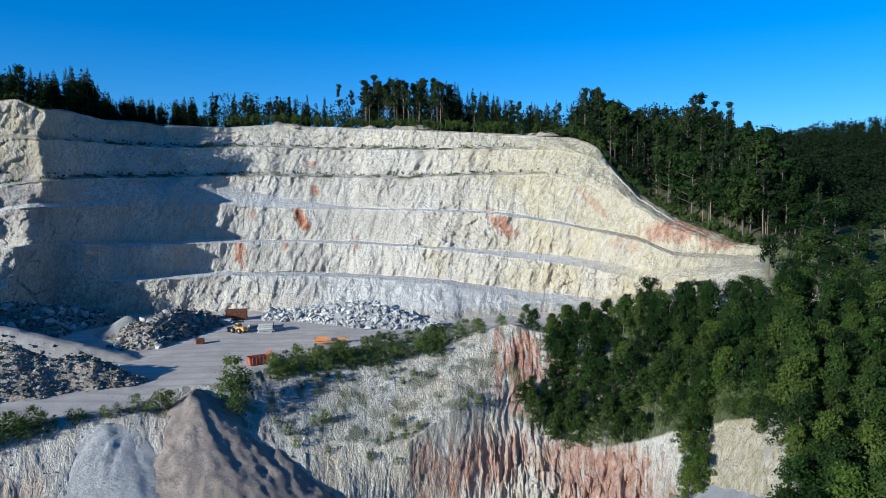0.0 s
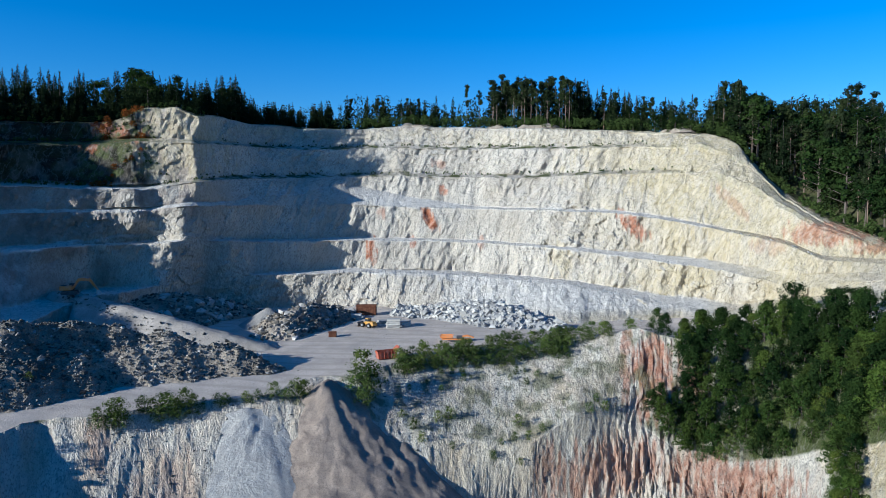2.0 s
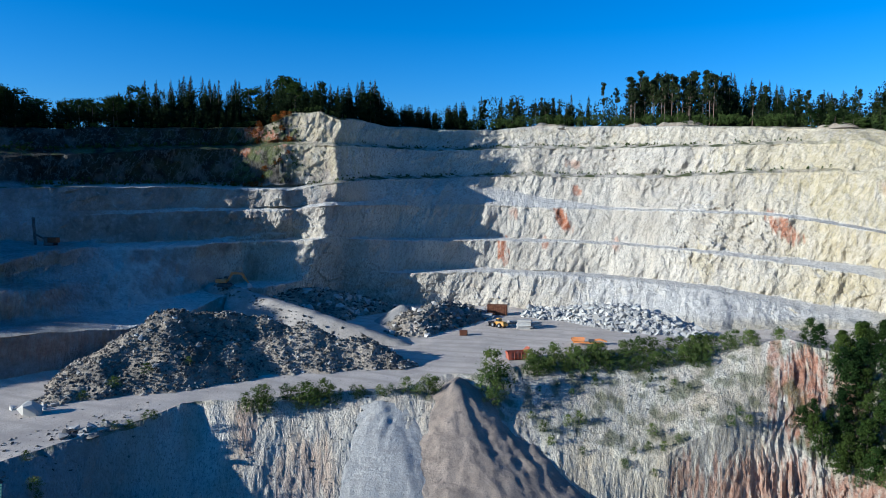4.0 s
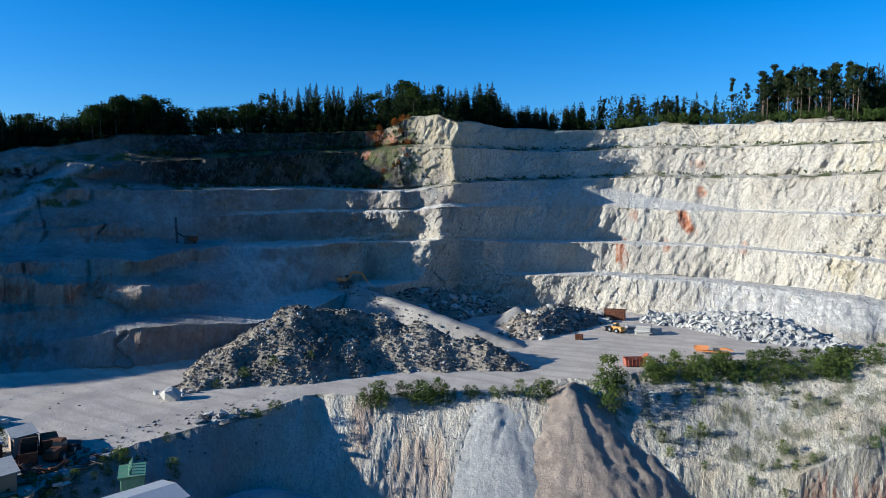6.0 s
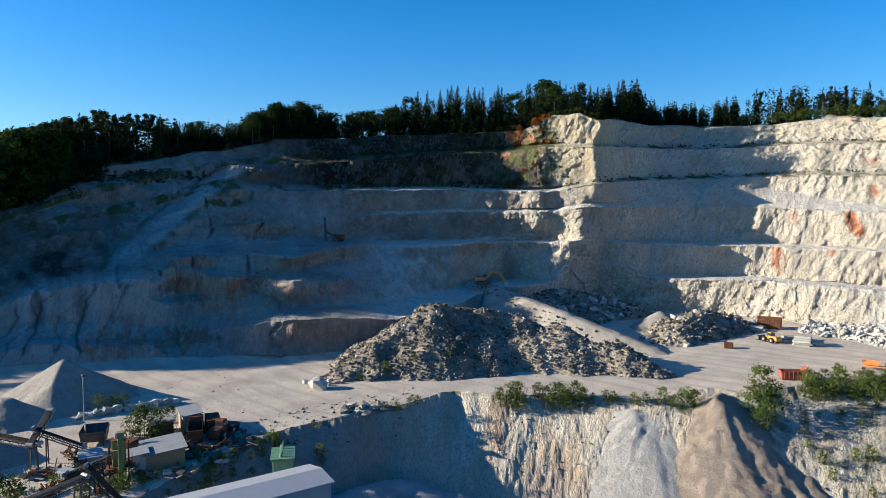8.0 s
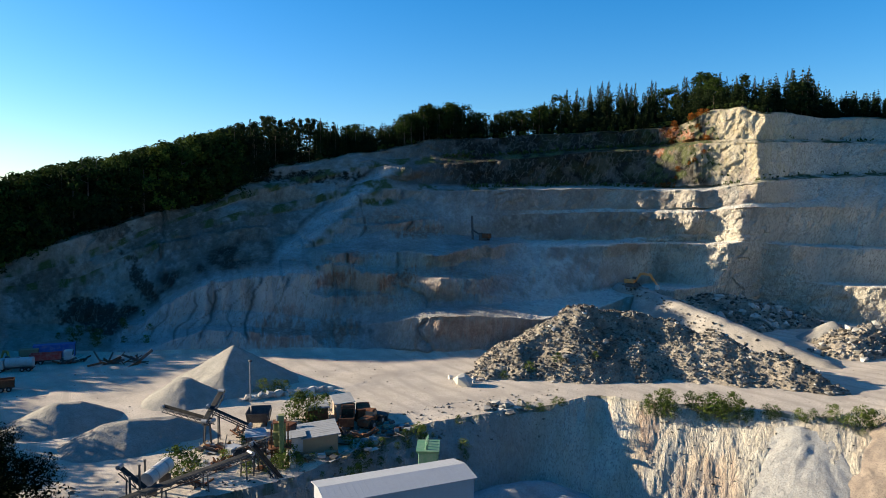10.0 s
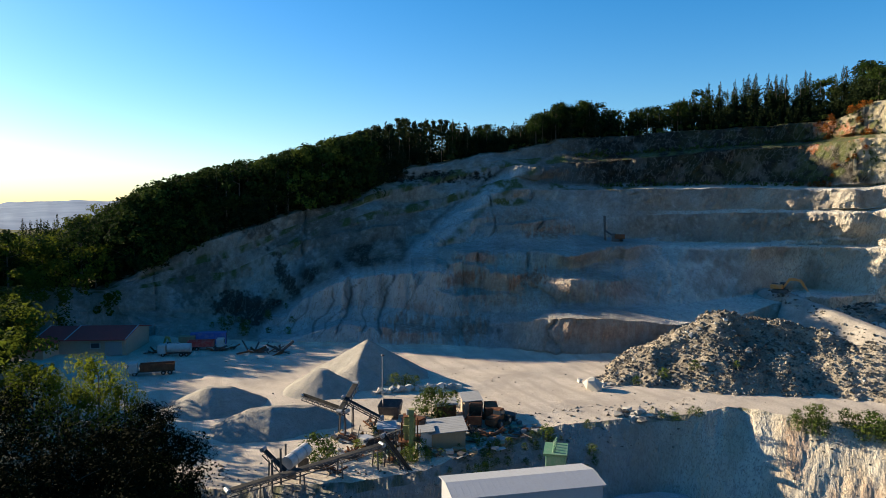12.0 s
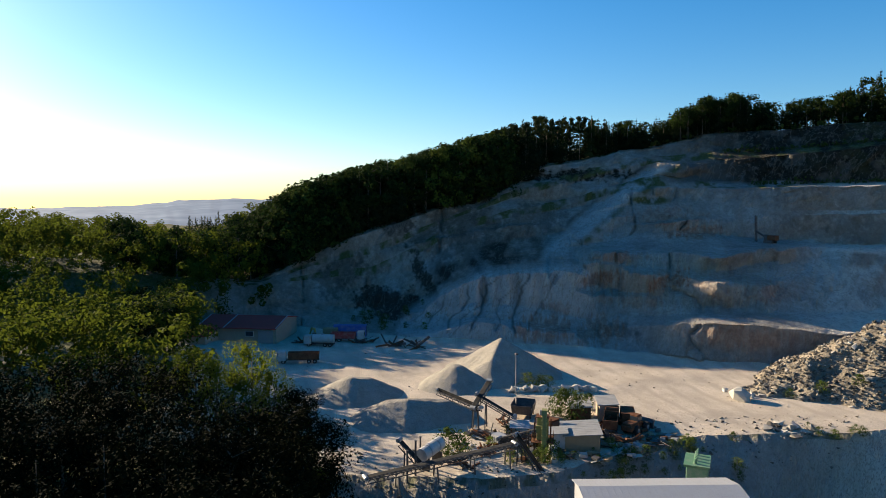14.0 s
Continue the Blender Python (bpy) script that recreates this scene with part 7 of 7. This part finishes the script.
HEAP_ROCKS = [rock_mesh(k, HEAP_STONE) for k in range(5)]
PALE_ROCKS = [rock_mesh(20 + k, PALE_STONE, (1.0, 0.8, 0.65)) for k in range(5)]


def joined_rocks(name, places, material, label, kinds=6, sides=(1.0, 0.75, 0.55)):
    """Many stones in one mesh: places are (x, y, z, size)."""
    shapes = []
    for k in range(kinds):
        me = rock_mesh(60 + k, material, sides)
        shapes.append((np.array([v.co[:] for v in me.vertices]), np.array([p.vertices[:] for p in me.polygons])))
    verts, faces, base = [], [], 0
    for k, (x, y, z, s) in enumerate(places):
        v, f = shapes[k % kinds]
        turn = np.array(Euler((rng.uniform(-0.6, 0.6), rng.uniform(-0.6, 0.6), rng.uniform(0, 6.28))).to_matrix())
        verts.append(v @ turn.T * s * rng.uniform(0.8, 1.2, 3) + np.array([x, y, z]))
        faces.append(f + base)
        base += len(v)
    ob = new(name, mesh_of(name, np.concatenate(verts), np.concatenate(faces), material))
    return tagged(ob, label, "rubble", kind="stuff")


def on_land(az, r):
    p = ground(az, r)
    return p.x, p.y, p.z


def on_mound(ob, inset=0.0):
    """A random place on a heap's surface."""
    xs, ys, Z, step = MOUNDS[ob.name]
    while True:
        x, y = rng.uniform(xs[0], xs[-1]), rng.uniform(ys[0], ys[-1])
        z = mound_z(ob, x, y)
        az, r = math.degrees(math.atan2(-x, y)), math.hypot(x, y)
        if z > height(az, r) + inset:
            return x, y, z


def rock_parts(parent, meshes, places):
    """Each stone a part of its heap, on shared mesh data."""
    for x, y, z, s in places:
        ob = new("rock", meshes[int(rng.integers(0, len(meshes)))])
        ob.parent = parent
        ob.matrix_basis = Matrix.LocRotScale((x, y, z), Euler((rng.uniform(-0.6, 0.6), rng.uniform(-0.6, 0.6), rng.uniform(0, 6.28))), (s * rng.uniform(0.8, 1.3), s, s * rng.uniform(0.7, 1.1)))


# rubble mounds at the foot of the wall
rub_a = mound("rubble_mound", [(13.5, 233, 1.6), (9.5, 230, 4.0), (6.5, 222, 5.2), (4.4, 213, 4.4), (1.8, 207, 2.0)], 0.42, 2.5, 0.3, PIT, "mound of pale quarried boulders under the wall", "rubble", 0.7, 0.6, "", 0.0, 0.5)
rub_b = mound("rubble_mound", [(18.3, 236, 2.0), (20.5, 227, 5.4), (22.5, 214, 5.6), (23.6, 203, 3.6)], 0.5, 1.0, 0.3, SPOIL, "mound of grey and brown stone beside the ramp", "rubble", 0.7, 0.7, "", 0.0, 0.5)
rub_c = mound("rubble_mound", [(25.0, 243, 1.5), (28.5, 244, 5.5), (32.0, 240, 8.5), (35.8, 234, 10.5)], 0.5, 1.5, 0.3, SPOIL, "blasted rubble against the first bench", "rubble", 0.7, 0.7, "", 0.0, 0.5)
mound("gravel_cone", [(24.6, 222.0, 5.4)], 0.62, 0.3, 0.3, SAND, "small pale cone of crushed gravel", "gravel pile", 0.6, 0.15)


# stones of the heaps, last in the file
def heap_places(ob, n, small, large, power=2.5):
    out = []
    for _ in range(n):
        x, y, z = on_mound(ob, 0.05)
        s = small + (large - small) * rng.uniform() ** power
        out.append((x, y, z + s * 0.08, s))
    return out


joined_rocks("heap_rubble", heap_places(heap, 8500, 0.3, 1.05, 1.8), HEAP_RUBBLE, "broken stone lying on the spoil heap")
rock_parts(heap, HEAP_ROCKS, heap_places(heap, 280, 0.8, 1.7, 1.8))
for ob, n, meshes, mat in ((rub_a, 260, PALE_ROCKS, PALE_RUBBLE), (rub_b, 120, HEAP_ROCKS, HEAP_RUBBLE), (rub_c, 90, PALE_ROCKS, PALE_RUBBLE)):
    rock_parts(ob, meshes, heap_places(ob, n, 1.4, 3.4, 1.6))
joined_rocks("boulder_rubble", heap_places(rub_a, 2000, 0.6, 2.1), PALE_RUBBLE, "pale broken rock below the quarry wall", 6, (1.0, 0.8, 0.65))
joined_rocks("mixed_rubble", heap_places(rub_b, 1000, 0.5, 1.8) + heap_places(rub_c, 1500, 0.5, 1.7), HEAP_RUBBLE, "mixed broken stone beside the ramp")

ramp_edge = []
for (a0, r0, z0), (a1, r1, z1) in zip(RAMP[:-1], RAMP[1:]):
    for _ in range(90):
        f, side = rng.uniform(), rng.choice((-1, 1))
        x, y, z = polar(a0 + (a1 - a0) * f, r0 + (r1 - r0) * f + side * rng.uniform(2.8, 6.5))
        z = mound_z(ramp, x, y)
        if z > -1:
            ramp_edge.append((x, y, z, 0.4 + 1.0 * rng.uniform() ** 2))
joined_rocks("ramp_rubble", ramp_edge, HEAP_RUBBLE, "broken stone along the edges of the ramp")

# boulders set along the bench edges and the foot of the wall, and fallen stones
edge_rocks = []
for name, a0, a1, n, s0, s1 in (("c1", -12, 24, 150, 0.5, 1.3), ("c2", -16, 40, 150, 0.4, 1.1), ("c3", -18, 18, 170, 0.4, 1.2), ("c4", -8, 28, 60, 0.3, 0.8), ("t3", -14, 40, 120, 0.3, 0.9), ("t2", -8, 36, 100, 0.3, 0.9)):
    e = edge(name, 0.8)
    for _ in range(n):
        az = rng.uniform(a0, a1)
        edge_rocks.append((*on_land(az, e(az) + rng.uniform(-0.5, 0.9)), s0 + (s1 - s0) * rng.uniform() ** 2))
for _ in range(420):
    az = rng.uniform(-6, 40)
    edge_rocks.append((*on_land(az, edge("foot")(az) - rng.uniform(-2, 9)), 0.3 + 1.1 * rng.uniform() ** 3))
joined_rocks("edge_rubble", edge_rocks, PALE_RUBBLE, "loose stones along the benches")
small = []
for _ in range(900):
    az = rng.uniform(0, 88)
    f = rng.uniform()
    small.append((*on_land(az, edge("brow", 1.0)(az) * (1 - f) + edge("foot", -2)(az) * f), 0.12 + 0.4 * rng.uniform() ** 3))
for _ in range(700):
    az = rng.uniform(44, 86)
    small.append((*on_land(az, edge("brow", -6)(az) + rng.uniform(0, 16)), 0.2 + 0.7 * rng.uniform() ** 3))
for _ in range(1000):
    az = rng.uniform(-12, 38)
    small.append((*on_land(az, edge("toe", 2)(az) + (edge("brow", 0)(az) - edge("toe", 2)(az)) * rng.uniform(0.2, 1.0)), 0.15 + 0.6 * rng.uniform() ** 3))
joined_rocks("scattered_stones", small, HEAP_RUBBLE, "small stones scattered over the floor")


def boulder(az, r, s, label, meshes=PALE_ROCKS):
    ob = new("boulder", meshes[int(rng.integers(0, 5))])
    p = ground(az, r)
    ob.matrix_basis = Matrix.LocRotScale((p.x, p.y, p.z + s * 0.2), Euler((0.1, 0.2, rng.uniform(0, 6.28))), (s, s, s))
    return tagged(ob, label, "boulder", "boulders")


boulder(52.2, 143.5, 4.2, "large pale boulder at the end of the spoil heap", [rock_mesh(93, PALE_STONE, (1.0, 0.85, 0.72), 26)] * 5)
for k in range(20):
    az = 69.9 - k * 0.34
    boulder(az, 136.0 + 4.5 * (k / 19) + rng.uniform(-0.5, 0.5), rng.uniform(1.7, 2.6), "pale boulder in the row edging the plant yard")
for k in range(14):
    boulder(rng.uniform(47.0, 50.4), edge("brow", 0.5)(48.5) + rng.uniform(-2.5, 2.5), rng.uniform(1.2, 2.4), "grey boulder on the edge of the lower pit", HEAP_ROCKS)
for k in range(12):
    boulder(rng.uniform(50.5, 53.5), 146 + rng.uniform(-1, 5), rng.uniform(0.9, 2.0), "pale boulder beside the spoil heap")
for az, r, h in ((67.6, 140.0, 3.0), (68.6, 140.5, 3.2), (66.8, 141.0, 2.4), (65.6, 119.5, 6.0), (64.6, 121.0, 5.0), (66.2, 122.0, 4.2), (63.7, 128.0, 3.0), (75.2, 101.5, 4.4), (74.2, 101.0, 4.0), (67.2, 99.6, 3.0), (66.6, 101.2, 3.2)):
    plant("bush", az, r, h, "yellow-green shrub growing among the plant", "shrub")
for az, r, h in ((44.5, 152.0, 2.2), (46.8, 150.5, 2.6), (41.5, 153.5, 1.8), (48.9, 148.5, 2.0)):
    x, y, z = polar(az, r)
    ob = plant("bush", az, r, h, "dusty shrub growing on the spoil heap", "shrub")
    ob.matrix_basis.translation.z = max(mound_z(heap, x, y), height(az, r)) - 0.2
scrub(26, 60.5, 72.0, 98, 112, (0.8, 2.0), 1.6, "bush", "low shrub among the scrap of the plant")
scrub(22, 52.0, 63.0, edge("lip", -10), edge("lip", 0), (0.8, 2.2), 1.4, "bush", "dusty shrub on the slope below the plant")
